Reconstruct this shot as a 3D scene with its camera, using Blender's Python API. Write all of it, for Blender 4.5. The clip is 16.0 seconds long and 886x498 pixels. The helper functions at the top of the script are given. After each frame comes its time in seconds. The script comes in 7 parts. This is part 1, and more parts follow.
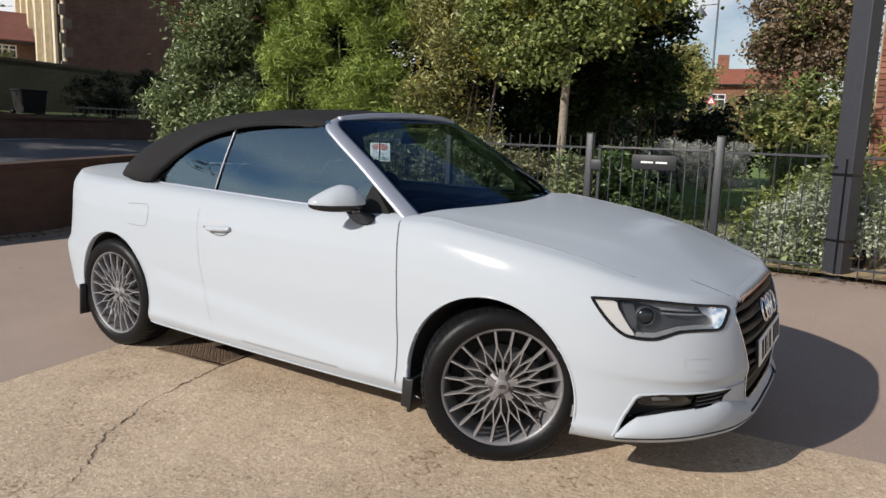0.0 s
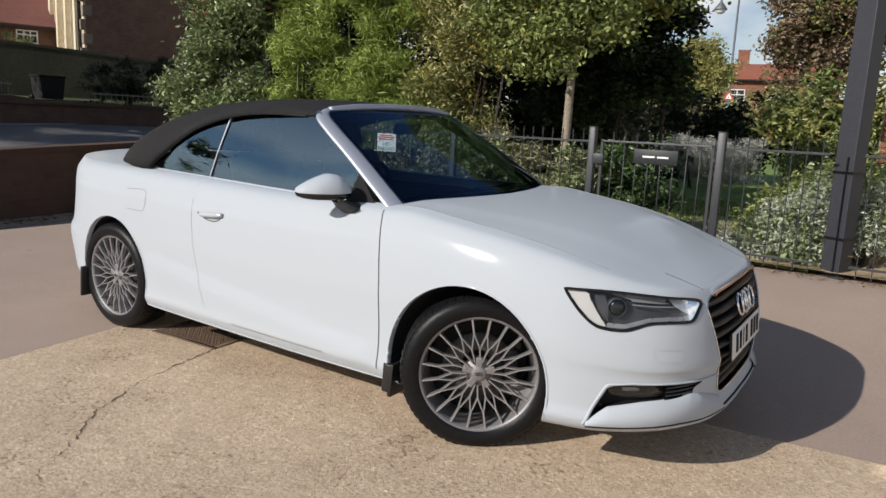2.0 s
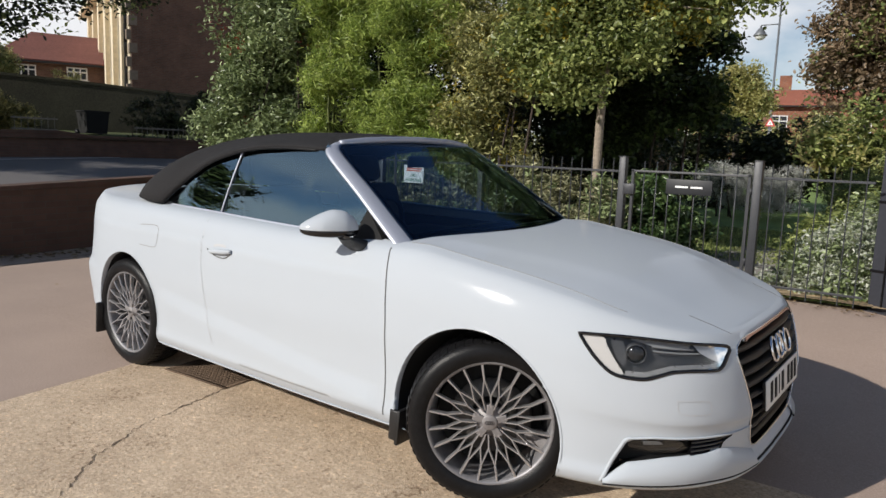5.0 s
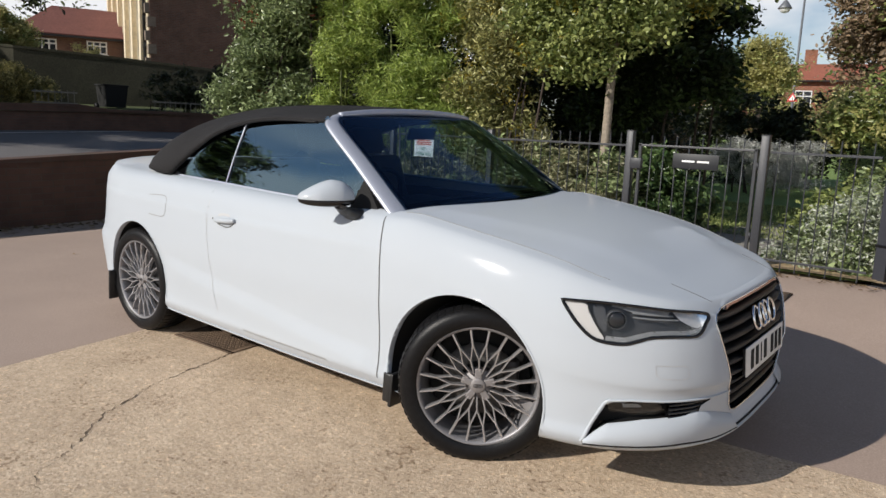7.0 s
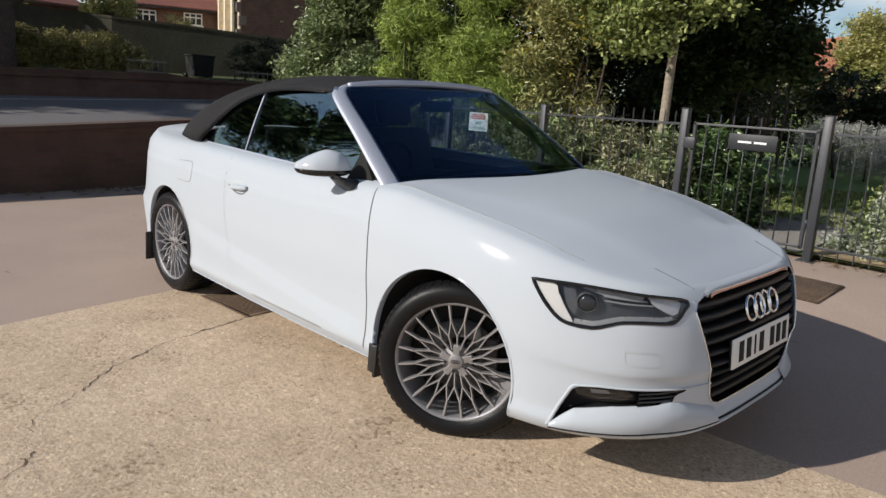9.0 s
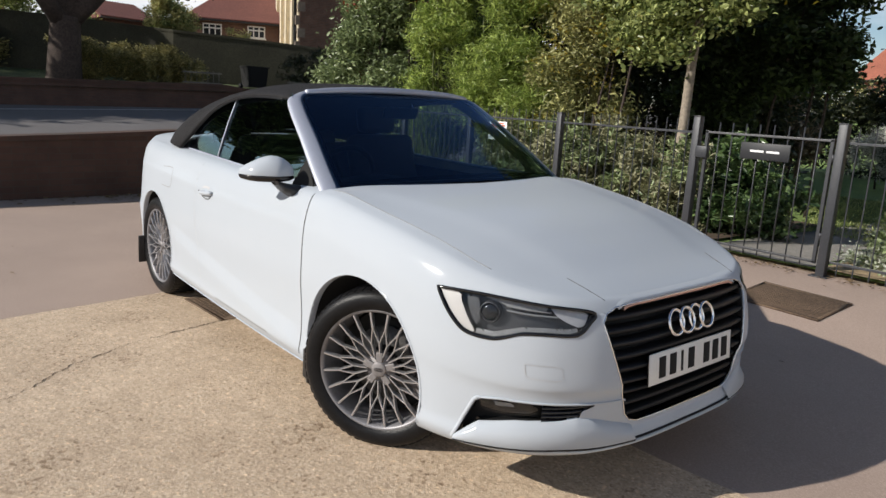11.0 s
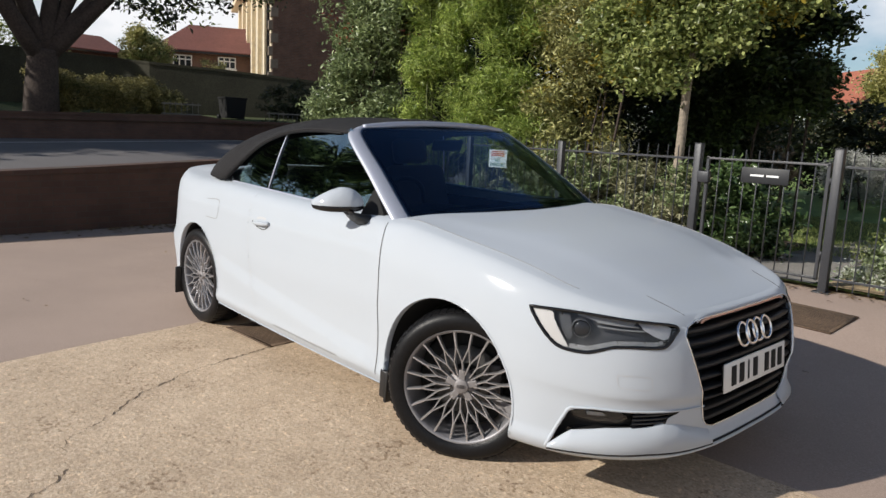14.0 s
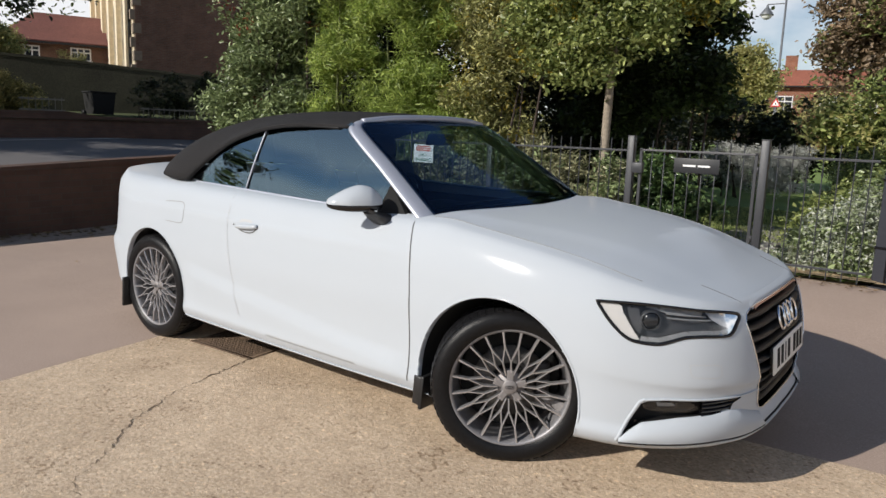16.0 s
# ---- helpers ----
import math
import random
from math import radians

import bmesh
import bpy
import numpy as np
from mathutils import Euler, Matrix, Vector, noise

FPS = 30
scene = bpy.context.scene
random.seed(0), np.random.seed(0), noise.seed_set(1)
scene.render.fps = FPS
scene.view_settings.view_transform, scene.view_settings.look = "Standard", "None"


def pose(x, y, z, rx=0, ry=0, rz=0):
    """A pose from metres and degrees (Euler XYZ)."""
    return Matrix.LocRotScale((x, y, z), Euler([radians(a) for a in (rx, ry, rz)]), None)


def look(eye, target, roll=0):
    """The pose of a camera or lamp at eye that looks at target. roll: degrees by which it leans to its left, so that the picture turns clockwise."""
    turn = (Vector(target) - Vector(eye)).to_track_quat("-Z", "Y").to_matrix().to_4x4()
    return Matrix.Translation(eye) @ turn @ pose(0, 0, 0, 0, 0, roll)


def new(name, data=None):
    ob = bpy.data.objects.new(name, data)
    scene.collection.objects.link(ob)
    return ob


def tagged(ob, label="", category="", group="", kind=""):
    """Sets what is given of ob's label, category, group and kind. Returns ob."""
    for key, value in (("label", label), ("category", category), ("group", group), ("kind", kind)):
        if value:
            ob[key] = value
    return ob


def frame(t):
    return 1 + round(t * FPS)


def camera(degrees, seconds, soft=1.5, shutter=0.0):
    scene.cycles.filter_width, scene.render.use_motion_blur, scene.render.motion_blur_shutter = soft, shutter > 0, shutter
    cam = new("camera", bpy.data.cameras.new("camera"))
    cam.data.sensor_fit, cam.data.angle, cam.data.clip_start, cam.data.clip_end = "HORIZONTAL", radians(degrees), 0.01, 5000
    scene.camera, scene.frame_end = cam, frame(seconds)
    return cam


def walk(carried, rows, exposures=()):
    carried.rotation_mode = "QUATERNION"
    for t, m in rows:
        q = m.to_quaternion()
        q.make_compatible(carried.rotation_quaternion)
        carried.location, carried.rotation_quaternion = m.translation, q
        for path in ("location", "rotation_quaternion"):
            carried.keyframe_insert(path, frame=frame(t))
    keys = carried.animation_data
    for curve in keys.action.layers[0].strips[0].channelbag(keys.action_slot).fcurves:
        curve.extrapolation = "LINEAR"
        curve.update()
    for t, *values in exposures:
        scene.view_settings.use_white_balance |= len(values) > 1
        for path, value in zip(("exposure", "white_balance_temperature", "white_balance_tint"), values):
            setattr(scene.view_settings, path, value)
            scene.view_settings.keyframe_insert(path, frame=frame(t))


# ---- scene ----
cam = camera(64.2, 16.0)
PATH = [
    (0, (1.229, -3.186, 1.299), (0.167, -1.521, 0.983), 1.9),
    (0.5, (1.203, -3.192, 1.294), (0.188, -1.501, 0.962), 1.9),
    (1, (1.226, -3.181, 1.275), (0.242, -1.473, 0.936), 2.2),
    (1.5, (1.273, -3.174, 1.28), (0.278, -1.473, 0.938), 2.3),
    (2, (1.38, -3.158, 1.305), (0.285, -1.52, 0.964), 2.8),
    (2.5, (1.489, -3.118, 1.317), (0.308, -1.533, 1.01), 2.7),
    (3, (1.518, -3.068, 1.319), (0.305, -1.508, 1.017), 2.2),
    (3.5, (1.454, -3.011, 1.324), (0.249, -1.44, 1.041), 2.3),
    (3.7, (1.41, -2.989, 1.328), (0.211, -1.411, 1.062), 2.5),
    (6, (1.382, -2.958, 1.318), (0.191, -1.375, 1.044), 2.1),
    (6.5, (1.395, -2.957, 1.312), (0.208, -1.379, 0.993), 2.1),
    (7, (1.524, -2.966, 1.316), (0.299, -1.421, 0.981), 2.4),
    (7.5, (1.736, -2.952, 1.323), (0.427, -1.473, 1.011), 2.4),
    (8, (1.806, -2.893, 1.325), (0.476, -1.44, 0.981), 2.3),
    (8.5, (1.794, -2.767, 1.311), (0.456, -1.326, 0.943), 2.7),
    (9, (1.798, -2.681, 1.325), (0.411, -1.3, 0.91), 3.5),
    (9.2, (1.85, -2.691, 1.307), (0.453, -1.316, 0.911), 3.5),
    (11.3, (2.16, -2.231, 1.34), (0.634, -0.997, 0.954), 3.2),
    (11.5, (2.19, -2.23, 1.336), (0.652, -1.004, 0.973), 3.2),
    (12, (2.299, -2.261, 1.328), (0.707, -1.106, 0.968), 4.2),
    (12.5, (2.306, -2.366, 1.331), (0.711, -1.217, 0.962), 4.8),
    (13, (2.253, -2.6, 1.346), (0.712, -1.369, 1.013), 4.6),
    (13.5, (2.164, -2.715, 1.349), (0.66, -1.438, 1.022), 3.3),
    (14, (1.986, -2.727, 1.341), (0.526, -1.398, 1.022), 2.7),
    (14.5, (1.83, -2.769, 1.361), (0.423, -1.379, 1.06), 1.9),
    (15, (1.682, -2.955, 1.359), (0.373, -1.463, 1.113), 2.2),
    (15.5, (1.54, -3.095, 1.336), (0.313, -1.541, 1.057), 1.9),
    (16, (1.402, -3.115, 1.307), (0.209, -1.541, 0.99), 2.2),
]
walk(cam, [(t, look(eye, target, roll)) for t, eye, target, roll in PATH],
     [(t, stops) for t, stops in ((0, 0.17), (3, 0.19), (9, 0.26), (11.3, 0.34), (12.5, 0.38), (13.5, 0.33), (15, 0.27), (16, 0.24))])

# ---- light: a clear autumn midday, the sun low behind the road and to the car's right ----
SUN_WAY = Vector((-0.69, -1.63, 1.0)).normalized()
world = bpy.data.worlds.new("sky")
scene.world = world
world.use_nodes = True
wt = world.node_tree
sky = wt.nodes.new("ShaderNodeTexSky")
sky.sky_type = "NISHITA"
sky.sun_disc = False
sky.sun_elevation = math.asin(SUN_WAY.z)
sky.sun_rotation = math.atan2(SUN_WAY.x, SUN_WAY.y)
sky.air_density, sky.dust_density, sky.ozone_density = 1.0, 0.25, 2.0
SKY_STRENGTH = 0.073
wt.nodes["Background"].inputs["Strength"].default_value = SKY_STRENGTH
# thin white cloud over the blue
tc = wt.nodes.new("ShaderNodeTexCoord")
cn = wt.nodes.new("ShaderNodeTexNoise")
cn.inputs["Scale"].default_value, cn.inputs["Detail"].default_value = 2.2, 10
cm = wt.nodes.new("ShaderNodeMapping")
cm.inputs["Scale"].default_value = (1, 1, 2.0)
cm.inputs["Location"].default_value = (0.35, 0.2, 0.1)
cr = wt.nodes.new("ShaderNodeValToRGB")
cr.color_ramp.elements[0].position, cr.color_ramp.elements[1].position = 0.38, 0.51
mx = wt.nodes.new("ShaderNodeMix")
mx.data_type = "RGBA"
mx.inputs["B"].default_value = (10.4, 10.5, 10.8, 1)
wt.links.new(tc.outputs["Generated"], cm.inputs["Vector"])
wt.links.new(cm.outputs["Vector"], cn.inputs["Vector"])
wt.links.new(cn.outputs["Fac"], cr.inputs["Fac"])
# cloud thins out towards the top of the sky
sx = wt.nodes.new("ShaderNodeSeparateXYZ")
mr = wt.nodes.new("ShaderNodeMapRange")
mr.inputs["From Min"].default_value, mr.inputs["From Max"].default_value = 0.50, 0.22
ml = wt.nodes.new("ShaderNodeMath")
ml.operation = "MULTIPLY"
wt.links.new(tc.outputs["Generated"], sx.inputs["Vector"])
wt.links.new(sx.outputs["Z"], mr.inputs["Value"])
wt.links.new(cr.outputs["Color"], ml.inputs[0])
wt.links.new(mr.outputs["Result"], ml.inputs[1])
wt.links.new(ml.outputs["Value"], mx.inputs["Factor"])
wt.links.new(sky.outputs["Color"], mx.inputs["A"])
wt.links.new(mx.outputs["Result"], wt.nodes["Background"].inputs["Color"])
sun = new("sun", bpy.data.lights.new("sun", "SUN"))
sun.data.energy, sun.data.angle, sun.data.color = 4.0, radians(0.55), (1.0, 0.945, 0.865)
sun.matrix_world = look(SUN_WAY * 60, (0, 0, 0))

# ---- materials ----
def ramp(nt, fac, stops):
    r = nt.nodes.new("ShaderNodeValToRGB")
    e = r.color_ramp.elements
    while len(e) < len(stops):
        e.new(0.5)
    for k, (p, c) in zip(e, stops):
        k.position, k.color = p, (*c, 1)
    nt.links.new(fac, r.inputs["Fac"])
    return r.outputs["Color"]


def noise_node(nt, scale, detail=6, rough=0.6, space="Object", stretch=(1, 1, 1)):
    c = nt.nodes.new("ShaderNodeTexCoord")
    m = nt.nodes.new("ShaderNodeMapping")
    m.inputs["Scale"].default_value = stretch
    n = nt.nodes.new("ShaderNodeTexNoise")
    n.inputs["Scale"].default_value, n.inputs["Detail"].default_value, n.inputs["Roughness"].default_value = scale, detail, rough
    nt.links.new(c.outputs[space], m.inputs["Vector"])
    nt.links.new(m.outputs["Vector"], n.inputs["Vector"])
    return n.outputs["Fac"]


def mix(nt, fac, a, b, mode="MIX"):
    m = nt.nodes.new("ShaderNodeMix")
    m.data_type, m.blend_type = "RGBA", mode
    for key, v in (("Factor", fac), ("A", a), ("B", b)):
        if isinstance(v, (int, float)):
            m.inputs[key].default_value = v
        elif isinstance(v, tuple):
            m.inputs[key].default_value = (*v, 1)
        else:
            nt.links.new(v, m.inputs[key])
    return m.outputs["Result"]


def material(name, base, rough=0.6, metal=0.0, spread=0.12, grain=40.0, patch=2.0, bump=0.0, coat=0.0, spec=0.5):
    """A surface with a fine grain and large soft patches round its base colour."""
    m = bpy.data.materials.new(name)
    m.use_nodes = True
    nt = m.node_tree
    p = nt.nodes["Principled BSDF"]
    p.inputs["Roughness"].default_value, p.inputs["Metallic"].default_value = rough, metal
    p.inputs["Coat Weight"].default_value, p.inputs["Coat Roughness"].default_value = coat, 0.03
    p.inputs["Specular IOR Level"].default_value = spec
    if spread > 0:
        lo, hi = tuple(max(0, c * (1 - spread)) for c in base), tuple(min(1, c * (1 + spread)) for c in base)
        fine = ramp(nt, noise_node(nt, grain), [(0.3, lo), (0.7, hi)])
        wide = ramp(nt, noise_node(nt, patch, 4), [(0.3, (1 - spread,) * 3), (0.7, (1, 1, 1))])
        nt.links.new(mix(nt, 0.8, fine, wide, "MULTIPLY"), p.inputs["Base Color"])
    else:
        p.inputs["Base Color"].default_value = (*base, 1)
    if bump:
        b = nt.nodes.new("ShaderNodeBump")
        b.inputs["Strength"].default_value, b.inputs["Distance"].default_value = bump, 0.01
        nt.links.new(noise_node(nt, grain * 1.7), b.inputs["Height"])
        nt.links.new(b.outputs["Normal"], p.inputs["Normal"])
    return m


def glass(name, tint, rough=0.0, ior=1.52, sheen=(1, 1, 1)):
    m = bpy.data.materials.new(name)
    m.use_nodes = True
    nt = m.node_tree
    out = nt.nodes["Material Output"]
    nt.nodes.remove(nt.nodes["Principled BSDF"])
    t, g, f, s = (nt.nodes.new(k) for k in ("ShaderNodeBsdfTransparent", "ShaderNodeBsdfGlossy", "ShaderNodeFresnel", "ShaderNodeMixShader"))
    t.inputs["Color"].default_value = (*tint, 1)
    g.inputs["Roughness"].default_value = rough
    g.inputs["Color"].default_value = (*sheen, 1)
    f.inputs["IOR"].default_value = ior
    nt.links.new(f.outputs["Fac"], s.inputs["Fac"])
    nt.links.new(t.outputs["BSDF"], s.inputs[1])
    nt.links.new(g.outputs["BSDF"], s.inputs[2])
    nt.links.new(s.outputs["Shader"], out.inputs["Surface"])
    return m


def leaf_material(name, dark, light, rough=0.45, through_light=0.35, gain=1.0):
    """Leaves: each leaf its own green, some light passing through."""
    m = bpy.data.materials.new(name)
    m.use_nodes = True
    nt = m.node_tree
    p, out = nt.nodes["Principled BSDF"], nt.nodes["Material Output"]
    g = nt.nodes.new("ShaderNodeNewGeometry")
    dark, light = (tuple(min(0.85, c * gain * k) for c, k in zip(v, (1.0, 1.02, 1.05))) for v in (dark, light))
    # mostly dark with a few bright leaves: shade and glints put into the colour
    mid = tuple(a * 0.58 + b * 0.42 for a, b in zip(dark, light))
    c = ramp(nt, g.outputs["Random Per Island"], [(0.0, dark), (0.6, mid), (1.0, light)])
    # broad dark patches painted in for the shaded gaps in the foliage
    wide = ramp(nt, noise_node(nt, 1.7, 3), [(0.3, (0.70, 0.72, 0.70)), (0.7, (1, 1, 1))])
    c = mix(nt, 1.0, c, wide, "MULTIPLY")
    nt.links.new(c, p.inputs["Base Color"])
    p.inputs["Roughness"].default_value = rough
    tr = nt.nodes.new("ShaderNodeBsdfTranslucent")
    nt.links.new(c, tr.inputs["Color"])
    s = nt.nodes.new("ShaderNodeMixShader")
    s.inputs["Fac"].default_value = through_light
    nt.links.new(p.outputs["BSDF"], s.inputs[1])
    nt.links.new(tr.outputs["BSDF"], s.inputs[2])
    nt.links.new(s.outputs["Shader"], out.inputs["Surface"])
    return m


def paint_material():
    """White pearl car paint under clear lacquer."""
    m = material("white_car_paint", (0.448, 0.482, 0.522), 0.34, 0.0, 0.015, 900, 3, 0.0, 0.38, 0.0)
    m.node_tree.nodes["Principled BSDF"].inputs["Coat IOR"].default_value = 1.5
    m.node_tree.nodes["Principled BSDF"].inputs["Coat Roughness"].default_value = 0.10
    return m


def concrete_material():
    """Worn exposed-aggregate concrete: warm, speckled with small stones, stained."""
    m = bpy.data.materials.new("worn_concrete")
    m.use_nodes = True
    nt = m.node_tree
    p = nt.nodes["Principled BSDF"]
    p.inputs["Roughness"].default_value = 0.85
    c = nt.nodes.new("ShaderNodeTexCoord")
    v = nt.nodes.new("ShaderNodeTexVoronoi")
    v.inputs["Scale"].default_value = 105
    nt.links.new(c.outputs["Object"], v.inputs["Vector"])
    sep = nt.nodes.new("ShaderNodeSeparateColor")
    nt.links.new(v.outputs["Color"], sep.inputs["Color"])
    stones = ramp(nt, sep.outputs["Red"], [(0.0, (0.25, 0.175, 0.12)), (0.3, (0.53, 0.41, 0.29)), (0.7, (0.62, 0.49, 0.35)), (1.0, (0.80, 0.70, 0.55))])
    wide = ramp(nt, noise_node(nt, 1.1, 6, 0.65), [(0.3, (0.85, 0.835, 0.82)), (0.65, (1, 1, 1))])
    fine = ramp(nt, noise_node(nt, 16, 8, 0.7), [(0.3, (0.80, 0.78, 0.755)), (0.6, (1, 1, 1))])
    paste = mix(nt, 0.52, stones, (0.785, 0.60, 0.427))
    # pits come in clusters: fine holes where a wider pattern is low
    near = nt.nodes.new("ShaderNodeMath")
    near.operation = "MULTIPLY_ADD"
    near.inputs[1].default_value = 0.62
    nt.links.new(noise_node(nt, 2.3, 3, 0.5), near.inputs[0])
    nt.links.new(noise_node(nt, 42, 4, 0.55), near.inputs[2])
    pits = ramp(nt, near.outputs["Value"], [(0.60, (0.60, 0.55, 0.50)), (0.67, (1, 1, 1))])
    chips = ramp(nt, noise_node(nt, 46, 2, 0.5), [(0.62, (1, 1, 1)), (0.68, (1.28, 1.27, 1.22))])
    paste = mix(nt, 1.0, mix(nt, 1.0, paste, pits, "MULTIPLY"), chips, "MULTIPLY")
    old = ramp(nt, noise_node(nt, 3.2, 7, 0.7), [(0.35, (0.88, 0.87, 0.86)), (0.6, (1, 1, 1))])
    paste = mix(nt, 1.0, paste, old, "MULTIPLY")
    nt.links.new(mix(nt, 1.0, mix(nt, 1.0, paste, wide, "MULTIPLY"), fine, "MULTIPLY"), p.inputs["Base Color"])
    b = nt.nodes.new("ShaderNodeBump")
    b.inputs["Strength"].default_value, b.inputs["Distance"].default_value = 0.9, 0.007
    nt.links.new(noise_node(nt, 60, 6, 0.7), b.inputs["Height"])
    nt.links.new(b.outputs["Normal"], p.inputs["Normal"])
    return m


def tarmac_material(name, base, fleck):
    m = bpy.data.materials.new(name)
    m.use_nodes = True
    nt = m.node_tree
    p = nt.nodes["Principled BSDF"]
    p.inputs["Roughness"].default_value = 0.92
    fine = ramp(nt, noise_node(nt, 110, 4, 0.7), [(0.35, tuple(b * 0.8 for b in base)), (0.6, base), (0.75, fleck)])
    wide = ramp(nt, noise_node(nt, 0.7, 5, 0.6), [(0.3, (0.82, 0.82, 0.82)), (0.7, (1, 1, 1))])
    nt.links.new(mix(nt, 1.0, fine, wide, "MULTIPLY"), p.inputs["Base Color"])
    b = nt.nodes.new("ShaderNodeBump")
    b.inputs["Strength"].default_value, b.inputs["Distance"].default_value = 0.3, 0.004
    nt.links.new(noise_node(nt, 140, 3), b.inputs["Height"])
    nt.links.new(b.outputs["Normal"], p.inputs["Normal"])
    return m


PAINT = paint_material()
CONCRETE = concrete_material()
TARMAC = tarmac_material("sunlit_tarmac", (0.455, 0.345, 0.282), (0.55, 0.435, 0.365))
ROAD = tarmac_material("road_asphalt", (0.165, 0.155, 0.155), (0.21, 0.20, 0.20))
FABRIC = material("soft_top_fabric", (0.028, 0.027, 0.028), 0.95, 0, 0.25, 260, 3, 0.5, 0, 0.2)
RUBBER = material("tyre_rubber", (0.009, 0.009, 0.010), 0.40, 0, 0.25, 60, 6, 0.15, 0, 0.2)
BLACK_PLASTIC = material("black_plastic", (0.014, 0.014, 0.015), 0.42, 0, 0.15, 120, 6, 0.1)
SATIN_BLACK = material("satin_black", (0.010, 0.010, 0.011), 0.38, 0, 0.0, spec=0.3)
GLOSS_BLACK = material("gloss_black", (0.008, 0.008, 0.009), 0.12, 0, 0.0)
MATT_BLACK = material("matt_black", (0.008, 0.008, 0.008), 0.9, 0, 0.0)
ALU_FRAME = material("matt_aluminium", (0.46, 0.48, 0.55), 0.46, 0.55, 0.05, 200, 4)
ALLOY = material("machined_alloy", (0.53, 0.525, 0.54), 0.38, 0.8, 0.08, 120, 8)
RIM = material("rim_grey", (0.25, 0.245, 0.255), 0.5, 0.5, 0.12, 90, 8)
ALLOY_DARK = material("grey_painted_alloy", (0.055, 0.052, 0.055), 0.4, 0.6, 0.15, 90, 8)
HUB_GREY = material("hub_cap_grey", (0.26, 0.245, 0.245), 0.55, 0.4, 0.1, 90, 8)
CHROME = material("chrome", (0.82, 0.83, 0.85), 0.07, 1.0, 0.0)
STEEL_DISC = material("brake_steel", (0.12, 0.115, 0.11), 0.55, 0.6, 0.15, 80, 8)
PLATE_WHITE = material("plate_white", (0.72, 0.72, 0.69), 0.4, 0, 0.03, 60, 5)
SEAM = material("panel_gap_dark", (0.10, 0.10, 0.10), 0.9, 0, 0.0)
SEAM_SOFT = material("panel_gap_grey", (0.46, 0.46, 0.46), 0.8, 0, 0.0)
SEAM_MID = material("panel_gap_mid_grey", (0.27, 0.27, 0.27), 0.8, 0, 0.0)
INTERIOR = material("interior_black", (0.018, 0.018, 0.020), 0.7, 0, 0.2, 80, 6, 0.1)
PILLAR_TRIM = material("grey_pillar_trim", (0.17, 0.175, 0.165), 0.8, 0, 0.1, 120, 6, 0.1)
SEAT_CLOTH = material("seat_cloth_dark", (0.035, 0.035, 0.040), 0.85, 0, 0.2, 120, 6, 0.2)
# the blue of reflected sky is put into the panes' sheen colour
GLASS = glass("tinted_glass", (0.55, 0.64, 0.70), 0.0, 2.75, (0.60, 0.84, 1.0))
WINDSCREEN = glass("windscreen_glass", (0.72, 0.80, 0.84), 0.0, 1.62, (0.42, 0.62, 0.95))
LAMP_GLASS = glass("lamp_cover", (0.90, 0.91, 0.92), 0.0, 1.38)
TRIM_REFLECTION = material("coppery_reflection", (0.62, 0.38, 0.30), 0.3, 0.6, 0.05, 60, 9)
LAMP_GREY = material("lamp_grey_trim", (0.26, 0.265, 0.27), 0.45, 0.2, 0.1, 60, 9)
LAMP_PALE = material("lamp_pale_silver", (0.50, 0.50, 0.51), 0.4, 0.3, 0.08, 60, 9)
LAMP_DARK = material("lamp_dark_backing", (0.045, 0.046, 0.05), 0.4, 0.0, 0.1, 60, 9)
LAMP_WHITE = material("daytime_light_strip", (0.54, 0.52, 0.50), 0.35, 0, 0.0)
TAIL_RED = material("tail_lamp_red", (0.35, 0.01, 0.012), 0.15, 0, 0.0, coat=1.0)
# ---- car form: one outline, two vertical profiles and a top height, all in metres; x ahead of the front axle, z up ----
def smooth_keys(keys):
    """A monotone cubic through (x, y) keys."""
    k = np.array(sorted(keys), float)
    x, y = k[:, 0], k[:, 1]
    h, d = np.diff(x), np.diff(y) / np.diff(x)
    m = np.zeros(len(x))
    m[0], m[-1] = d[0], d[-1]
    for i in range(1, len(x) - 1):
        if d[i - 1] * d[i] > 0:
            w1, w2 = 2 * h[i] + h[i - 1], h[i] + 2 * h[i - 1]
            m[i] = (w1 + w2) / (w1 / d[i - 1] + w2 / d[i])

    def at(q):
        q = np.clip(np.asarray(q, float), x[0], x[-1])
        i = np.clip(np.searchsorted(x, q) - 1, 0, len(h) - 1)
        t = (q - x[i]) / h[i]
        return ((1 + 2 * t) * (1 - t) ** 2 * y[i] + t * (1 - t) ** 2 * h[i] * m[i]
                + t * t * (3 - 2 * t) * y[i + 1] + t * t * (t - 1) * h[i] * m[i + 1])
    return at


def rounded(points, n=12):
    """A closed or open polyline through points, Catmull-Rom."""
    p = [np.array(q, float) for q in points]
    p = [2 * p[0] - p[1]] + p + [2 * p[-1] - p[-2]]
    out = []
    for i in range(1, len(p) - 2):
        for k in range(n):
            t = k / n
            out.append(0.5 * (2 * p[i] + (p[i + 1] - p[i - 1]) * t + (2 * p[i - 1] - 5 * p[i] + 4 * p[i + 1] - p[i + 2]) * t * t
                              + (3 * p[i] - p[i - 1] - 3 * p[i + 1] + p[i + 2]) * t ** 3))
    out.append(p[-2])
    return np.array(out)


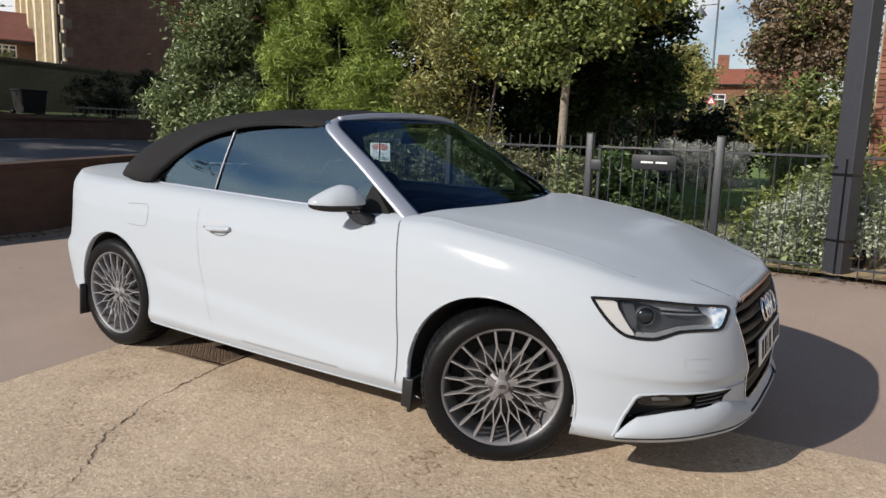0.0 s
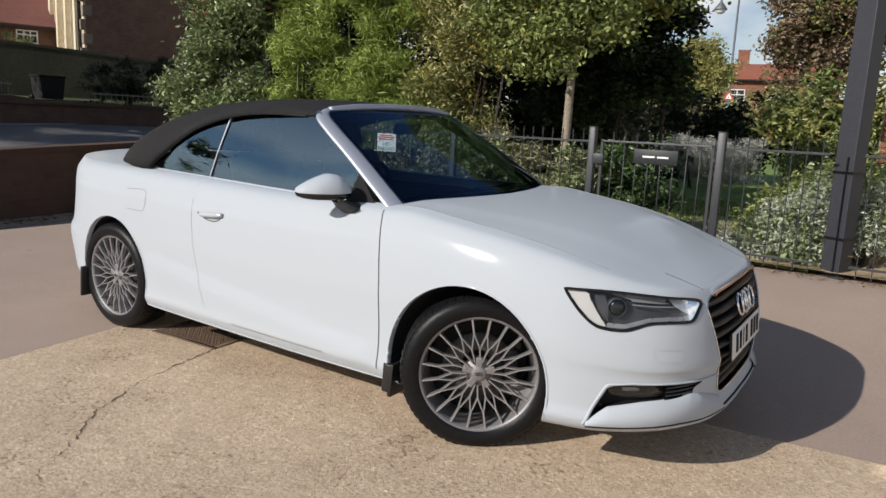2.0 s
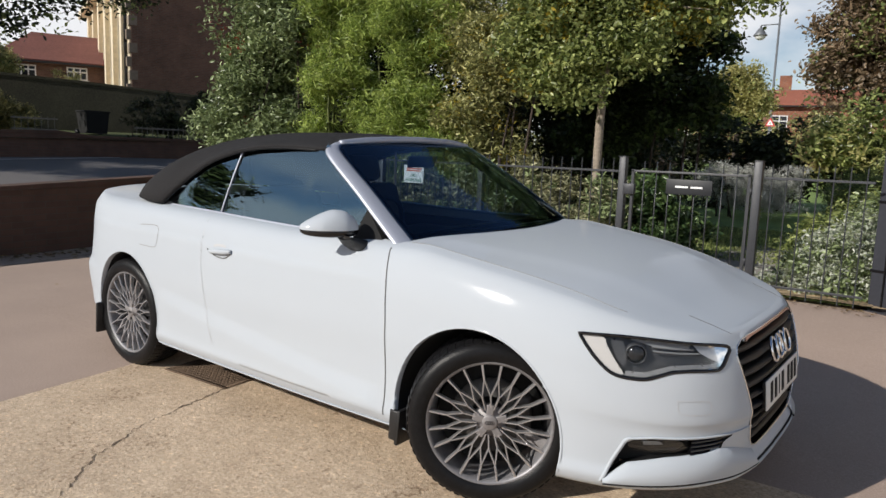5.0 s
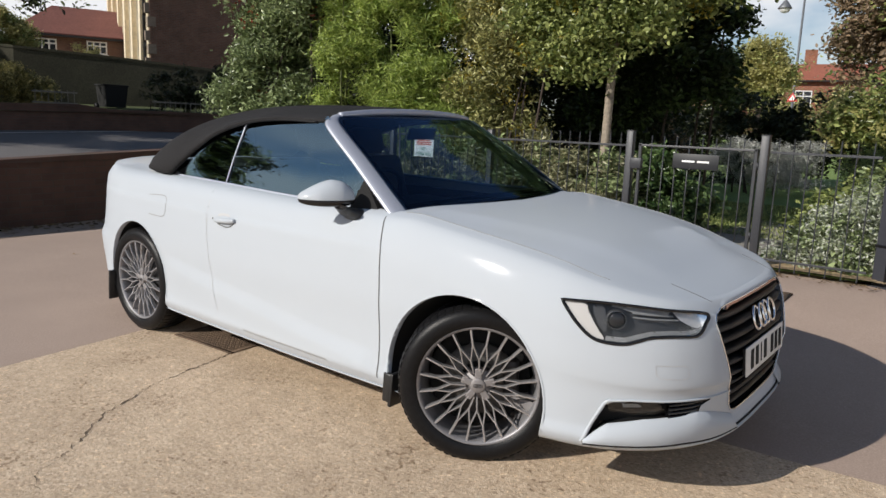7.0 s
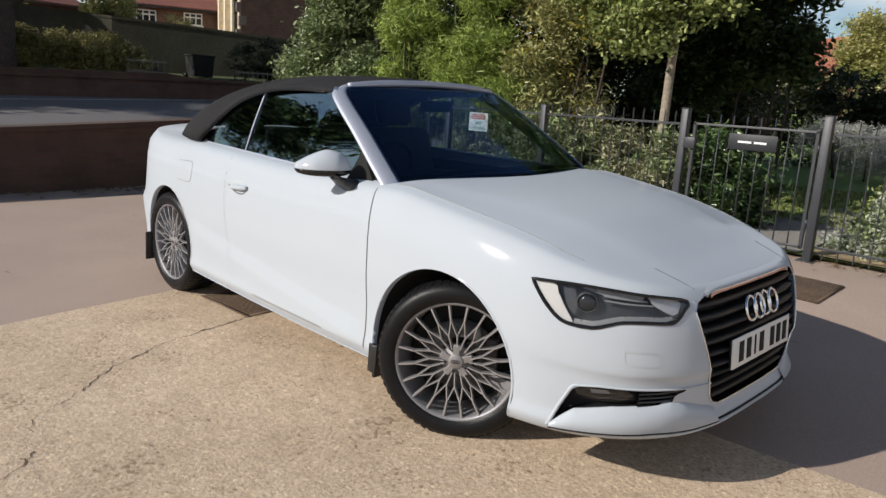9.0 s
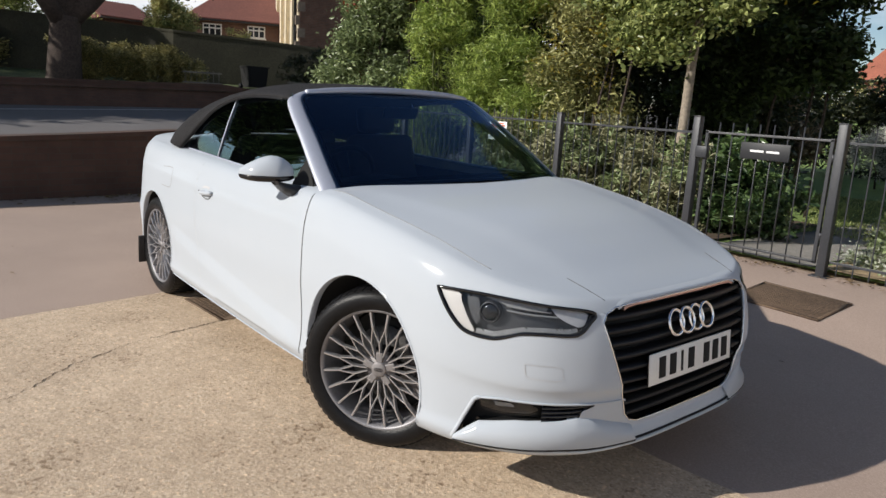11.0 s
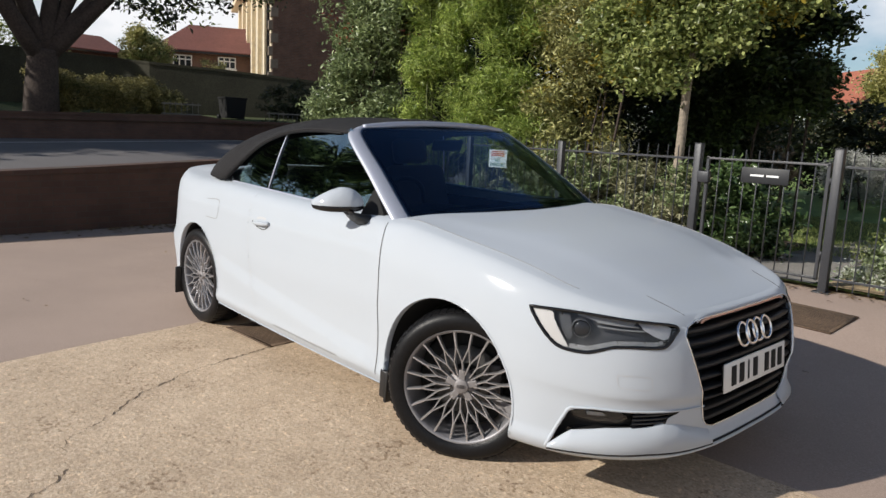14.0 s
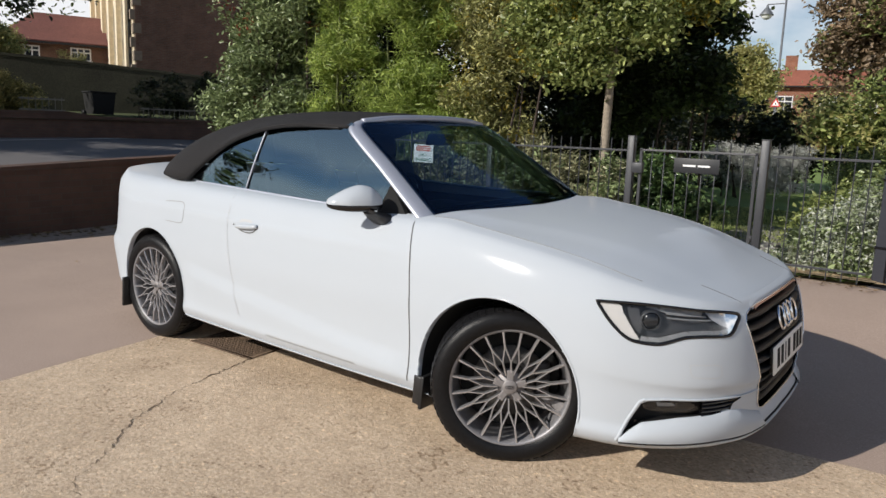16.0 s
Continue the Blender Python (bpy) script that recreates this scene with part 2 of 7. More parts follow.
# half outline in plan at the widest height, from the nose's middle round to the tail's middle
OUTLINE = rounded([(0.850, 0), (0.849, 0.15), (0.838, 0.32), (0.793, 0.50), (0.690, 0.656), (0.52, 0.775), (0.31, 0.848),
                   (0.0, 0.884), (-0.5, 0.892), (-1.1, 0.888), (-1.7, 0.876), (-2.3, 0.858), (-2.70, 0.838), (-3.0, 0.795),
                   (-3.22, 0.71), (-3.38, 0.57), (-3.46, 0.36), (-3.49, 0)], 24)
ARC = np.concatenate([[0], np.cumsum(np.hypot(*np.diff(OUTLINE, axis=0).T))])
LENGTH = ARC[-1]
top_middle = smooth_keys([(0.90, 0.68), (0.80, 0.707), (0.73, 0.738), (0.6, 0.787), (0.45, 0.848), (0.3, 0.898), (0.1, 0.934), (-0.1, 0.953), (-0.3, 0.968),
                          (-0.5, 0.985), (-0.8, 1.0), (-2.6, 1.03), (-3.0, 1.04), (-3.4, 1.03), (-3.6, 0.99)])
top_drop = smooth_keys([(0.8, 0.0), (0.7, 0.012), (0.5, 0.05), (0.36, 0.060), (0, 0.040), (-0.2, 0.025), (-0.35, 0.015), (-0.5, 0.03), (-1.2, 0.06), (-2.3, 0.05), (-3.0, 0.07), (-3.6, 0.06)])
side_inset = smooth_keys([(0, 0.07), (0.03, 0.035), (0.07, 0.016), (0.10, 0.010), (0.13, 0.014), (0.17, 0.018), (0.26, 0.021), (0.34, 0.021), (0.50, 0.018), (0.66, 0.026), (0.76, 0.036),
                          (0.81, 0.042), (0.835, 0.050), (0.89, 0.066), (0.94, 0.086), (0.968, 0.106), (0.986, 0.130), (0.995, 0.150), (1, 0.172)])
front_inset = smooth_keys([(0, 0.05), (0.035, 0.018), (0.09, 0.006), (0.16, 0.022), (0.3, 0.014), (0.38, 0.012), (0.425, 0.006), (0.445, 0.001), (0.47, 0.0), (0.6, 0.008), (0.76, 0.025), (0.9, 0.05), (0.96, 0.070), (0.985, 0.085), (1, 0.108)])
wing_inset = smooth_keys([(0, 0.07), (0.03, 0.035), (0.07, 0.016), (0.10, 0.010), (0.17, 0.018), (0.34, 0.021), (0.50, 0.019), (0.66, 0.028), (0.78, 0.042), (0.88, 0.066), (0.94, 0.090), (0.975, 0.117), (1, 0.172)])
rear_inset = smooth_keys([(0, 0.12), (0.06, 0.05), (0.2, 0.02), (0.4, 0.0), (0.5, 0.03), (0.7, 0.05), (0.9, 0.06), (1, 0.10)])
low_edge = smooth_keys([(0, 0.212), (0.6, 0.210), (0.95, 0.198), (1.3, 0.20), (2.5, 0.195), (4.0, 0.20), (4.6, 0.22), (LENGTH, 0.26)])
hood_edge = smooth_keys([(0.8, 0.36), (0.3, 0.47), (-0.5, 0.66)])


def top_height(x, y):
    x, y = np.asarray(x, float), np.abs(np.asarray(y, float))
    z = top_middle(x) - top_drop(x) * np.minimum(y / 0.76, 1.3) ** 2.4
    e = np.clip((hood_edge(x) - y) / 0.15 + 0.5, 0, 1)
    return z + np.where(x > -0.7, 0.005, 0) * e * e * (3 - 2 * e) * np.clip((0.78 - x) * 4, 0, 1)


def outline_at(a):
    a = np.clip(a, 0, LENGTH)
    p = np.stack([np.interp(a, ARC, OUTLINE[:, k]) for k in (0, 1)], -1)
    b = 0.03
    q0 = np.stack([np.interp(np.maximum(a - b, 0), ARC, OUTLINE[:, k]) for k in (0, 1)], -1)
    q1 = np.stack([np.interp(np.minimum(a + b, LENGTH), ARC, OUTLINE[:, k]) for k in (0, 1)], -1)
    t = q1 - q0
    t /= np.linalg.norm(t, axis=-1, keepdims=True)
    n = np.stack([-t[..., 1] * -1, t[..., 0] * -1], -1)
    n[np.asarray(a) <= 0] = (1, 0)
    n[np.asarray(a) >= LENGTH] = (-1, 0)
    return p, n


def inset(a, v):
    f = np.clip((1.25 - a) / 0.65, 0, 1)
    f = f * f * (3 - 2 * f)
    r = np.clip((a - (LENGTH - 1.3)) / 0.7, 0, 1)
    r = r * r * (3 - 2 * r)
    w = np.clip((a - 1.80) / 0.35, 0, 1)
    w = w * w * (3 - 2 * w)
    flank = side_inset(v) * w + wing_inset(v) * (1 - w)
    return front_inset(v) * f + flank * (1 - f) * (1 - r) + rear_inset(v) * r


def edge_top(a):
    p, n = outline_at(a)
    q = p - n * inset(a, np.ones_like(np.asarray(a, float)))[..., None]
    q[..., 1] = np.maximum(q[..., 1], 0)
    return np.concatenate([q, top_height(q[..., 0], q[..., 1])[..., None]], -1)


crease_top = smooth_keys([(-2.3, 0.57), (-2.0, 0.535), (-1.67, 0.495), (-1.2, 0.444), (-0.75, 0.396), (-0.4, 0.372)])


def flank_relief(x, z):
    """How far the doors' lower crease stands out."""
    c, low = crease_top(x), 0.232
    t, u = np.clip((c - z) / 0.075, 0, 1), np.clip((c - 0.075 - z) / np.maximum(c - 0.075 - low, 0.06), 0, 1)
    ends = np.clip((-0.43 - x) / 0.12, 0, 1) * np.clip((x + 2.22) / 0.16, 0, 1)
    ridge = 0.013 * np.where(z > c - 0.075, t * t * (3 - 2 * t) * 0.5 + t * 0.5, 1 - u * u * (3 - 2 * u)) * ends
    return ridge


def skin(a, z, out=0.0):
    """The side of the car at the way a along its outline and the height z; out: metres proud of it. y is positive."""
    a, z = np.broadcast_arrays(np.asarray(a, float), np.asarray(z, float))
    zt, zb = edge_top(a)[..., 2], low_edge(a)
    v = np.clip((z - zb) / (zt - zb), 0, 1)
    p, n = outline_at(a)
    q = p - n * (inset(a, v) - out - flank_relief(p[..., 0], z))[..., None]
    q[..., 1] = np.where(a <= 0, 0, np.maximum(q[..., 1], 0))
    return np.concatenate([q, (zb + v * (zt - zb))[..., None]], -1)


def along(x):
    """The way along the outline at which the flank has this x."""
    return np.interp(-x, -OUTLINE[:, 0], ARC)

# ---- building helpers ----
def link(name, verts, faces, mat, parent=None, label="", flat=False):
    """One mesh object from vertices and faces."""
    me = bpy.data.meshes.new(name)
    me.from_pydata([tuple(map(float, v)) for v in verts], [], [tuple(int(i) for i in f) for f in faces])
    me.validate()
    me.polygons.foreach_set("use_smooth", [not flat] * len(me.polygons))
    me.materials.append(mat)
    ob = new(name, me)
    if parent:
        ob.parent = parent
    return tagged(ob, label)


def part(name, bm, mat, parent=None, label="", flat=False):
    me = bpy.data.meshes.new(name)
    bm.to_mesh(me)
    bm.free()
    me.polygons.foreach_set("use_smooth", [not flat] * len(me.polygons))
    me.materials.append(mat)
    ob = new(name, me)
    if parent:
        ob.parent = parent
    return tagged(ob, label)


def thing(name, label, category, group="", kind="", at=(0, 0, 0)):
    ob = new(name)
    ob.location = at
    ob.empty_display_size = 0.1
    return tagged(ob, label, category, group, kind)


def add_box(bm, size, m=None, bevel=0.0):
    r = bmesh.ops.create_cube(bm, size=1.0, matrix=(m or Matrix()) @ Matrix.Diagonal((*size, 1)))
    if bevel:
        es = list({e for v in r["verts"] for e in v.link_edges})
        bmesh.ops.bevel(bm, geom=es, offset=bevel, segments=2, profile=0.5, affect="EDGES")


def add_tube(bm, pts, radius, n=8, caps=True):
    """A round bar along points; radius a number or one for each point."""
    pts = [Vector(p) for p in pts]
    rings = []
    for i, p in enumerate(pts):
        d = (pts[min(i + 1, len(pts) - 1)] - pts[max(i - 1, 0)]).normalized()
        s = d.cross(Vector((0, 0, 1)) if abs(d.z) < 0.9 else Vector((1, 0, 0))).normalized()
        u = s.cross(d)
        r = radius[i] if hasattr(radius, "__len__") else radius
        rings.append([bm.verts.new(p + (s * math.cos(a) + u * math.sin(a)) * r) for a in (2 * math.pi * k / n for k in range(n))])
    for a, b in zip(rings, rings[1:]):
        for k in range(n):
            bm.faces.new((a[k], a[(k + 1) % n], b[(k + 1) % n], b[k]))
    if caps:
        bm.faces.new(rings[0][::-1])
        bm.faces.new(rings[-1])


def add_lathe(bm, profile, n=48, m=None):
    """Turns (radius, height) pairs round the z axis."""
    m = m or Matrix()
    rings = []
    for r, z in profile:
        rings.append([bm.verts.new(m @ Vector((r * math.cos(a), r * math.sin(a), z))) for a in (2 * math.pi * k / n for k in range(n))])
    for a, b in zip(rings, rings[1:]):
        for k in range(n):
            bm.faces.new((a[k], a[(k + 1) % n], b[(k + 1) % n], b[k]))


def grid_faces(rows, cols, start=0):
    return [(start + i * cols + j, start + i * cols + j + 1, start + (i + 1) * cols + j + 1, start + (i + 1) * cols + j)
            for i in range(rows - 1) for j in range(cols - 1)]


def inside(poly, p):
    """Which points lie within a polygon."""
    x, y = p[..., 0], p[..., 1]
    hit = np.zeros(x.shape, bool)
    for (x0, y0), (x1, y1) in zip(poly, np.roll(poly, -1, 0)):
        c = (y0 > y) != (y1 > y)
        hit ^= c & (x < (x1 - x0) * (y - y0) / (y1 - y0 + 1e-12) + x0)
    return hit


def nearest(poly, p, closed=True):
    """The nearest point of a polygon's edge to each p, and its distance."""
    best, dist = p.copy(), np.full(p.shape[:-1], 1e9)
    q = np.asarray(poly, float)
    pairs = list(zip(q, np.roll(q, -1, 0))) if closed else list(zip(q, q[1:]))
    for a, b in pairs:
        d = b - a
        t = np.clip(((p - a) @ d) / (d @ d + 1e-12), 0, 1)
        c = a + t[..., None] * d
        r = np.linalg.norm(p - c, axis=-1)
        k = r < dist
        best[k], dist[k] = c[k], r[k]
    return best, dist


def ellipse(ca, cz, ra, rz, n=40):
    return np.array([(ca + ra * math.cos(2 * math.pi * k / n), cz + rz * math.sin(2 * math.pi * k / n)) for k in range(n)])


def strip(name, line, width, mat, parent, side, out=0.0012, closed=False, label="", thick=0.0):
    """A ribbon along (a, z) points on the car's flank; thick: its height over the skin."""
    p = np.asarray(line, float)
    if closed:
        p = np.vstack([p, p[:1]])
    seg = np.concatenate([[0], np.cumsum(np.linalg.norm(np.diff(p, axis=0), axis=1))])
    n = max(int(seg[-1] / 0.012), 2)
    t = np.linspace(0, seg[-1], n + 1)
    p = np.stack([np.interp(t, seg, p[:, k]) for k in (0, 1)], -1)
    d = np.gradient(p, axis=0)
    if closed:
        d[0] = d[-1] = p[1] - p[-2]
    d /= np.linalg.norm(d, axis=1, keepdims=True) + 1e-12
    nrm = np.stack([-d[:, 1], d[:, 0]], -1) * width / 2
    flip = np.array([1, side, 1])
    l, r = p - nrm, p + nrm
    rows = [skin(l[:, 0], l[:, 1], out - thick), skin(l[:, 0], l[:, 1], out + thick), skin(r[:, 0], r[:, 1], out + thick), skin(r[:, 0], r[:, 1], out - thick)] if thick \
        else [skin(l[:, 0], l[:, 1], out), skin(r[:, 0], r[:, 1], out)]
    v = np.concatenate(rows) * flip
    return link(name, v, grid_faces(len(rows), len(p)), mat, parent, label)


def patch(name, poly, mat, parent, side, out, cell=0.012, label=""):
    """A piece of the flank within a polygon of (a, z), at a height over the skin (negative: sunk in)."""
    poly = np.asarray(poly, float)
    lo, hi = poly.min(0) - cell, poly.max(0) + cell
    na, nz = int((hi[0] - lo[0]) / cell) + 2, int((hi[1] - lo[1]) / cell) + 2
    g = np.stack(np.meshgrid(np.linspace(lo[0], hi[0], na), np.linspace(lo[1], hi[1], nz)), -1)
    b, d = nearest(poly, g)
    k = d < cell * 0.62
    g[k] = b[k]
    f = np.array(grid_faces(nz, na))
    mid = g.reshape(-1, 2)[f].mean(1)
    f = f[inside(poly, mid)]
    v = skin(g[..., 0].ravel(), g[..., 1].ravel(), out) * np.array([1, side, 1])
    used = np.unique(f)
    new_id = np.zeros(len(v), int)
    new_id[used] = np.arange(len(used))
    return link(name, v[used], new_id[f], mat, parent, label)


def wall_in(name, poly, mat, parent, side, depth, out=0.0, label=""):
    """The wall of a recess round a polygon of (a, z)."""
    p = np.vstack([poly, poly[:1]])
    v = np.concatenate([skin(p[:, 0], p[:, 1], out), skin(p[:, 0], p[:, 1], -depth)]) * np.array([1, side, 1])
    return link(name, v, grid_faces(2, len(p)), mat, parent, label)


# ---- the car ----
AF, AR = float(along(0.0)), float(along(-2.595))
ARCH_F, ARCH_R = ellipse(AF + 0.042, 0.325, 0.366, 0.366, 56), ellipse(AR - 0.045, 0.330, 0.362, 0.362, 56)
def lamp_way(pairs):
    """The lamp's own lengthwise measure, from its inner tip at 0 to its outer corner at 1, to ways along the nose."""
    return [(0.488 + 0.590 * a, z) for a, z in pairs]


LAMP = rounded(lamp_way([(1.000, 0.742), (0.695, 0.742), (0.354, 0.727), (0.000, 0.704), (0.029, 0.672), (0.094, 0.640), (0.159, 0.634), (0.305, 0.637), (0.435, 0.634),
                (0.508, 0.622), (0.597, 0.608), (0.719, 0.610), (0.800, 0.624), (0.893, 0.668), (0.974, 0.722), (1.000, 0.742)]), 5)[:-1]
FOG = rounded([(0.962, 0.242), (0.925, 0.32), (0.885, 0.392), (0.80, 0.404), (0.65, 0.402), (0.475, 0.400), (0.52, 0.378), (0.535, 0.352), (0.60, 0.337), (0.75, 0.326), (0.88, 0.302), (0.962, 0.242)], 5)[:-1]
GRILLE = np.array([(-0.05, 0.716), (0.315, 0.716), (0.385, 0.711), (0.432, 0.696), (0.450, 0.668), (0.434, 0.62), (0.342, 0.345), (0.316, 0.318), (0.274, 0.306), (-0.05, 0.300)])
DOOR = np.array([(1.900, 0.262), (1.900, 0.45), (1.908, 0.65), (1.924, 0.80), (1.945, 0.90), (1.96, 0.94), (1.97, 1.2), (3.25, 1.2), (3.222, 0.90), (3.198, 0.72), (3.160, 0.55), (3.122, 0.43), (3.085, 0.32), (3.06, 0.262)])
BUMPER = np.array([(-0.05, 0.1), (1.24, 0.1), (1.20, 0.25), (1.10, 0.45), (1.05, 0.56), (0.99, 0.66), (0.43, 0.70), (0.38, 0.72), (-0.05, 0.73)])
TAIL = np.array([(LENGTH - 0.72, 0.84), (LENGTH - 0.35, 0.86), (LENGTH - 0.35, 0.72), (LENGTH - 0.60, 0.70), (LENGTH - 0.74, 0.76)])


def build_shell(car, side):
    """One flank of the car, from nose to tail, cut along its shut lines and openings."""
    na, nv = 600, 100
    a = np.linspace(0, LENGTH, na)
    zt, zb = edge_top(a)[:, 2], low_edge(a)
    v = 1 - (1 - np.linspace(0, 1, nv)) ** 1.35
    g = np.stack([np.broadcast_to(a, (nv, na)), zb + v[:, None] * (zt - zb)], -1).copy()
    done = np.zeros((nv, na), bool)
    done[:, 0] = done[:, -1] = done[0] = done[-1] = True
    for poly in (LAMP, FOG, GRILLE, ARCH_F, ARCH_R, DOOR, BUMPER):
        b, d = nearest(poly, g)
        k = (d < 0.0056) & ~done
        g[k] = b[k]
        done |= k
    pts = skin(g[..., 0].ravel(), g[..., 1].ravel()) * np.array([1, side, 1])
    f = np.array(grid_faces(nv, na))
    if side > 0:
        f = f[:, ::-1]
    mid = g.reshape(-1, 2)[f].mean(1)
    gone = np.zeros(len(f), bool)
    for poly in (LAMP, FOG, GRILLE, ARCH_F, ARCH_R):
        gone |= inside(poly, mid)
    door, bumper = inside(DOOR, mid) & ~gone, inside(BUMPER, mid) & ~gone
    made = {}
    for name, keep in (("side_panel", ~gone & ~door & ~bumper), ("door", door), ("front_bumper", bumper)):
        used = np.unique(f[keep])
        ids = np.zeros(len(pts), int)
        ids[used] = np.arange(len(used))
        made[name] = link(name, pts[used], ids[f[keep]], PAINT, car)
    return made


def fan_top(name, a0, a1, middle, car, label, n=90, m=44):
    """A bonnet or boot lid: from the flanks' top edges in to a middle line, both halves in one mesh."""
    a = np.linspace(a0, a1, n)
    e = edge_top(a)
    cx = np.linspace(middle[0], middle[1], n) if np.isscalar(middle[0]) else middle
    t = np.linspace(1, -1, 2 * m + 1)
    x = cx[:, None] + (e[:, :1] - cx[:, None]) * np.abs(t) ** 1.5
    y = e[:, 1:2] * t
    z = top_height(x, y)
    v = np.stack([x, y, z], -1).reshape(-1, 3)
    return link(name, v, [f[::-1] for f in grid_faces(n, 2 * m + 1)], PAINT, car, label)


def build_arch(car, poly, side):
    """Rolled lip and black liner of a wheel arch."""
    p = np.vstack([poly, poly[:1]])
    keep = p[:, 1] > 0.19
    p = p[keep]
    p = p[np.argsort(-np.arctan2(p[:, 1] - 0.15, p[:, 0] - poly[:, 0].mean()))]
    flip = np.array([1, side, 1])
    c = np.array([poly[:, 0].mean(), 0.335])
    rows = []
    for out, grow in ((0.0015, 1.022), (0.004, 1.010), (0.002, 1.0), (-0.025, 1.0)):
        q = c + (p - c) * grow
        rows.append(skin(q[:, 0], q[:, 1], out))
    link("wheel_arch_lip", np.concatenate(rows) * flip, grid_faces(4, len(p)), PAINT, car)
    x0, inner = rows[-1], rows[-1].copy()
    inner[:, 1] = 0.50
    mid = inner.mean(0)
    back = mid + (inner - mid) * 0.02
    link("wheel_arch_liner", np.concatenate([x0, inner, back]) * flip, grid_faces(3, len(p)), MATT_BLACK, car, "black wheel arch liner")


def build_wheel(car, x, side, turn):
    """A wheel with a low tyre and a lattice of twenty spokes. Its axis is y; the outer face looks to side."""
    R = 0.242
    to = Matrix.Translation((x, side * 0.792, 0.3185)) @ Matrix.Rotation(radians(turn), 4, "Z") @ (Matrix() if side < 0 else Matrix.Rotation(math.pi, 4, "Z")) \
        @ Matrix.Rotation(math.pi / 2, 4, "X")
    # local z points out of the wheel's face
    bm = bmesh.new()
    add_lathe(bm, [(R + 0.004, -0.02), (R + 0.008, -0.004), (R + 0.002, 0.001), (R - 0.007, -0.003), (R - 0.012, -0.016), (R - 0.016, -0.05), (R - 0.03, -0.16), (R + 0.004, -0.20)], 72)
    bmesh.ops.transform(bm, matrix=to, verts=bm.verts)
    wheel = part("wheel", bm, RIM, car, "multi-spoke grey alloy wheel")
    bm = bmesh.new()
    add_lathe(bm, [(R - 0.002, -0.004), (R + 0.008, 0.006), (0.268, 0.012), (0.291, 0.011), (0.309, 0.000), (0.3190, -0.016), (0.3220, -0.040), (0.3215, -0.165),
                   (0.3155, -0.195), (0.288, -0.212), (R, -0.205)], 96)
    bmesh.ops.transform(bm, matrix=to, verts=bm.verts)
    part("tyre", bm, RUBBER, wheel, "low-profile black tyre")
    bm = bmesh.new()
    for k in range(58):
        for s, off in ((1, -0.032), (-1, -0.176)):
            add_box(bm, (0.011, 0.024, 0.048), Matrix.Rotation(2 * math.pi * (k + (0.5 if s < 0 else 0)) / 58, 4, "Z") @ Matrix.Translation((0.3175 if s > 0 else 0.315, 0, off)) @ Matrix.Rotation(radians(-9 if s > 0 else 9), 4, "Y"), 0.002)
        add_box(bm, (0.009, 0.024, 0.062), Matrix.Rotation(2 * math.pi * (k + 0.25) / 58, 4, "Z") @ Matrix.Translation((0.3195, 0, -0.105)) @ Matrix.Rotation(radians(25), 4, "X"))
    bmesh.ops.transform(bm, matrix=to, verts=bm.verts)
    tagged(part("tread", bm, RUBBER, wheel, flat=True), kind="stuff")
    bm = bmesh.new()
    add_lathe(bm, [(0.0, -0.125), (R - 0.04, -0.125), (R - 0.035, -0.13)], 48)
    bmesh.ops.transform(bm, matrix=to, verts=bm.verts)
    part("wheel_backing", bm, MATT_BLACK, wheel)
    bm = bmesh.new()
    add_lathe(bm, [(0.075, -0.10), (0.150, -0.10), (0.150, -0.112), (0.075, -0.112)], 48)
    bmesh.ops.transform(bm, matrix=to, verts=bm.verts)
    part("brake_disc", bm, STEEL_DISC, wheel, "steel brake disc")
    bm = bmesh.new()
    add_box(bm, (0.06, 0.15, 0.05), Matrix.Translation((0.13, 0.02, -0.09)), 0.012)
    bmesh.ops.transform(bm, matrix=to, verts=bm.verts)
    part("brake_caliper", bm, ALLOY_DARK, wheel)

    def bar(bm, p0, p1, w0, w1, z0, z1, d):
        """A tapered spoke piece, bevelled at its face."""
        p0, p1 = Vector((*p0, 0)), Vector((*p1, 0))
        s = (p1 - p0).normalized().cross(Vector((0, 0, 1)))
        vs = []
        for p, w, z in ((p0, w0, z0), (p1, w1, z1)):
            for k, h in ((-1, -d), (-1, -0.004), (-0.62, 0), (0.62, 0), (1, -0.004), (1, -d)):
                q = p + s * (k * w / 2)
                vs.append(bm.verts.new((q.x, q.y, z + h)))
        for k in range(5):
            bm.faces.new((vs[k], vs[k + 1], vs[k + 7], vs[k + 6]))
        bm.faces.new(vs[5::-1])
        bm.faces.new(vs[6:])

    polar = lambda r, a: (r * math.cos(radians(a)), r * math.sin(radians(a)))
    for k in range(20):
        bm = bmesh.new()
        a = 18 * k + 9
        rim, fork = polar(R - 0.006, a), polar(0.172, a)
        bar(bm, rim, fork, 0.0098, 0.0086, -0.004, -0.004, 0.022)
        for s in (-1, 1):
            knot = polar(0.106, a + 9 * s)
            bar(bm, fork, knot, 0.0064, 0.0058, -0.006, -0.012, 0.020)
        bar(bm, polar(0.108, a + 9), polar(0.050, a + 9 + (3.2 if k % 2 else -3.2)), 0.0071, 0.0061, -0.012, -0.018, 0.020)
        bmesh.ops.transform(bm, matrix=to, verts=bm.verts)
        part("spoke", bm, ALLOY, wheel, flat=True)
    bm = bmesh.new()
    add_lathe(bm, [(0.0005, -0.0125), (0.027, -0.0125), (0.030, -0.015), (0.032, -0.026), (0.060, -0.036), (0.064, -0.044), (0.064, -0.06)], 40)
    bmesh.ops.transform(bm, matrix=to, verts=bm.verts)
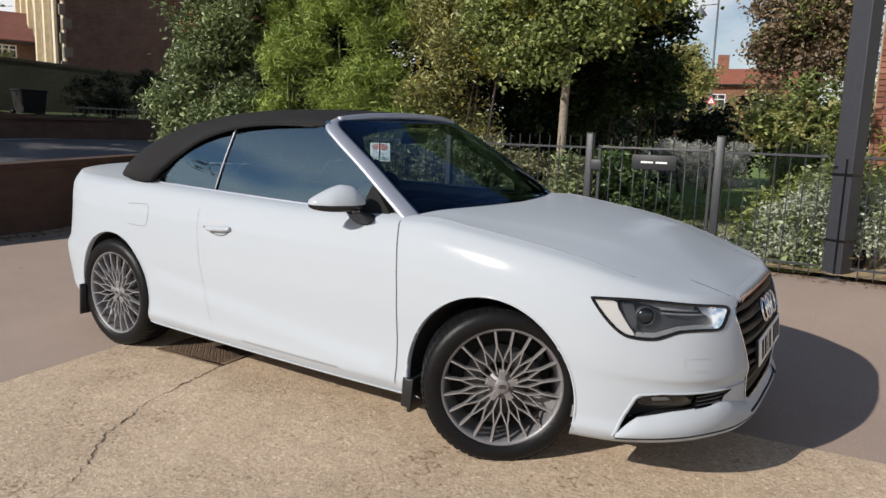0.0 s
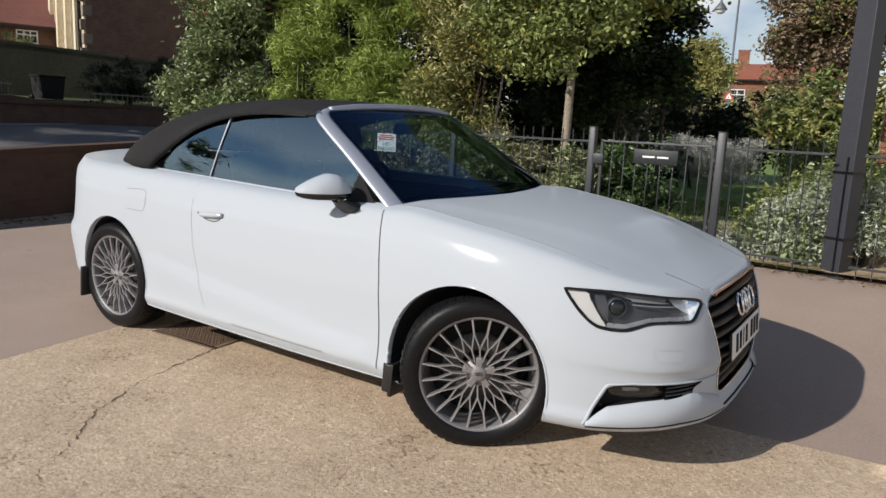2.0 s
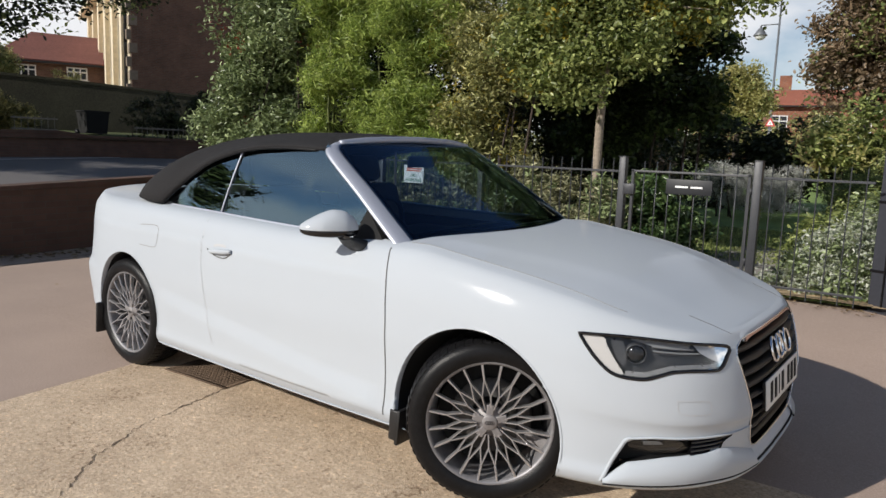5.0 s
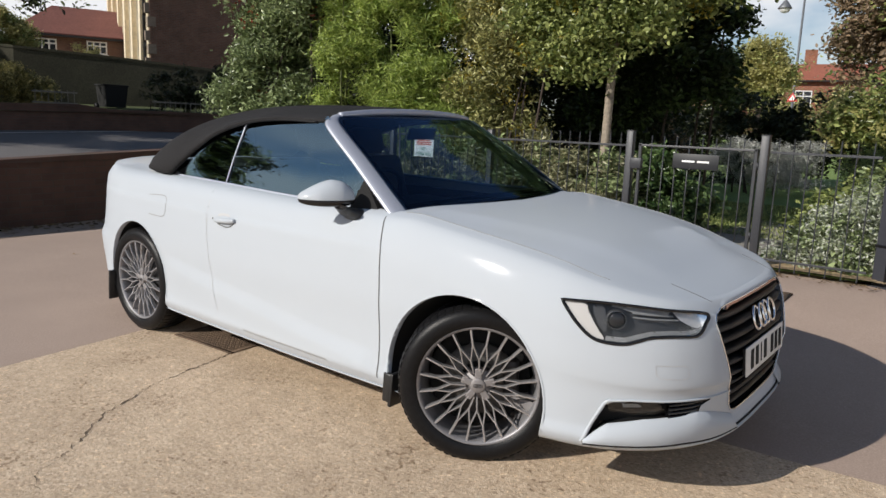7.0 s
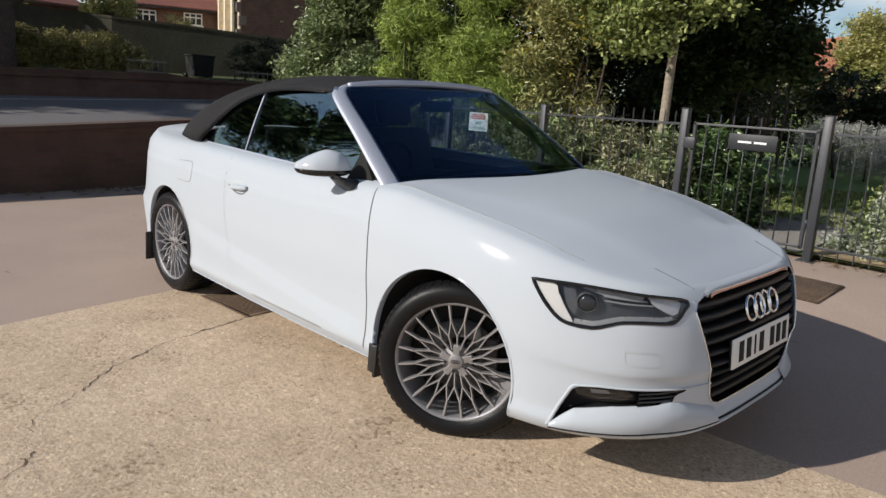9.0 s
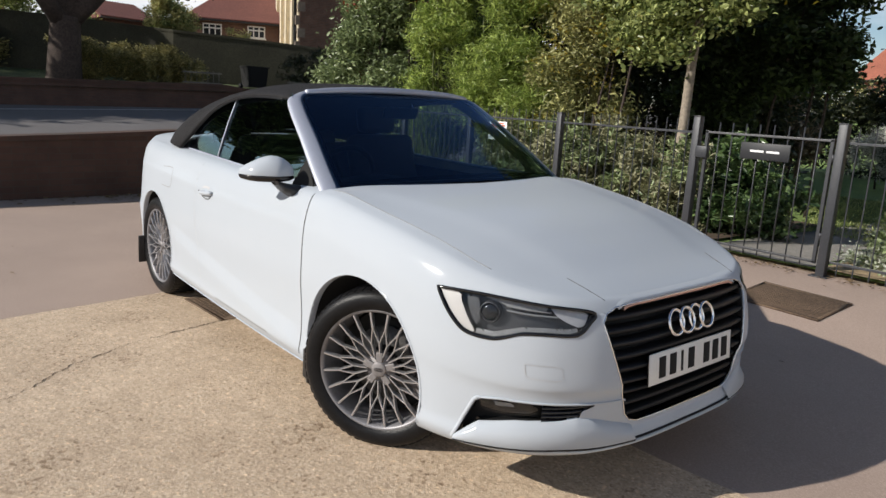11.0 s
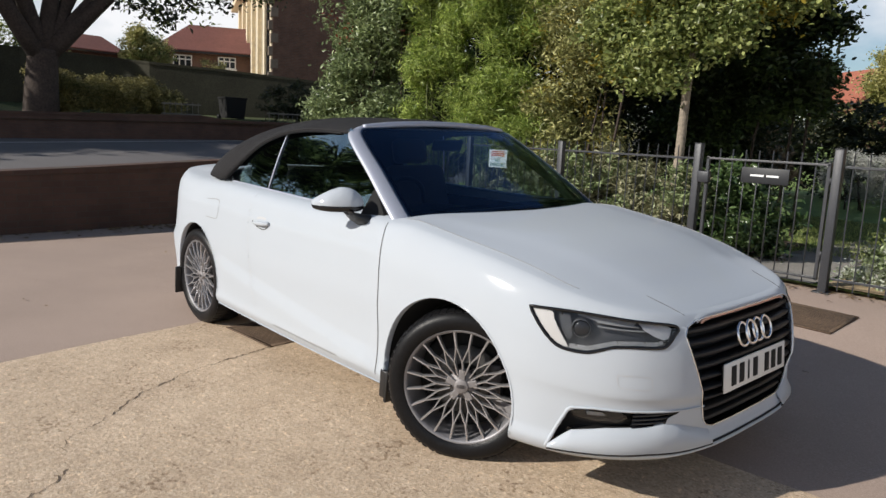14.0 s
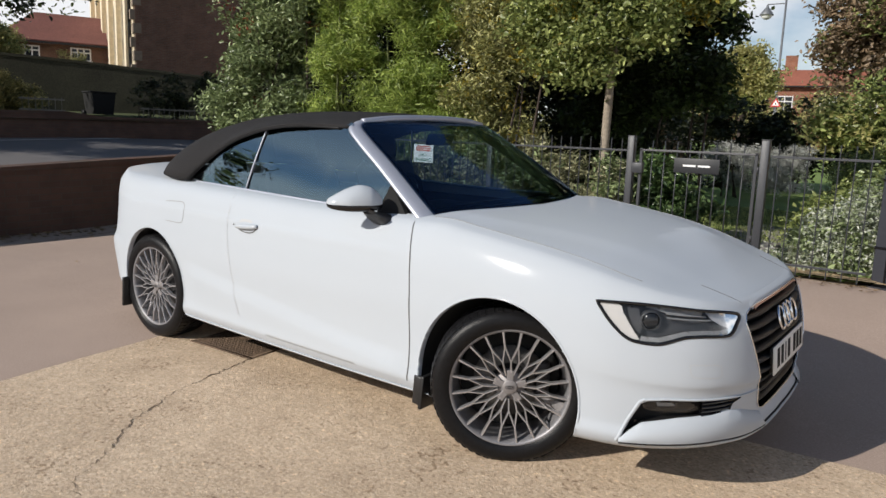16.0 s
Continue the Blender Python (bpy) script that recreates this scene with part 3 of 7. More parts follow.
    hub = part("hub", bm, HUB_GREY, wheel, "grey hub with a flat cap and five short arms")
    bm = bmesh.new()
    for k in range(4):
        c = Matrix.Translation((-0.0105 + 0.007 * k, 0, -0.0115))
        add_lathe(bm, [(0.0055, 0), (0.0066, 0.0008), (0.0078, 0)], 20, c)
    bmesh.ops.transform(bm, matrix=to, verts=bm.verts)
    part("hub_badge", bm, ALLOY_DARK, hub)
    for k in range(5):
        bm = bmesh.new()
        a = 72 * k + 18
        add_box(bm, (0.042, 0.028, 0.020), Matrix.Rotation(radians(a), 4, "Z") @ Matrix.Translation((0.048, 0, -0.027)), 0.004)
        bmesh.ops.transform(bm, matrix=to, verts=bm.verts)
        part("hub_arm", bm, HUB_GREY, wheel, "short grey hub arm over a wheel bolt", True)
        bm = bmesh.new()
        add_lathe(bm, [(0.0125, -0.05), (0.0125, -0.0145), (0.0115, -0.0135), (0.0100, -0.018), (0.0005, -0.018)], 16, Matrix.Translation((*polar(0.058, a + 36), -0.022)))
        bmesh.ops.transform(bm, matrix=to, verts=bm.verts)
        part("wheel_bolt", bm, ALLOY_DARK, wheel, "sunken wheel bolt")
    return wheel


def tube_part(name, pts, radius, mat, parent, label="", n=10):
    bm = bmesh.new()
    add_tube(bm, pts, radius, n)
    return part(name, bm, mat, parent, label)


def front_skin(y, z, out=0.0):
    """The nose at a signed y: by the way along the outline."""
    a = np.interp(np.abs(y), OUTLINE[:120, 1], ARC[:120])
    p = skin(a, z, out)
    p[..., 1] *= np.sign(np.where(np.asarray(y) == 0, 1, y))
    return p


def build_nose(car):
    """Grille with its slats, chrome edge, rings and number plate."""
    half = GRILLE[1:-1]
    loop = np.vstack([half, (half * np.array([-1, 1]))[::-1]])
    # back of the grille
    q = np.array([(k, z) for z in np.linspace(0.30, 0.716, 12) for k in np.linspace(-0.42, 0.42, 40)])
    v = front_skin(q[:, 0], q[:, 1], -0.055)
    f = np.array(grid_faces(12, 40))
    ok = inside(loop, q[f].mean(1))
    grille = link("grille", v, f[ok], MATT_BLACK, car, "black radiator grille with horizontal slats")
    p = np.vstack([loop, loop[:1]])
    dense = np.concatenate([np.linspace(p[i], p[i + 1], 8)[:-1] for i in range(len(p) - 1)])
    dense = np.vstack([dense, dense[:1]])
    wallv = np.concatenate([front_skin(dense[:, 0], dense[:, 1], 0.0), front_skin(dense[:, 0], dense[:, 1], -0.056)])
    link("grille_surround", wallv, grid_faces(2, len(dense)), GLOSS_BLACK, grille)
    bm = bmesh.new()
    rim = front_skin(dense[:, 0], dense[:, 1], 0.0035)
    add_tube(bm, rim, 0.0024, 8, False)
    part("chrome_edge", bm, CHROME, grille, "thin chrome grille edge")
    # the edge's warm reflection is put into this strip's coppery colour
    ty = np.linspace(-0.352, 0.352, 60)
    tz = np.interp(np.abs(ty), [0, 0.28, 0.33, 0.352], [0.7145, 0.7145, 0.711, 0.704])
    tv = np.concatenate([front_skin(ty, tz + dz, o) for o, dz in ((-0.01, -0.004), (0.0045, -0.005), (0.0065, 0.0), (0.0045, 0.004))])
    link("grille_top_trim", tv, grid_faces(4, 60), TRIM_REFLECTION, grille, "thin strip along the grille's top, coloured as a warm reflection")
    for k in range(9):
        z = 0.336 + 0.0425 * k
        row = np.linspace(-0.45, 0.45, 61)
        ok = row[inside(loop, np.stack([row, np.full(61, z)], -1))]
        y = np.linspace(ok[0] - 0.006, ok[-1] + 0.006, 40)
        prof = ((-0.045, 0.011), (-0.012, 0.009), (-0.006, 0.002), (-0.010, -0.006), (-0.045, -0.011))
        v = np.concatenate([front_skin(y, np.full(40, z + dz), o) for o, dz in prof])
        slat = link("grille_slat", v, grid_faces(5, 40), SATIN_BLACK, grille)
        bm = bmesh.new()
        add_tube(bm, front_skin(y, np.full(40, z + 0.0035), -0.0075), 0.0016, 6)
        part("slat_trim", bm, BLACK_PLASTIC, slat)
    for k in range(4):
        yc = -0.0935 + 0.0623 * k
        ring = [front_skin(np.array([yc + 0.0425 * math.cos(t)]), np.array([0.628 + 0.0425 * math.sin(t)]), 0.006 + 0.003 * (k % 2))[0] for t in np.linspace(0, 2 * math.pi, 41)]
        bm = bmesh.new()
        add_tube(bm, ring, 0.0062, 8, False)
        part("badge_ring", bm, CHROME, grille, "chrome badge ring")
    # painted rail over the grille
    yy = np.linspace(-0.375, 0.375, 50)
    zz = np.interp(np.abs(yy), [0, 0.28, 0.34, 0.375], [0.7235, 0.7235, 0.719, 0.708])
    v = np.concatenate([front_skin(yy, zz + dz, o) for o, dz in ((0.0, -0.007), (0.004, -0.005), (0.0045, 0.004), (0.0, 0.010))])
    link("grille_rail", v, grid_faces(4, 50), PAINT, car)
    # number plate on its holder
    bm = bmesh.new()
    tilt = Matrix.Translation((0.846, 0, 0.489)) @ Matrix.Rotation(radians(-5), 4, "Y")
    add_box(bm, (0.012, 0.50, 0.100), tilt @ Matrix.Translation((-0.011, 0, 0)), 0.003)
    part("plate_holder", bm, BLACK_PLASTIC, car)
    bm = bmesh.new()
    add_box(bm, (0.005, 0.52, 0.111), tilt, 0.0015)
    plate = part("number_plate", bm, PLATE_WHITE, car, "white front number plate with dark bars")
    for y in (-0.186, -0.122, -0.066, -0.008, 0.092, 0.152, 0.212):
        bm = bmesh.new()
        add_box(bm, (0.002, 0.040 if y != -0.066 else 0.014, 0.076), tilt @ Matrix.Translation((0.003, y, 0)), 0.0008)
        part("plate_bar", bm, MATT_BLACK, plate)


def build_lamp(car, side):
    """A headlight: black tray, reflector, daytime strip, projector, clear cover."""
    flip = np.array([1, side, 1])
    lamp = patch("headlight", LAMP, LAMP_DARK, car, side, -0.045, label="clear-lensed headlight with projector and white side strip")
    wall_in("lamp_tray", LAMP, GLOSS_BLACK, lamp, side, 0.046)
    strip("lamp_seal", LAMP, 0.0085, GLOSS_BLACK, lamp, side, 0.001, True, thick=0.002)
    drl = rounded(lamp_way([(0.981, 0.737), (0.857, 0.734), (0.821, 0.706), (0.779, 0.668), (0.727, 0.628), (0.724, 0.617), (0.795, 0.629), (0.886, 0.673), (0.961, 0.722), (0.981, 0.737)]), 5)[:-1]
    patch("daytime_strip", drl, LAMP_WHITE, lamp, side, -0.0075, 0.005, "white daytime light strip")
    low = lamp_way([(0.714, 0.614), (0.597, 0.612), (0.508, 0.626), (0.435, 0.638), (0.305, 0.641), (0.159, 0.638), (0.102, 0.644), (0.110, 0.655), (0.175, 0.652), (0.305, 0.655), (0.435, 0.653), (0.513, 0.642), (0.597, 0.628), (0.708, 0.630)])
    patch("lower_strip", low, LAMP_GREY, lamp, side, -0.010, 0.005)
    inner = lamp_way([(0.021, 0.690), (0.054, 0.702), (0.273, 0.716), (0.232, 0.690), (0.159, 0.668), (0.094, 0.655), (0.058, 0.660)])
    patch("indicator_bowl", inner, LAMP_PALE, lamp, side, -0.016, 0.006, "pale silver indicator reflector")
    shelf = lamp_way([(0.273, 0.718), (0.662, 0.736), (0.695, 0.728), (0.532, 0.708), (0.305, 0.698)])
    patch("reflector_shelf", shelf, LAMP_GREY, lamp, side, -0.024, 0.008)
    patch("bowl_wall", lamp_way([(0.808, 0.728), (0.735, 0.732), (0.714, 0.70), (0.703, 0.655), (0.714, 0.632), (0.768, 0.668)]), LAMP_DARK, lamp, side, -0.022, 0.007)
    for a0, a1, zz in ((0.643, 0.814, 0.702), (0.620, 0.81, 0.688)):
        strip("reflector_louvre", [(a1, zz + 0.006), ((a0 + a1) / 2, zz), (a0, zz - 0.004)], 0.0045, LAMP_GREY, lamp, side, -0.024, thick=0.003)
    for a, z, r in ((0.870, 0.682, 0.032),):
        p0, p1 = skin(a, z, -0.043) * flip, skin(a, z, -0.008) * flip
        d = Vector(p1 - p0).normalized()
        m = Matrix.Translation(p0) @ d.to_track_quat("Z", "Y").to_matrix().to_4x4()
        bm = bmesh.new()
        add_lathe(bm, [(r * 1.15, 0.0), (r * 1.15, 0.018), (r * 1.02, 0.026), (r * 0.98, 0.02)], 28, m)
        part("projector_ring", bm, LAMP_DARK, lamp)
        bm = bmesh.new()
        add_lathe(bm, [(r, 0.016), (r * 0.85, 0.024), (r * 0.5, 0.030), (0.0005, 0.032)], 28, m)
        part("projector_lens", bm, GLOSS_BLACK, lamp, "dark glass projector lens")
    cover = patch("lamp_cover", LAMP, LAMP_GLASS, lamp, side, -0.003, label="clear lamp cover")
    cover.visible_shadow = False


def build_fog(car, side):
    """The lower intake with its lamp and fins, and the white blade below it."""
    hole = patch("air_intake", FOG, MATT_BLACK, car, side, -0.055, label="black lower air intake")
    wall_in("intake_wall", FOG, BLACK_PLASTIC, hole, side, 0.056)
    lamp = [(0.885, 0.385), (0.80, 0.394), (0.70, 0.392), (0.665, 0.372), (0.70, 0.355), (0.80, 0.350), (0.875, 0.358)]
    patch("fog_lamp", lamp, GLOSS_BLACK, hole, side, -0.030, 0.008, "dark fog lamp")
    patch("fog_reflector", [(0.83, 0.384), (0.77, 0.386), (0.75, 0.374), (0.82, 0.370)], LAMP_GREY, hole, side, -0.028, 0.006)
    c = patch("fog_cover", lamp, LAMP_GLASS, hole, side, -0.012, 0.008)
    c.visible_shadow = False
    for k in range(4):
        z = 0.343 + 0.0155 * k
        line = [(0.545 - 0.018 * k, z + 0.004), (0.66, z)]
        strip("intake_fin", line, 0.007, GLOSS_BLACK, hole, side, -0.014, thick=0.012)
    strip("intake_upper_lip", [(0.885, 0.400), (0.80, 0.409), (0.65, 0.407), (0.47, 0.403), (0.35, 0.400)], 0.006, PAINT, hole, side, 0.0025, thick=0.0025)
    strip("intake_side_lip", [(0.968, 0.238), (0.931, 0.32), (0.893, 0.392), (0.872, 0.402)], 0.013, PAINT, hole, side, 0.0016, thick=0.0014)
    # white blade under the intake, leaning out to a sharp lower edge
    a = np.linspace(0.960, 0.30, 90)
    top = np.interp(a, [0.30, 0.47, 0.535, 0.60, 0.75, 0.88, 0.960], [0.292, 0.342, 0.350, 0.340, 0.329, 0.305, 0.246])
    low = np.interp(a, [0.30, 0.60, 0.960], [0.254, 0.259, 0.240])
    top = top + 0.005
    rows = [skin(a, top, -0.012), skin(a, top, 0.002), skin(a, (top + low) / 2, 0.009), skin(a, low, 0.017), skin(a, low - 0.002, 0.010), skin(a, low, -0.012)]
    link("blade", np.concatenate(rows) * np.array([1, side, 1]), grid_faces(6, 90), PAINT, hole)
    tube_part("blade_gap", skin(a, low - 0.004, 0.0145) * np.array([1, side, 1]), 0.0036, MATT_BLACK, hole, "", 6)


def roof_rail():
    """The soft top's lower edge: over the side windows, down to the flank, round behind to the middle."""
    return rounded([(-1.10, 0.600, 1.318), (-1.345, 0.618, 1.325), (-1.575, 0.628, 1.315), (-1.775, 0.634, 1.282), (-1.975, 0.644, 1.221), (-2.14, 0.664, 1.130), (-2.255, 0.694, 1.043),
                    (-2.32, 0.716, 0.992), (-2.46, 0.712, 0.992), (-2.62, 0.670, 1.004), (-2.77, 0.54, 1.022), (-2.87, 0.30, 1.040), (-2.90, 0.0, 1.045)], 9)


def build_roof(car):
    rail = roof_rail()
    n = len(rail)
    s = np.linspace(0, 1, n)
    cx = np.interp(s, [0, 0.15, 0.4, 0.6, 0.75, 0.9, 1], [-1.068, -1.28, -1.72, -2.12, -2.48, -2.77, -2.90])
    cz = smooth_keys([(-2.905, 1.045), (-2.80, 1.125), (-2.65, 1.225), (-2.45, 1.312), (-2.15, 1.378), (-1.75, 1.402), (-1.4, 1.402), (-1.068, 1.381)])(cx)
    m = 31
    t = np.linspace(1, -1, 2 * m + 1)
    k = np.abs(t)
    bow = (1 - k ** 2.6) ** (1 / 1.35)
    rise = np.maximum(cz - rail[:, 2], 0)
    x = cx[:, None] + (rail[:, :1] - cx[:, None]) * k ** 2
    y = rail[:, 1:2] * t * (1 + 0.05 * np.sin(np.pi * np.clip(k, 0, 1)) * np.clip(rise[:, None] * 4, 0, 1))
    z = rail[:, 2:3] + (cz - rail[:, 2])[:, None] * bow
    v = np.stack([x, y, z], -1)
    # even out the cloth along the roof, its lower edge kept
    loose = (1 - k ** 8)[None, :, None]
    for _ in range(60):
        v[1:-1] += loose * (0.25 * v[:-2] - 0.5 * v[1:-1] + 0.25 * v[2:])
    top = link("soft_top", v.reshape(-1, 3), [f[::-1] for f in grid_faces(n, 2 * m + 1)], FABRIC, car, "black fabric folding roof, closed")
    mod = top.modifiers.new("thickness", "SOLIDIFY")
    mod.thickness, mod.offset = 0.012, 1.0
    for side in (-1, 1):
        flip = np.array([1, side, 1])
        tube_part("roof_seal", rail[2:64] * flip, 0.006, RUBBER, top)
    return rail


def frame_curve(side):
    """Middle line of a windscreen pillar, foot to header corner."""
    return rounded([(-0.42, 0.735, 0.884), (-0.503, 0.715, 0.946), (-0.635, 0.690, 1.038), (-0.80, 0.655, 1.150), (-0.97, 0.620, 1.258), (-1.07, 0.585, 1.322), (-1.10, 0.52, 1.353)], 8) * np.array([1, side, 1])


def build_glasshouse(car, rail):
    header = rounded([(-1.10, 0.52, 1.353), (-1.075, 0.35, 1.371), (-1.06, 0.15, 1.379), (-1.055, 0.0, 1.381), (-1.06, -0.15, 1.379), (-1.075, -0.35, 1.371), (-1.10, -0.52, 1.353)], 8)
    # pillars: a rounded band, broad at the foot
    for side in (-1, 1):
        c = frame_curve(side)
        rows = []
        for i, p in enumerate(c):
            k = i / (len(c) - 1)
            w = 0.048 - 0.014 * k
            acr = Vector((0.55, -side * 1.0, 0.25)).normalized()
            out = Vector((0.25, side * 0.80, 0.55)).normalized()
            ring = [Vector(p) + acr * (w * math.cos(t)) + out * (0.016 * math.sin(t)) for t in np.linspace(0, 2 * math.pi, 15)[:-1]]
            rows.append(ring)
        v = [q for r in rows for q in r]
        f = [(i * 14 + j, i * 14 + (j + 1) % 14, (i + 1) * 14 + (j + 1) % 14, (i + 1) * 14 + j) for i in range(len(rows) - 1) for j in range(14)]
        pillar = link("windscreen_pillar", v, f, ALU_FRAME, car, "matt silver windscreen pillar")
        # grey trim on the cabin side
        inner = c[6:] + np.array([-0.012, -side * 0.012, -0.012])
        ring = [inner, inner + np.array([-0.055, -side * 0.004, -0.020]), inner + np.array([-0.050, -side * 0.022, -0.026]), inner + np.array([0.004, -side * 0.024, -0.004]), inner]
        link("pillar_trim", np.concatenate(ring), grid_faces(5, len(inner)), PILLAR_TRIM, pillar, "grey cloth pillar trim")
    bm = bmesh.new()
    add_tube(bm, header + np.array([0.012, 0, 0.002]), 0.0165, 12)
    part("windscreen_header", bm, ALU_FRAME, car, "matt silver windscreen header")
    # windscreen: between the pillars, bowed forward in its middle
    n, m = 30, 41
    pl = frame_curve(1)[8:-4]
    # the glass overlaps the pillars' inner edges and lies a little proud of them
    pl = pl + np.array([0.55, -1.0, 0.25]) / 1.17 * 0.034 + np.array([0.25, 0.80, 0.55]) / 1.0 * 0.011
    idx = np.linspace(0, len(pl) - 1, n)
    foot = np.stack([np.interp(idx, np.arange(len(pl)), pl[:, k]) for k in range(3)], -1)
    s = np.linspace(0, 1, n)
    midx = np.interp(s, [0, 1], [-0.345, -1.052])
    midz = 0.985 + (1.374 - 0.985) * s ** 0.93
    t = np.linspace(1, -1, m)
    bow = 1 - np.abs(t) ** 2.2
    x = foot[:, :1] + (midx[:, None] - foot[:, :1]) * bow
    z = foot[:, 2:3] + (midz[:, None] - foot[:, 2:3]) * bow
    y = foot[:, 1:2] * t
    v = np.stack([x, y, z], -1)
    ws = link("windscreen", v.reshape(-1, 3), [f[::-1] for f in grid_faces(n, m)], WINDSCREEN, car, "raked laminated windscreen")
    # black edge band inside the glass and the scuttle below it
    off = np.array([-0.006, 0, -0.006])
    for rows in (range(0, 3), range(n - 3, n)):
        q = v[list(rows)] + off
        link("glass_edge_band", q.reshape(-1, 3), grid_faces(3, m), GLOSS_BLACK, ws)
    for cols in (range(0, 2), range(m - 2, m)):
        q = v[:, list(cols)] + off
        link("glass_edge_band", q.reshape(-1, 3), grid_faces(n, 2), GLOSS_BLACK, ws)
    a = v[0] + np.array([0.03, 0, -0.012])
    b = v[0] + np.array([-0.02, 0, -0.06])
    link("scuttle", np.concatenate([a, b]), grid_faces(2, m), BLACK_PLASTIC, car)
    # wipers
    for y0, y1 in ((-0.50, 0.12), (0.02, 0.60)):
        yy = np.linspace(y0, y1, 14)
        wx = np.interp(-np.abs(yy), -v[0, :m // 2 + 1, 1], v[0, :m // 2 + 1, 0])
        wz = np.interp(-np.abs(yy), -v[0, :m // 2 + 1, 1], v[0, :m // 2 + 1, 2])
        tube_part("wiper", np.stack([wx - 0.03, yy, wz + 0.005], -1), 0.006, BLACK_PLASTIC, car, "black wiper arm", 6)
    # side glass
    for side in (-1, 1):
        flip = np.array([1, side, 1])
        top = rail[:64]
        xs = top[:, 0]

        def pane(name, x0, x1, front_line, label):
            cols = np.linspace(0, 1, 40)
            rows = np.linspace(0, 1, 12)
            vv = []
            for c in cols:
                xb = x0[0] + (x1[0] - x0[0]) * c
                xt = x0[1] + (x1[1] - x0[1]) * c
                b = edge_top(along(xb))
                b = np.array([xb, b[1] - 0.012, b[2] - 0.01])
                if front_line and xt > -1.10:
                    f = frame_curve(1)
                    zt = np.interp(-xt, -f[:, 0], f[:, 2])
                else:
                    zt = np.interp(-xt, -xs, top[:, 2])
                for r in rows:
                    # one smooth barrel of glass, leaning in towards its top
                    h = (zt - b[2]) * r
                    q = np.array([b[0] + (xt - b[0]) * r, b[1] - 0.235 * h - 0.22 * h * h + 0.014 * r, b[2] + h + 0.010 * r])
                    vv.append(q * flip)
            link(name, vv, grid_faces(40, 12), GLASS, car, label)
            return np.array(vv).reshape(40, 12, 3)
        d = pane("door_window", (-0.74, -0.62), (-1.790, -1.705), True, "dark-tinted raised door window")
        q = pane("quarter_window", (-1.808, -1.722), (-2.30, -2.30), False, "dark-tinted rear quarter window")
        edge = (d[-1] + q[0]) / 2 + np.array([0, side * 0.006, 0])
        tube_part("window_divider", edge, 0.0045, ALU_FRAME, car, "silver window divider", 8)
        # sill trim under the panes
        xx = np.linspace(-0.70, -2.32, 60)
        e = np.array([edge_top(along(x)) for x in xx])
        e[:, 0] = xx
        tube_part("belt_moulding", (e + np.array([0, -0.008, 0.0])) * flip, 0.007, ALU_FRAME, car, "silver belt moulding", 8)
        tri = [(-0.60, 0.728, 0.945), (-0.765, 0.752, 0.945), (-0.735, 0.682, 1.080)]
        bm = bmesh.new()
        lo = [bm.verts.new(Vector((a, (b + 0.012) * side, c))) for a, b, c in tri]
        hi = [bm.verts.new(Vector((a, (b - 0.012) * side, c))) for a, b, c in tri]
        bm.faces.new(lo), bm.faces.new(hi[::-1])
        for k in range(3):
            bm.faces.new((lo[k], hi[k], hi[(k + 1) % 3], lo[(k + 1) % 3]))
        part("mirror_triangle", bm, MATT_BLACK, car, "", True)
    return v


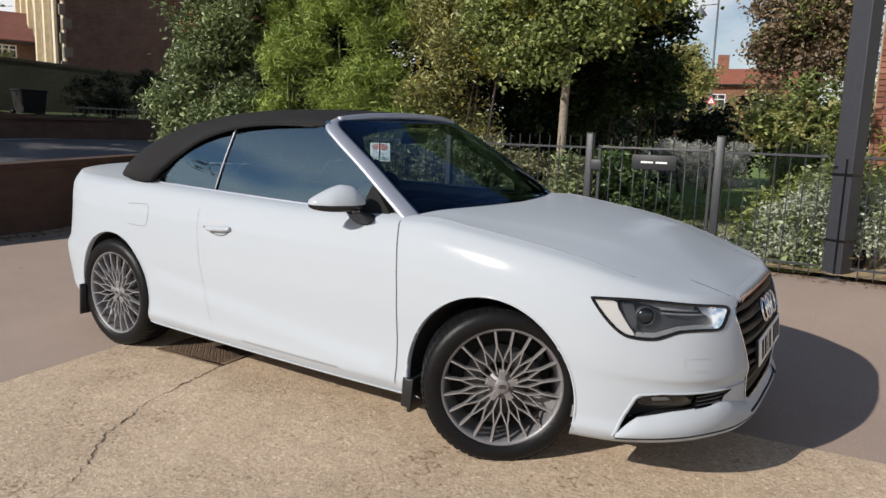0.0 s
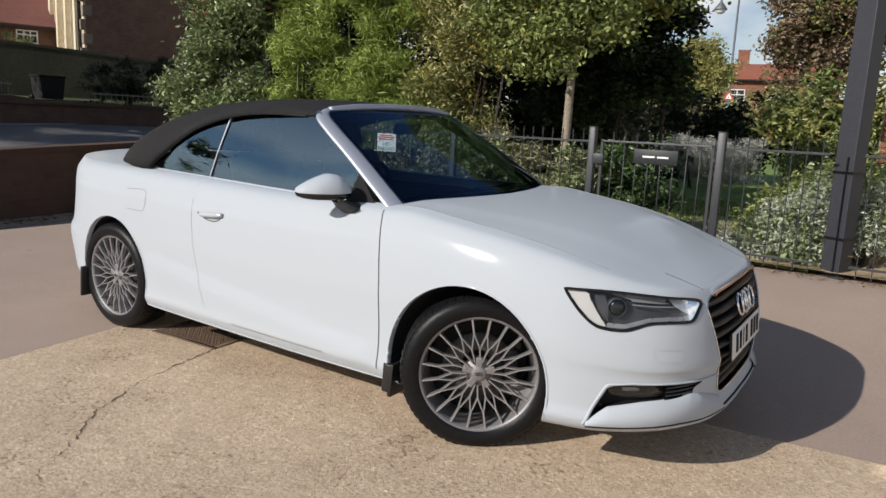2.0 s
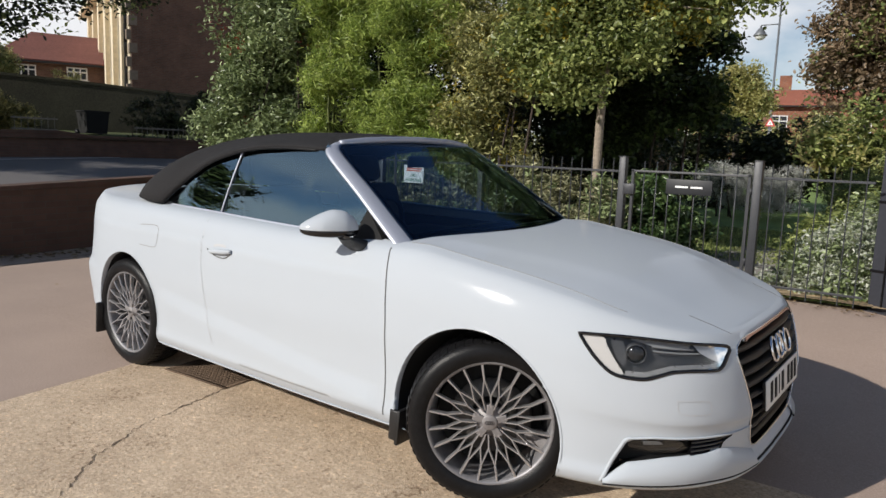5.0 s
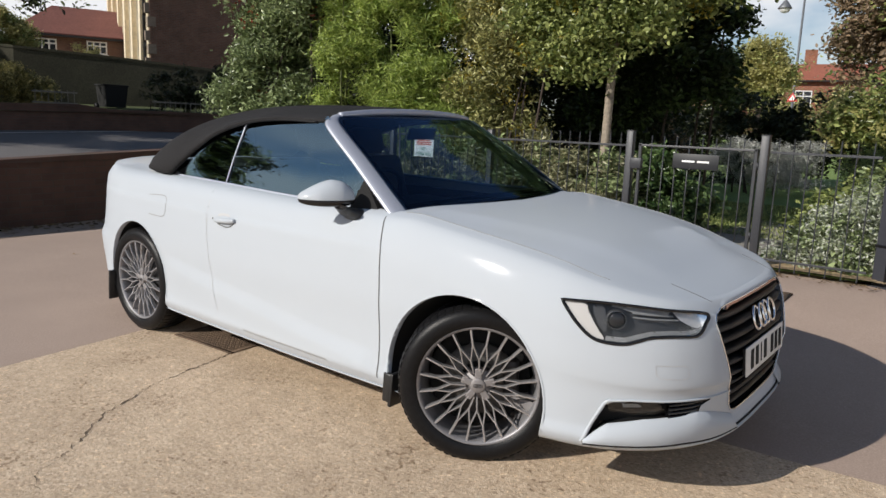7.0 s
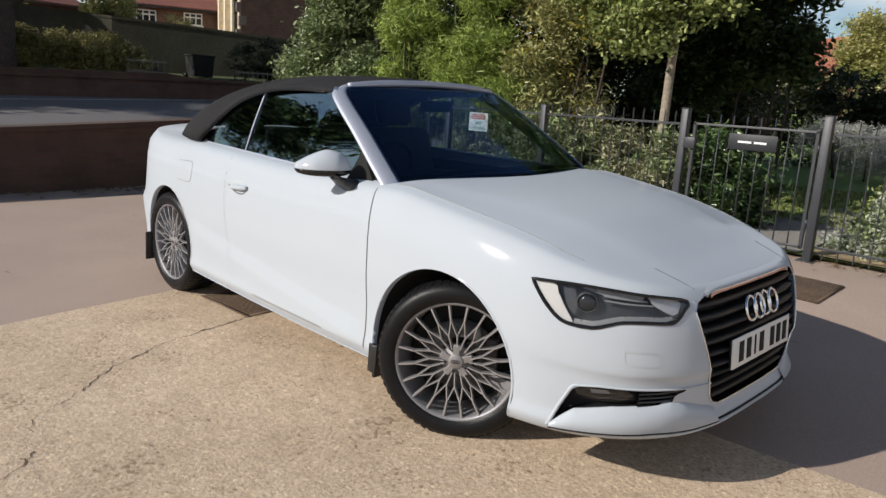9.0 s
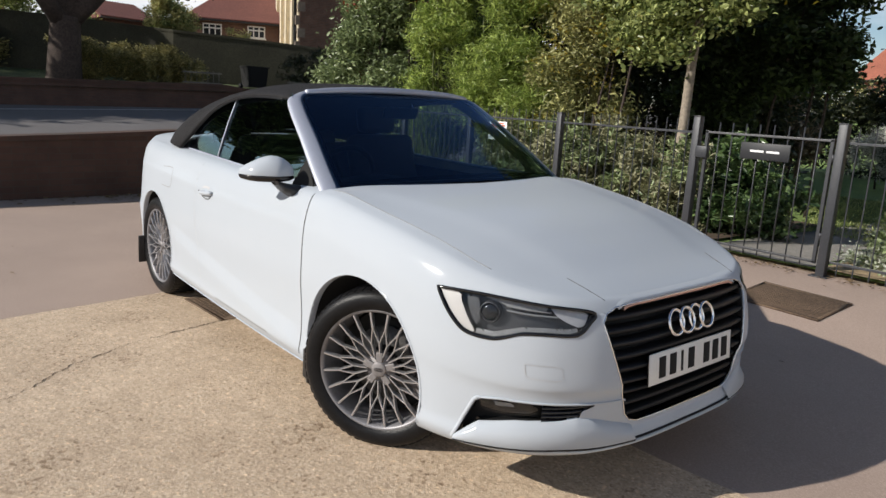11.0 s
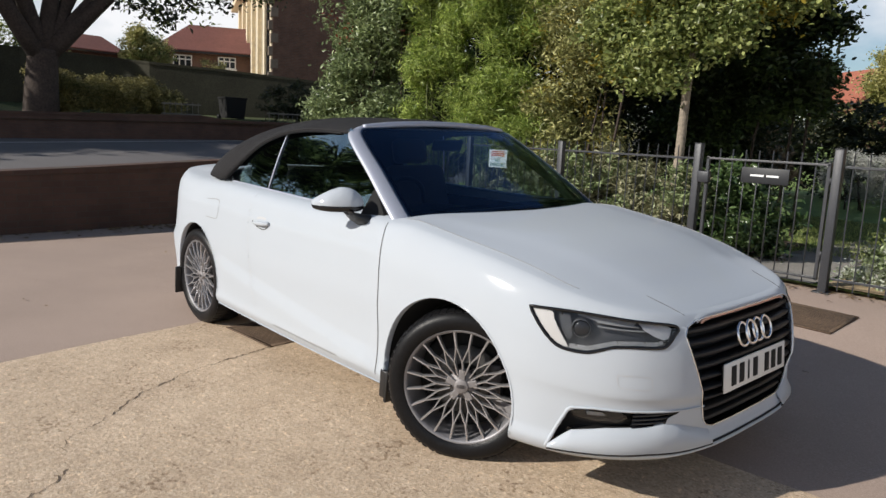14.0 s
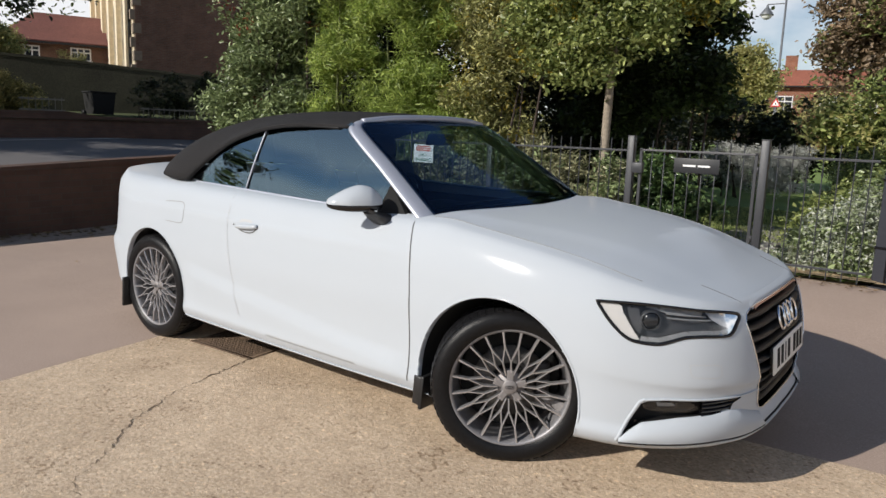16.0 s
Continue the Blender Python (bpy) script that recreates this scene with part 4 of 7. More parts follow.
def build_mirror(car, side):
    """A door mirror: white cap, low and pointed at its outer end, over a black band, on a black foot."""
    c, out = Vector((-0.775, 0.880, 0.998)), Vector((-0.42, 0.907, 0.0)).normalized()
    fwd = Vector((out.y, -out.x, 0))

    def shell(rows, n=36):
        """rows: (depth share, height as a share of the top or of the bottom)."""
        v = []
        for i in range(n):
            u = -math.cos(math.pi * i / (n - 1))
            tip = max(0.0, 1 - u * u) ** 0.22
            hi = tip * 0.078 * float(smooth_keys([(-1.01, 0.62), (-0.75, 0.88), (-0.45, 1.02), (-0.2, 1.03), (0.15, 0.90), (0.5, 0.70), (0.8, 0.50), (1.01, 0.36)])(u)) + 0.002
            lo = -0.027 * tip - 0.002
            deep = tip * 0.088 * float(smooth_keys([(-1.01, 0.65), (-0.4, 1.0), (0.3, 0.98), (1.01, 0.6)])(u)) + 0.003
            for dd, h in rows:
                p = c + out * (u * 0.119) + fwd * (dd * deep - 0.03 - 0.02 * u) + Vector((0, 0, hi * h if h > 0 else -lo * h))
                v.append((p.x, p.y * side, p.z))
        m = len(rows)
        f = [(i * m + k, i * m + (k + 1) % m, (i + 1) * m + (k + 1) % m, (i + 1) * m + k) for i in range(n - 1) for k in range(m)]
        f += [tuple(range(m)), tuple(range((n - 1) * m, n * m))[::-1]]
        return v, f
    arc = [(math.cos(t), math.sin(t)) for t in np.linspace(0, math.pi / 2, 8)]
    cap = [(1.0, -0.08), (1.02, -0.02)] + [(0.2 + 0.82 * a, b) for a, b in arc] + [(0.0, 0.99), (0.0, -0.08)]
    v, f = shell(cap)
    mir = link("mirror_cap", v, f, PAINT, car, "white door mirror cap")
    band = [(0.97, -0.07), (0.99, -0.2), (0.97, -0.7), (0.88, -1.0), (0.02, -1.0), (0.02, -0.07)]
    v, f = shell(band)
    link("mirror_band", v, f, GLOSS_BLACK, mir)
    bm = bmesh.new()
    prof = ((0.872, 0.968, 0.040, 0.010), (0.842, 0.948, 0.048, 0.022), (0.80, 0.930, 0.054, 0.030), (0.755, 0.925, 0.058, 0.028))
    rings = []
    for y, z, w, h in prof:
        rings.append([bm.verts.new((-0.705 + w * math.cos(t), y * side, z + h * math.sin(t))) for t in np.linspace(0, 2 * math.pi, 15)[:-1]])
    for a, b in zip(rings, rings[1:]):
        for k in range(14):
            bm.faces.new((a[k], a[(k + 1) % 14], b[(k + 1) % 14], b[k]))
    bm.faces.new(rings[0]), bm.faces.new(rings[-1][::-1])
    part("mirror_foot", bm, BLACK_PLASTIC, mir, "black mirror foot")


def build_interior(car):
    """Dark cabin: floor tub, door cards, dashboard, wheel, four seats."""
    bm = bmesh.new()
    add_box(bm, (2.3, 1.40, 0.03), Matrix.Translation((-1.45, 0, 0.30)))
    for s in (-1, 1):
        add_box(bm, (2.2, 0.03, 0.60), Matrix.Translation((-1.5, s * 0.715, 0.60)))
    add_box(bm, (0.05, 1.42, 0.65), Matrix.Translation((-2.58, 0, 0.64)))
    part("cabin_tub", bm, INTERIOR, car, "", True)
    bm = bmesh.new()
    prof = [(-0.40, 0.30), (-0.42, 0.90), (-0.52, 0.945), (-0.72, 0.955), (-0.86, 0.925), (-0.92, 0.86), (-0.90, 0.70), (-0.80, 0.55), (-0.80, 0.3)]
    rows = []
    for y in np.linspace(-0.70, 0.70, 21):
        hump = 0.035 * math.exp(-((y + 0.36) / 0.18) ** 2)
        rows.append([bm.verts.new((x, y, z + (hump if z > 0.85 else 0))) for x, z in prof])
    for a, b in zip(rows, rows[1:]):
        for k in range(len(prof) - 1):
            bm.faces.new((a[k], a[k + 1], b[k + 1], b[k]))
    part("dashboard", bm, INTERIOR, car, "black dashboard")
    bm = bmesh.new()
    m = Matrix.Translation((-1.00, -0.36, 0.93)) @ Matrix.Rotation(radians(-66), 4, "Y")
    ring = [m @ Vector((0.182 * math.cos(t), 0.182 * math.sin(t), 0)) for t in np.linspace(0, 2 * math.pi, 37)]
    add_tube(bm, ring, 0.014, 8, False)
    for t in (0, 120, 240):
        add_tube(bm, [m @ Vector((0, 0, 0)), m @ Vector((0.175 * math.cos(radians(t + 90)), 0.175 * math.sin(radians(t + 90)), 0))], 0.014, 6)
    part("steering_wheel", bm, INTERIOR, car, "black steering wheel")
    for x, y, lift in ((-1.52, -0.36, 0), (-1.52, 0.36, 0), (-2.20, -0.32, -0.10), (-2.20, 0.32, -0.10)):
        bm = bmesh.new()
        add_box(bm, (0.50, 0.50, 0.14), Matrix.Translation((x + 0.18, y, 0.52 + lift)) @ Matrix.Rotation(radians(-6), 4, "Y"), 0.05)
        seat = part("seat", bm, SEAT_CLOTH, car, "dark cloth seat")
        bm = bmesh.new()
        add_box(bm, (0.13, 0.48, 0.60), Matrix.Translation((x - 0.13, y, 0.82 + lift)) @ Matrix.Rotation(radians(-18), 4, "Y"), 0.05)
        part("seat_back", bm, SEAT_CLOTH, seat)
        bm = bmesh.new()
        add_box(bm, (0.09, 0.27, 0.17), Matrix.Translation((x - 0.26, y, 1.20 + lift * 1.9)) @ Matrix.Rotation(radians(-14), 4, "Y"), 0.04)
        part("headrest", bm, SEAT_CLOTH, seat)
    bm = bmesh.new()
    add_box(bm, (0.02, 0.22, 0.065), Matrix.Translation((-1.00, 0, 1.27)) @ Matrix.Rotation(radians(20), 4, "Y"), 0.009)
    part("rear_view_mirror", bm, BLACK_PLASTIC, car)


def build_mudflaps(car):
    for x, z0, z1 in ((-0.385, 0.150, 0.30), (-2.885, 0.150, 0.34)):
        for side in (-1, 1):
            bm = bmesh.new()
            add_box(bm, (0.018, 0.19 if x > -1 else 0.15, z1 - z0), Matrix.Translation((x, side * (0.79 if x > -1 else 0.765), (z0 + z1) / 2)) @ Matrix.Rotation(radians(6), 4, "Y"), 0.004)
            if x > -1:
                add_box(bm, (0.045, 0.020, z1 - z0 - 0.02), Matrix.Translation((x - 0.020, side * 0.876, (z0 + z1) / 2 + 0.008)) @ Matrix.Rotation(radians(4), 4, "Y"), 0.006)
            part("mud_flap", bm, BLACK_PLASTIC, car, "black rubber mud flap")


def build_car():
    car = thing("car", "white convertible car with a closed black soft top, parked on concrete", "car")
    for side in (-1, 1):
        made = build_shell(car, side)
        build_arch(car, ARCH_F, side)
        build_arch(car, ARCH_R, side)
        build_lamp(car, side)
        build_fog(car, side)
        if side < 0:
            build_mirror(car, side)
        # shut lines
        door = made["door"]
        strip("door_gap", DOOR[:6], 0.0055, SEAM, door, side)
        strip("door_gap", DOOR[8:13], 0.0022, SEAM_SOFT, door, side)
        flap = rounded([(3.845, 0.868), (3.70, 0.876), (3.655, 0.868), (3.638, 0.84), (3.640, 0.785), (3.655, 0.762), (3.70, 0.756), (3.82, 0.758)], 4)
        strip("fuel_flap", np.vstack([flap]), 0.004, SEAM_MID, made["side_panel"], side, label="fuel filler flap")
        wash = rounded([(0.728, 0.540), (0.612, 0.535), (0.604, 0.515), (0.606, 0.492), (0.70, 0.495), (0.722, 0.505), (0.728, 0.540)], 3)
        strip("washer_cover", wash, 0.0022, SEAM_SOFT, made["front_bumper"], side)
        # handle: a grip over a shallow bowl whose shade is painted as flat strips
        strip("handle_shade", [(3.104, 0.785), (3.085, 0.780), (3.061, 0.776), (3.03, 0.773), (3.00, 0.776), (2.978, 0.784), (2.964, 0.795), (2.957, 0.809)], 0.006, SEAM, door, side, 0.0012)
        strip("handle_shade", [(3.105, 0.826), (3.085, 0.832), (3.061, 0.834), (3.03, 0.834), (3.006, 0.831)], 0.012, SEAM_SOFT, door, side, 0.0012)
        strip("key_hole", [(3.157, 0.805), (3.147, 0.805)], 0.010, SEAM, door, side, 0.0012)
        grip = np.array([(3.125, 0.798), (3.06, 0.804), (3.00, 0.808), (2.95, 0.812)])
        bm = bmesh.new()
        pts = [skin(a, z, o) * np.array([1, side, 1]) for (a, z), o in zip(grip, (0.003, 0.013, 0.014, 0.005))]
        add_tube(bm, rounded(pts, 5), np.interp(np.linspace(0, 1, 16), [0, 0.2, 0.8, 1], [0.010, 0.0135, 0.0135, 0.010]), 10)
        part("handle", bm, PAINT, door, "body-coloured door handle")
        patch("tail_light", TAIL, TAIL_RED, car, side, 0.002, label="red tail light")
        # rubber under the sill
        strip("sill", [(1.80, 0.206), (2.4, 0.204), (3.64, 0.210)], 0.03, PAINT, car, side, 0.004, thick=0.004)
    a_end = float(along(-0.50))
    fan_top("bonnet", 0.0, a_end, (edge_top(np.array([0.0]))[0, 0], -0.335), car, "white bonnet with soft creases")
    a_b = float(along(-2.33))
    cxb = np.concatenate([np.linspace(-2.84, -2.89, 12), np.linspace(-2.89, edge_top(np.array([LENGTH]))[0, 0], 80)[1:]])
    fan_top("boot_lid", a_b, LENGTH, cxb, car, "white boot lid", n=91)
    # the bonnet's side shut lines
    for side in (-1, 1):
        e = edge_top(np.linspace(float(along(0.52)), float(along(-0.46)), 60))
        tube_part("bonnet_gap", (e + np.array([0, 0, 0.0004])) * np.array([1, side, 1]), 0.0014, SEAM_MID, car, "", 5)
    # the short shut line from the bonnet to the grille corners
    for side in (-1, 1):
        xs2 = np.linspace(0.60, 0.742, 14)
        ys2 = np.interp(xs2, [0.60, 0.742], [0.43, 0.40])
        pts2 = np.stack([xs2, ys2 * side, top_height(xs2, ys2) + 0.0005], -1)
        tube_part("bonnet_gap", pts2, 0.0016, SEAM, car, "", 5)
    build_nose(car)
    rail = build_roof(car)
    build_glasshouse(car, rail)
    build_interior(car)
    for x, turn in ((0.0, 33), (-2.595, 0)):
        for side in (-1, 1):
            build_wheel(car, x, side, turn)
    build_mudflaps(car)
    # underside, in a lighter grey added to bounce light beneath the car
    bm = bmesh.new()
    add_box(bm, (3.3, 1.30, 0.05), Matrix.Translation((-1.25, 0, 0.235)))
    part("underbody", bm, HUB_GREY, car, "", True)
    # it leans a little with the slope of the ground
    car.matrix_world = Matrix.Translation((0, -0.779, 0)) @ Matrix.Rotation(radians(1.0), 4, "X") @ Matrix.Translation((0, 0.79, 0))
    # lip under the nose, with the dark slot above it
    y = np.linspace(-0.72, 0.72, 80)
    k = np.abs(y)
    z1 = np.interp(k, [0, 0.3, 0.6, 0.735], [0.246, 0.247, 0.250, 0.238])
    prof = ((-0.01, 0.0), (0.013, -0.002), (0.016, -0.012), (0.010, -0.034), (-0.03, -0.036))
    fade = np.clip((0.72 - k) / 0.25, 0, 1) ** 0.7
    v = np.concatenate([front_skin(y, np.maximum(z1 + dz, 0.19), o * (fade if o > 0 else 1) + 0.001) for o, dz in prof])
    link("front_lip", v, grid_faces(5, 80), PAINT, car, "white lower front lip")
    bm = bmesh.new()
    add_tube(bm, front_skin(y[3:-3], z1[3:-3] + 0.004, 0.004), 0.0006 + 0.0036 * np.clip((0.64 - k[3:-3]) / 0.12, 0, 1), 6)
    part("lip_slot", bm, MATT_BLACK, car)
    return car


build_car()

# ---- ground, road and walls ----
def step(t):
    t = np.clip(t, 0, 1)
    return t * t * (3 - 2 * t)


def ground_height(x, y):
    """A slight slope under the car, rising a hand's width to the fence, falling to nothing behind, rising slowly across the road."""
    x, y = np.asarray(x, float), np.asarray(y, float)
    far = 0.80 * step((-8.2 - x) / 14.0) + 0.035 * np.clip(y, -6, 12) * step((-8.2 - x) / 8.0) + 0.5 * step((-20 - x) / 10) * step((x + 60) / 20)
    slope = 0.0175 * np.clip(y + 0.79, 0, 2.19) * step((x + 6.5) / 2.5)
    return slope + 0.172 * step((y - 1.4) / 2.0) * step((x + 9) / 2) + far + 1.1 * step((y - 16) / 26) * step((x + 30) / 10)


# one grass in two tones: shade put into the verge's, sun into the lawn's
GRASS_SHADE = material("shade_toned_grass", (0.075, 0.095, 0.03), 0.9, 0, 0.45, 90, 1.5, 0.8)
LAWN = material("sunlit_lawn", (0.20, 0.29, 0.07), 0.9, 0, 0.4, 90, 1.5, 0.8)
SOIL = material("leafy_soil", (0.11, 0.075, 0.048), 0.95, 0, 0.4, 50, 3, 0.8)
BARK = material("bark_chips", (0.50, 0.37, 0.22), 0.95, 0, 0.45, 60, 4, 0.9)
FENCE_PAINT = material("dark_grey_metal_paint", (0.045, 0.047, 0.053), 0.42, 0.1, 0.15, 70, 5, 0.1)
# for the gate's top rail: sunlight is put into this lighter grey
FENCE_LIGHT = material("lit_grey_metal_paint", (0.095, 0.095, 0.10), 0.42, 0.1, 0.12, 70, 5, 0.1)
POST_PAINT = material("blue_grey_steel_paint", (0.036, 0.038, 0.048), 0.45, 0.1, 0.12, 40, 3, 0.05)
RUST = material("rusty_iron_cover", (0.15, 0.10, 0.065), 0.85, 0.1, 0.4, 70, 8, 0.6)
CRACK = material("crack_dirt", (0.13, 0.095, 0.065), 0.95, 0, 0.2, 40, 3)
WHITE_LINE = material("worn_road_paint", (0.62, 0.61, 0.58), 0.8, 0, 0.2, 30, 2)
SIGN_DARK = material("dark_sign_plate", (0.020, 0.021, 0.024), 0.5, 0, 0.1, 30, 4)
SIGN_WHITE = material("white_sign_paint", (0.78, 0.78, 0.78), 0.5, 0, 0.0)
KERB = material("kerb_concrete", (0.30, 0.28, 0.25), 0.9, 0, 0.2, 40, 3, 0.4)


def brick_material(name, brick_a, brick_b, mortar, width=0.225, height=0.075):
    m = bpy.data.materials.new(name)
    m.use_nodes = True
    nt = m.node_tree
    p = nt.nodes["Principled BSDF"]
    p.inputs["Roughness"].default_value = 0.9
    c = nt.nodes.new("ShaderNodeTexCoord")
    sp = nt.nodes.new("ShaderNodeSeparateXYZ")
    nt.links.new(c.outputs["Object"], sp.inputs["Vector"])
    add = nt.nodes.new("ShaderNodeMath")
    nt.links.new(sp.outputs["X"], add.inputs[0])
    nt.links.new(sp.outputs["Y"], add.inputs[1])
    cb = nt.nodes.new("ShaderNodeCombineXYZ")
    nt.links.new(add.outputs["Value"], cb.inputs["X"])
    nt.links.new(sp.outputs["Z"], cb.inputs["Y"])
    b = nt.nodes.new("ShaderNodeTexBrick")
    b.inputs["Scale"].default_value = 1.0
    b.inputs["Brick Width"].default_value, b.inputs["Row Height"].default_value = width, height
    b.inputs["Mortar Size"].default_value = 0.006
    b.inputs["Color1"].default_value, b.inputs["Color2"].default_value, b.inputs["Mortar"].default_value = (*brick_a, 1), (*brick_b, 1), (*mortar, 1)
    nt.links.new(cb.outputs["Vector"], b.inputs["Vector"])
    wide = ramp(nt, noise_node(nt, 1.7, 5), [(0.3, (0.65, 0.65, 0.65)), (0.7, (1, 1, 1))])
    nt.links.new(mix(nt, 1.0, b.outputs["Color"], wide, "MULTIPLY"), p.inputs["Base Color"])
    bp = nt.nodes.new("ShaderNodeBump")
    bp.invert = True
    bp.inputs["Strength"].default_value, bp.inputs["Distance"].default_value = 0.7, 0.008
    nt.links.new(b.outputs["Fac"], bp.inputs["Height"])
    nt.links.new(bp.outputs["Normal"], p.inputs["Normal"])
    return m


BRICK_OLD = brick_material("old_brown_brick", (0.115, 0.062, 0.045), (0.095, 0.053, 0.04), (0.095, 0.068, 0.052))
BRICK_RED = brick_material("red_house_brick", (0.33, 0.12, 0.06), (0.26, 0.09, 0.05), (0.30, 0.25, 0.20))
BRICK_DARK = brick_material("brown_house_brick", (0.20, 0.105, 0.07), (0.16, 0.085, 0.06), (0.19, 0.15, 0.12))


def sheet(name, x0, x1, y0, y1, nx, ny, lift, mat, label, category="ground"):
    xs, ys = np.linspace(x0, x1, nx), np.linspace(y0, y1, ny)
    gx, gy = np.meshgrid(xs, ys)
    v = np.stack([gx, gy, ground_height(gx, gy) + lift], -1).reshape(-1, 3)
    return tagged(link(name, v, grid_faces(ny, nx), mat), label, category, kind="structure")


def graded(a, b, n, fine):
    """Steps that are fine near zero and grow outwards."""
    t = np.linspace(-1, 1, n)
    s = np.sign(t) * (np.abs(t) * fine + (1 - fine) * np.abs(t) ** 5)
    return np.where(s < 0, -s * a, s * b)


gx, gy = np.meshgrid(graded(-900, 900, 201, 0.035), graded(-900, 900, 201, 0.035))
gv = np.stack([gx, gy, ground_height(gx, gy)], -1).reshape(-1, 3)
tagged(link("ground", gv, grid_faces(201, 201), TARMAC), "grey-brown worn tarmac forecourt, dry and sunlit", "ground", kind="structure")


PAVING = material("pale_paving", (0.46, 0.40, 0.33), 0.9, 0, 0.15, 30, 2, 0.3)


def polygon_sheet(name, poly, lift, mat, label, cell=0.15):
    """A slab laid on the ground within a polygon."""
    poly = np.asarray(poly, float)
    lo, hi = poly.min(0) - cell, poly.max(0) + cell
    nx, ny = int((hi[0] - lo[0]) / cell) + 2, int((hi[1] - lo[1]) / cell) + 2
    g = np.stack(np.meshgrid(np.linspace(lo[0], hi[0], nx), np.linspace(lo[1], hi[1], ny)), -1)
    b, d = nearest(poly, g)
    k = d < cell * 0.62
    g[k] = b[k]
    f = np.array(grid_faces(ny, nx))
    f = f[inside(poly, g.reshape(-1, 2)[f].mean(1))]
    v = np.concatenate([g.reshape(-1, 2), (ground_height(g[..., 0], g[..., 1]) + (lift(g[..., 1]) if callable(lift) else lift)).reshape(-1, 1)], 1)
    used = np.unique(f)
    ids = np.zeros(len(v), int)
    ids[used] = np.arange(len(used))
    return tagged(link(name, v[used], ids[f], mat), label, "ground", kind="structure")


apron = rounded([(-1.85, -9.0), (-2.22, -3.0), (-2.31, -2.15), (-2.43, -1.55), (-2.53, -0.95), (-2.64, -0.36), (-2.68, -0.03), (-2.57, 0.10), (-0.97, 0.09), (0.6, 0.08), (1.3, 0.13), (3.0, 0.26), (9.0, 0.8)], 5)
apron = np.vstack([apron, [(9, -9)]])
polygon_sheet("pavement", apron, 0.006, CONCRETE, "worn exposed-aggregate concrete apron, warm buff and cracked", 0.12)
# road beyond the low wall, its markings, and the far pavement
road = sheet("road", -19.3, -8.6, -60, 60, 30, 80, 0.004, ROAD, "dark grey asphalt road in part shade", "road")


def ribbon(name, line, width, mat, label, lift=0.008, kind="structure", category="road marking", parent=None, jag=0.0):
    p = np.asarray(line, float)
    seg = np.concatenate([[0], np.cumsum(np.linalg.norm(np.diff(p, axis=0), axis=1))])
    n = max(int(seg[-1] / (0.02 if jag else 0.4)), 2)
    t = np.linspace(0, seg[-1], n + 1)
    p = np.stack([np.interp(t, seg, p[:, k]) for k in (0, 1)], -1)
    if jag:
        rnd = np.random.RandomState(5)
        p = p + np.cumsum(rnd.normal(0, jag * 0.35, p.shape), 0) * 0.35 + rnd.normal(0, jag * 0.3, p.shape)
    d = np.gradient(p, axis=0)
    d /= np.linalg.norm(d, axis=1, keepdims=True)
    w = width / 2 * (np.random.RandomState(3).uniform(0.25, 1.4, (len(p), 1)) if jag else 1)
    nrm = np.stack([-d[:, 1], d[:, 0]], -1) * w
    v = np.concatenate([p - nrm, p + nrm])
    v = np.concatenate([v, (ground_height(v[:, 0], v[:, 1]) + lift)[:, None]], 1)
    ob = link(name, v, grid_faces(2, len(p)), mat, parent)
    return tagged(ob, label, category, kind=kind)


ribbon("road_marking", [(-18.0, -50), (-18.0, 50)], 0.10, WHITE_LINE, "worn white line along the far road edge")
ribbon("road_marking", [(-12.9, -50), (-12.9, 50)], 0.12, WHITE_LINE, "worn white centre line of the road")
CRACKS = [([(-1.84, -0.40), (-1.81, -0.60), (-1.76, -0.80), (-1.71, -1.02)], 0.009), ([(-1.71, -1.02), (-1.66, -1.20), (-1.58, -1.36)], 0.0045),
          ([(-1.58, -1.36), (-1.47, -1.56), (-1.33, -1.71), (-1.26, -1.79)], 0.0075), ([(-1.26, -1.79), (-1.17, -1.90), (-1.10, -2.0), (-0.98, -2.03)], 0.0035),
          ([(-0.84, -2.06), (-0.73, -2.14), (-0.66, -2.25), (-0.52, -2.36)], 0.006)]
for line, wide in CRACKS:
    ribbon("pavement_crack", line, wide, CRACK, "dirt-filled crack in the concrete", 0.0085, "structure", "crack", None, 0.02)
ribbon("pavement_joint", [(-6.4, -6), (-6.6, 0), (-7.2, 2.6)], 0.02, CRACK, "dark tarmac joint near the wall", 0.005, "structure", "joint", None, 0.015)


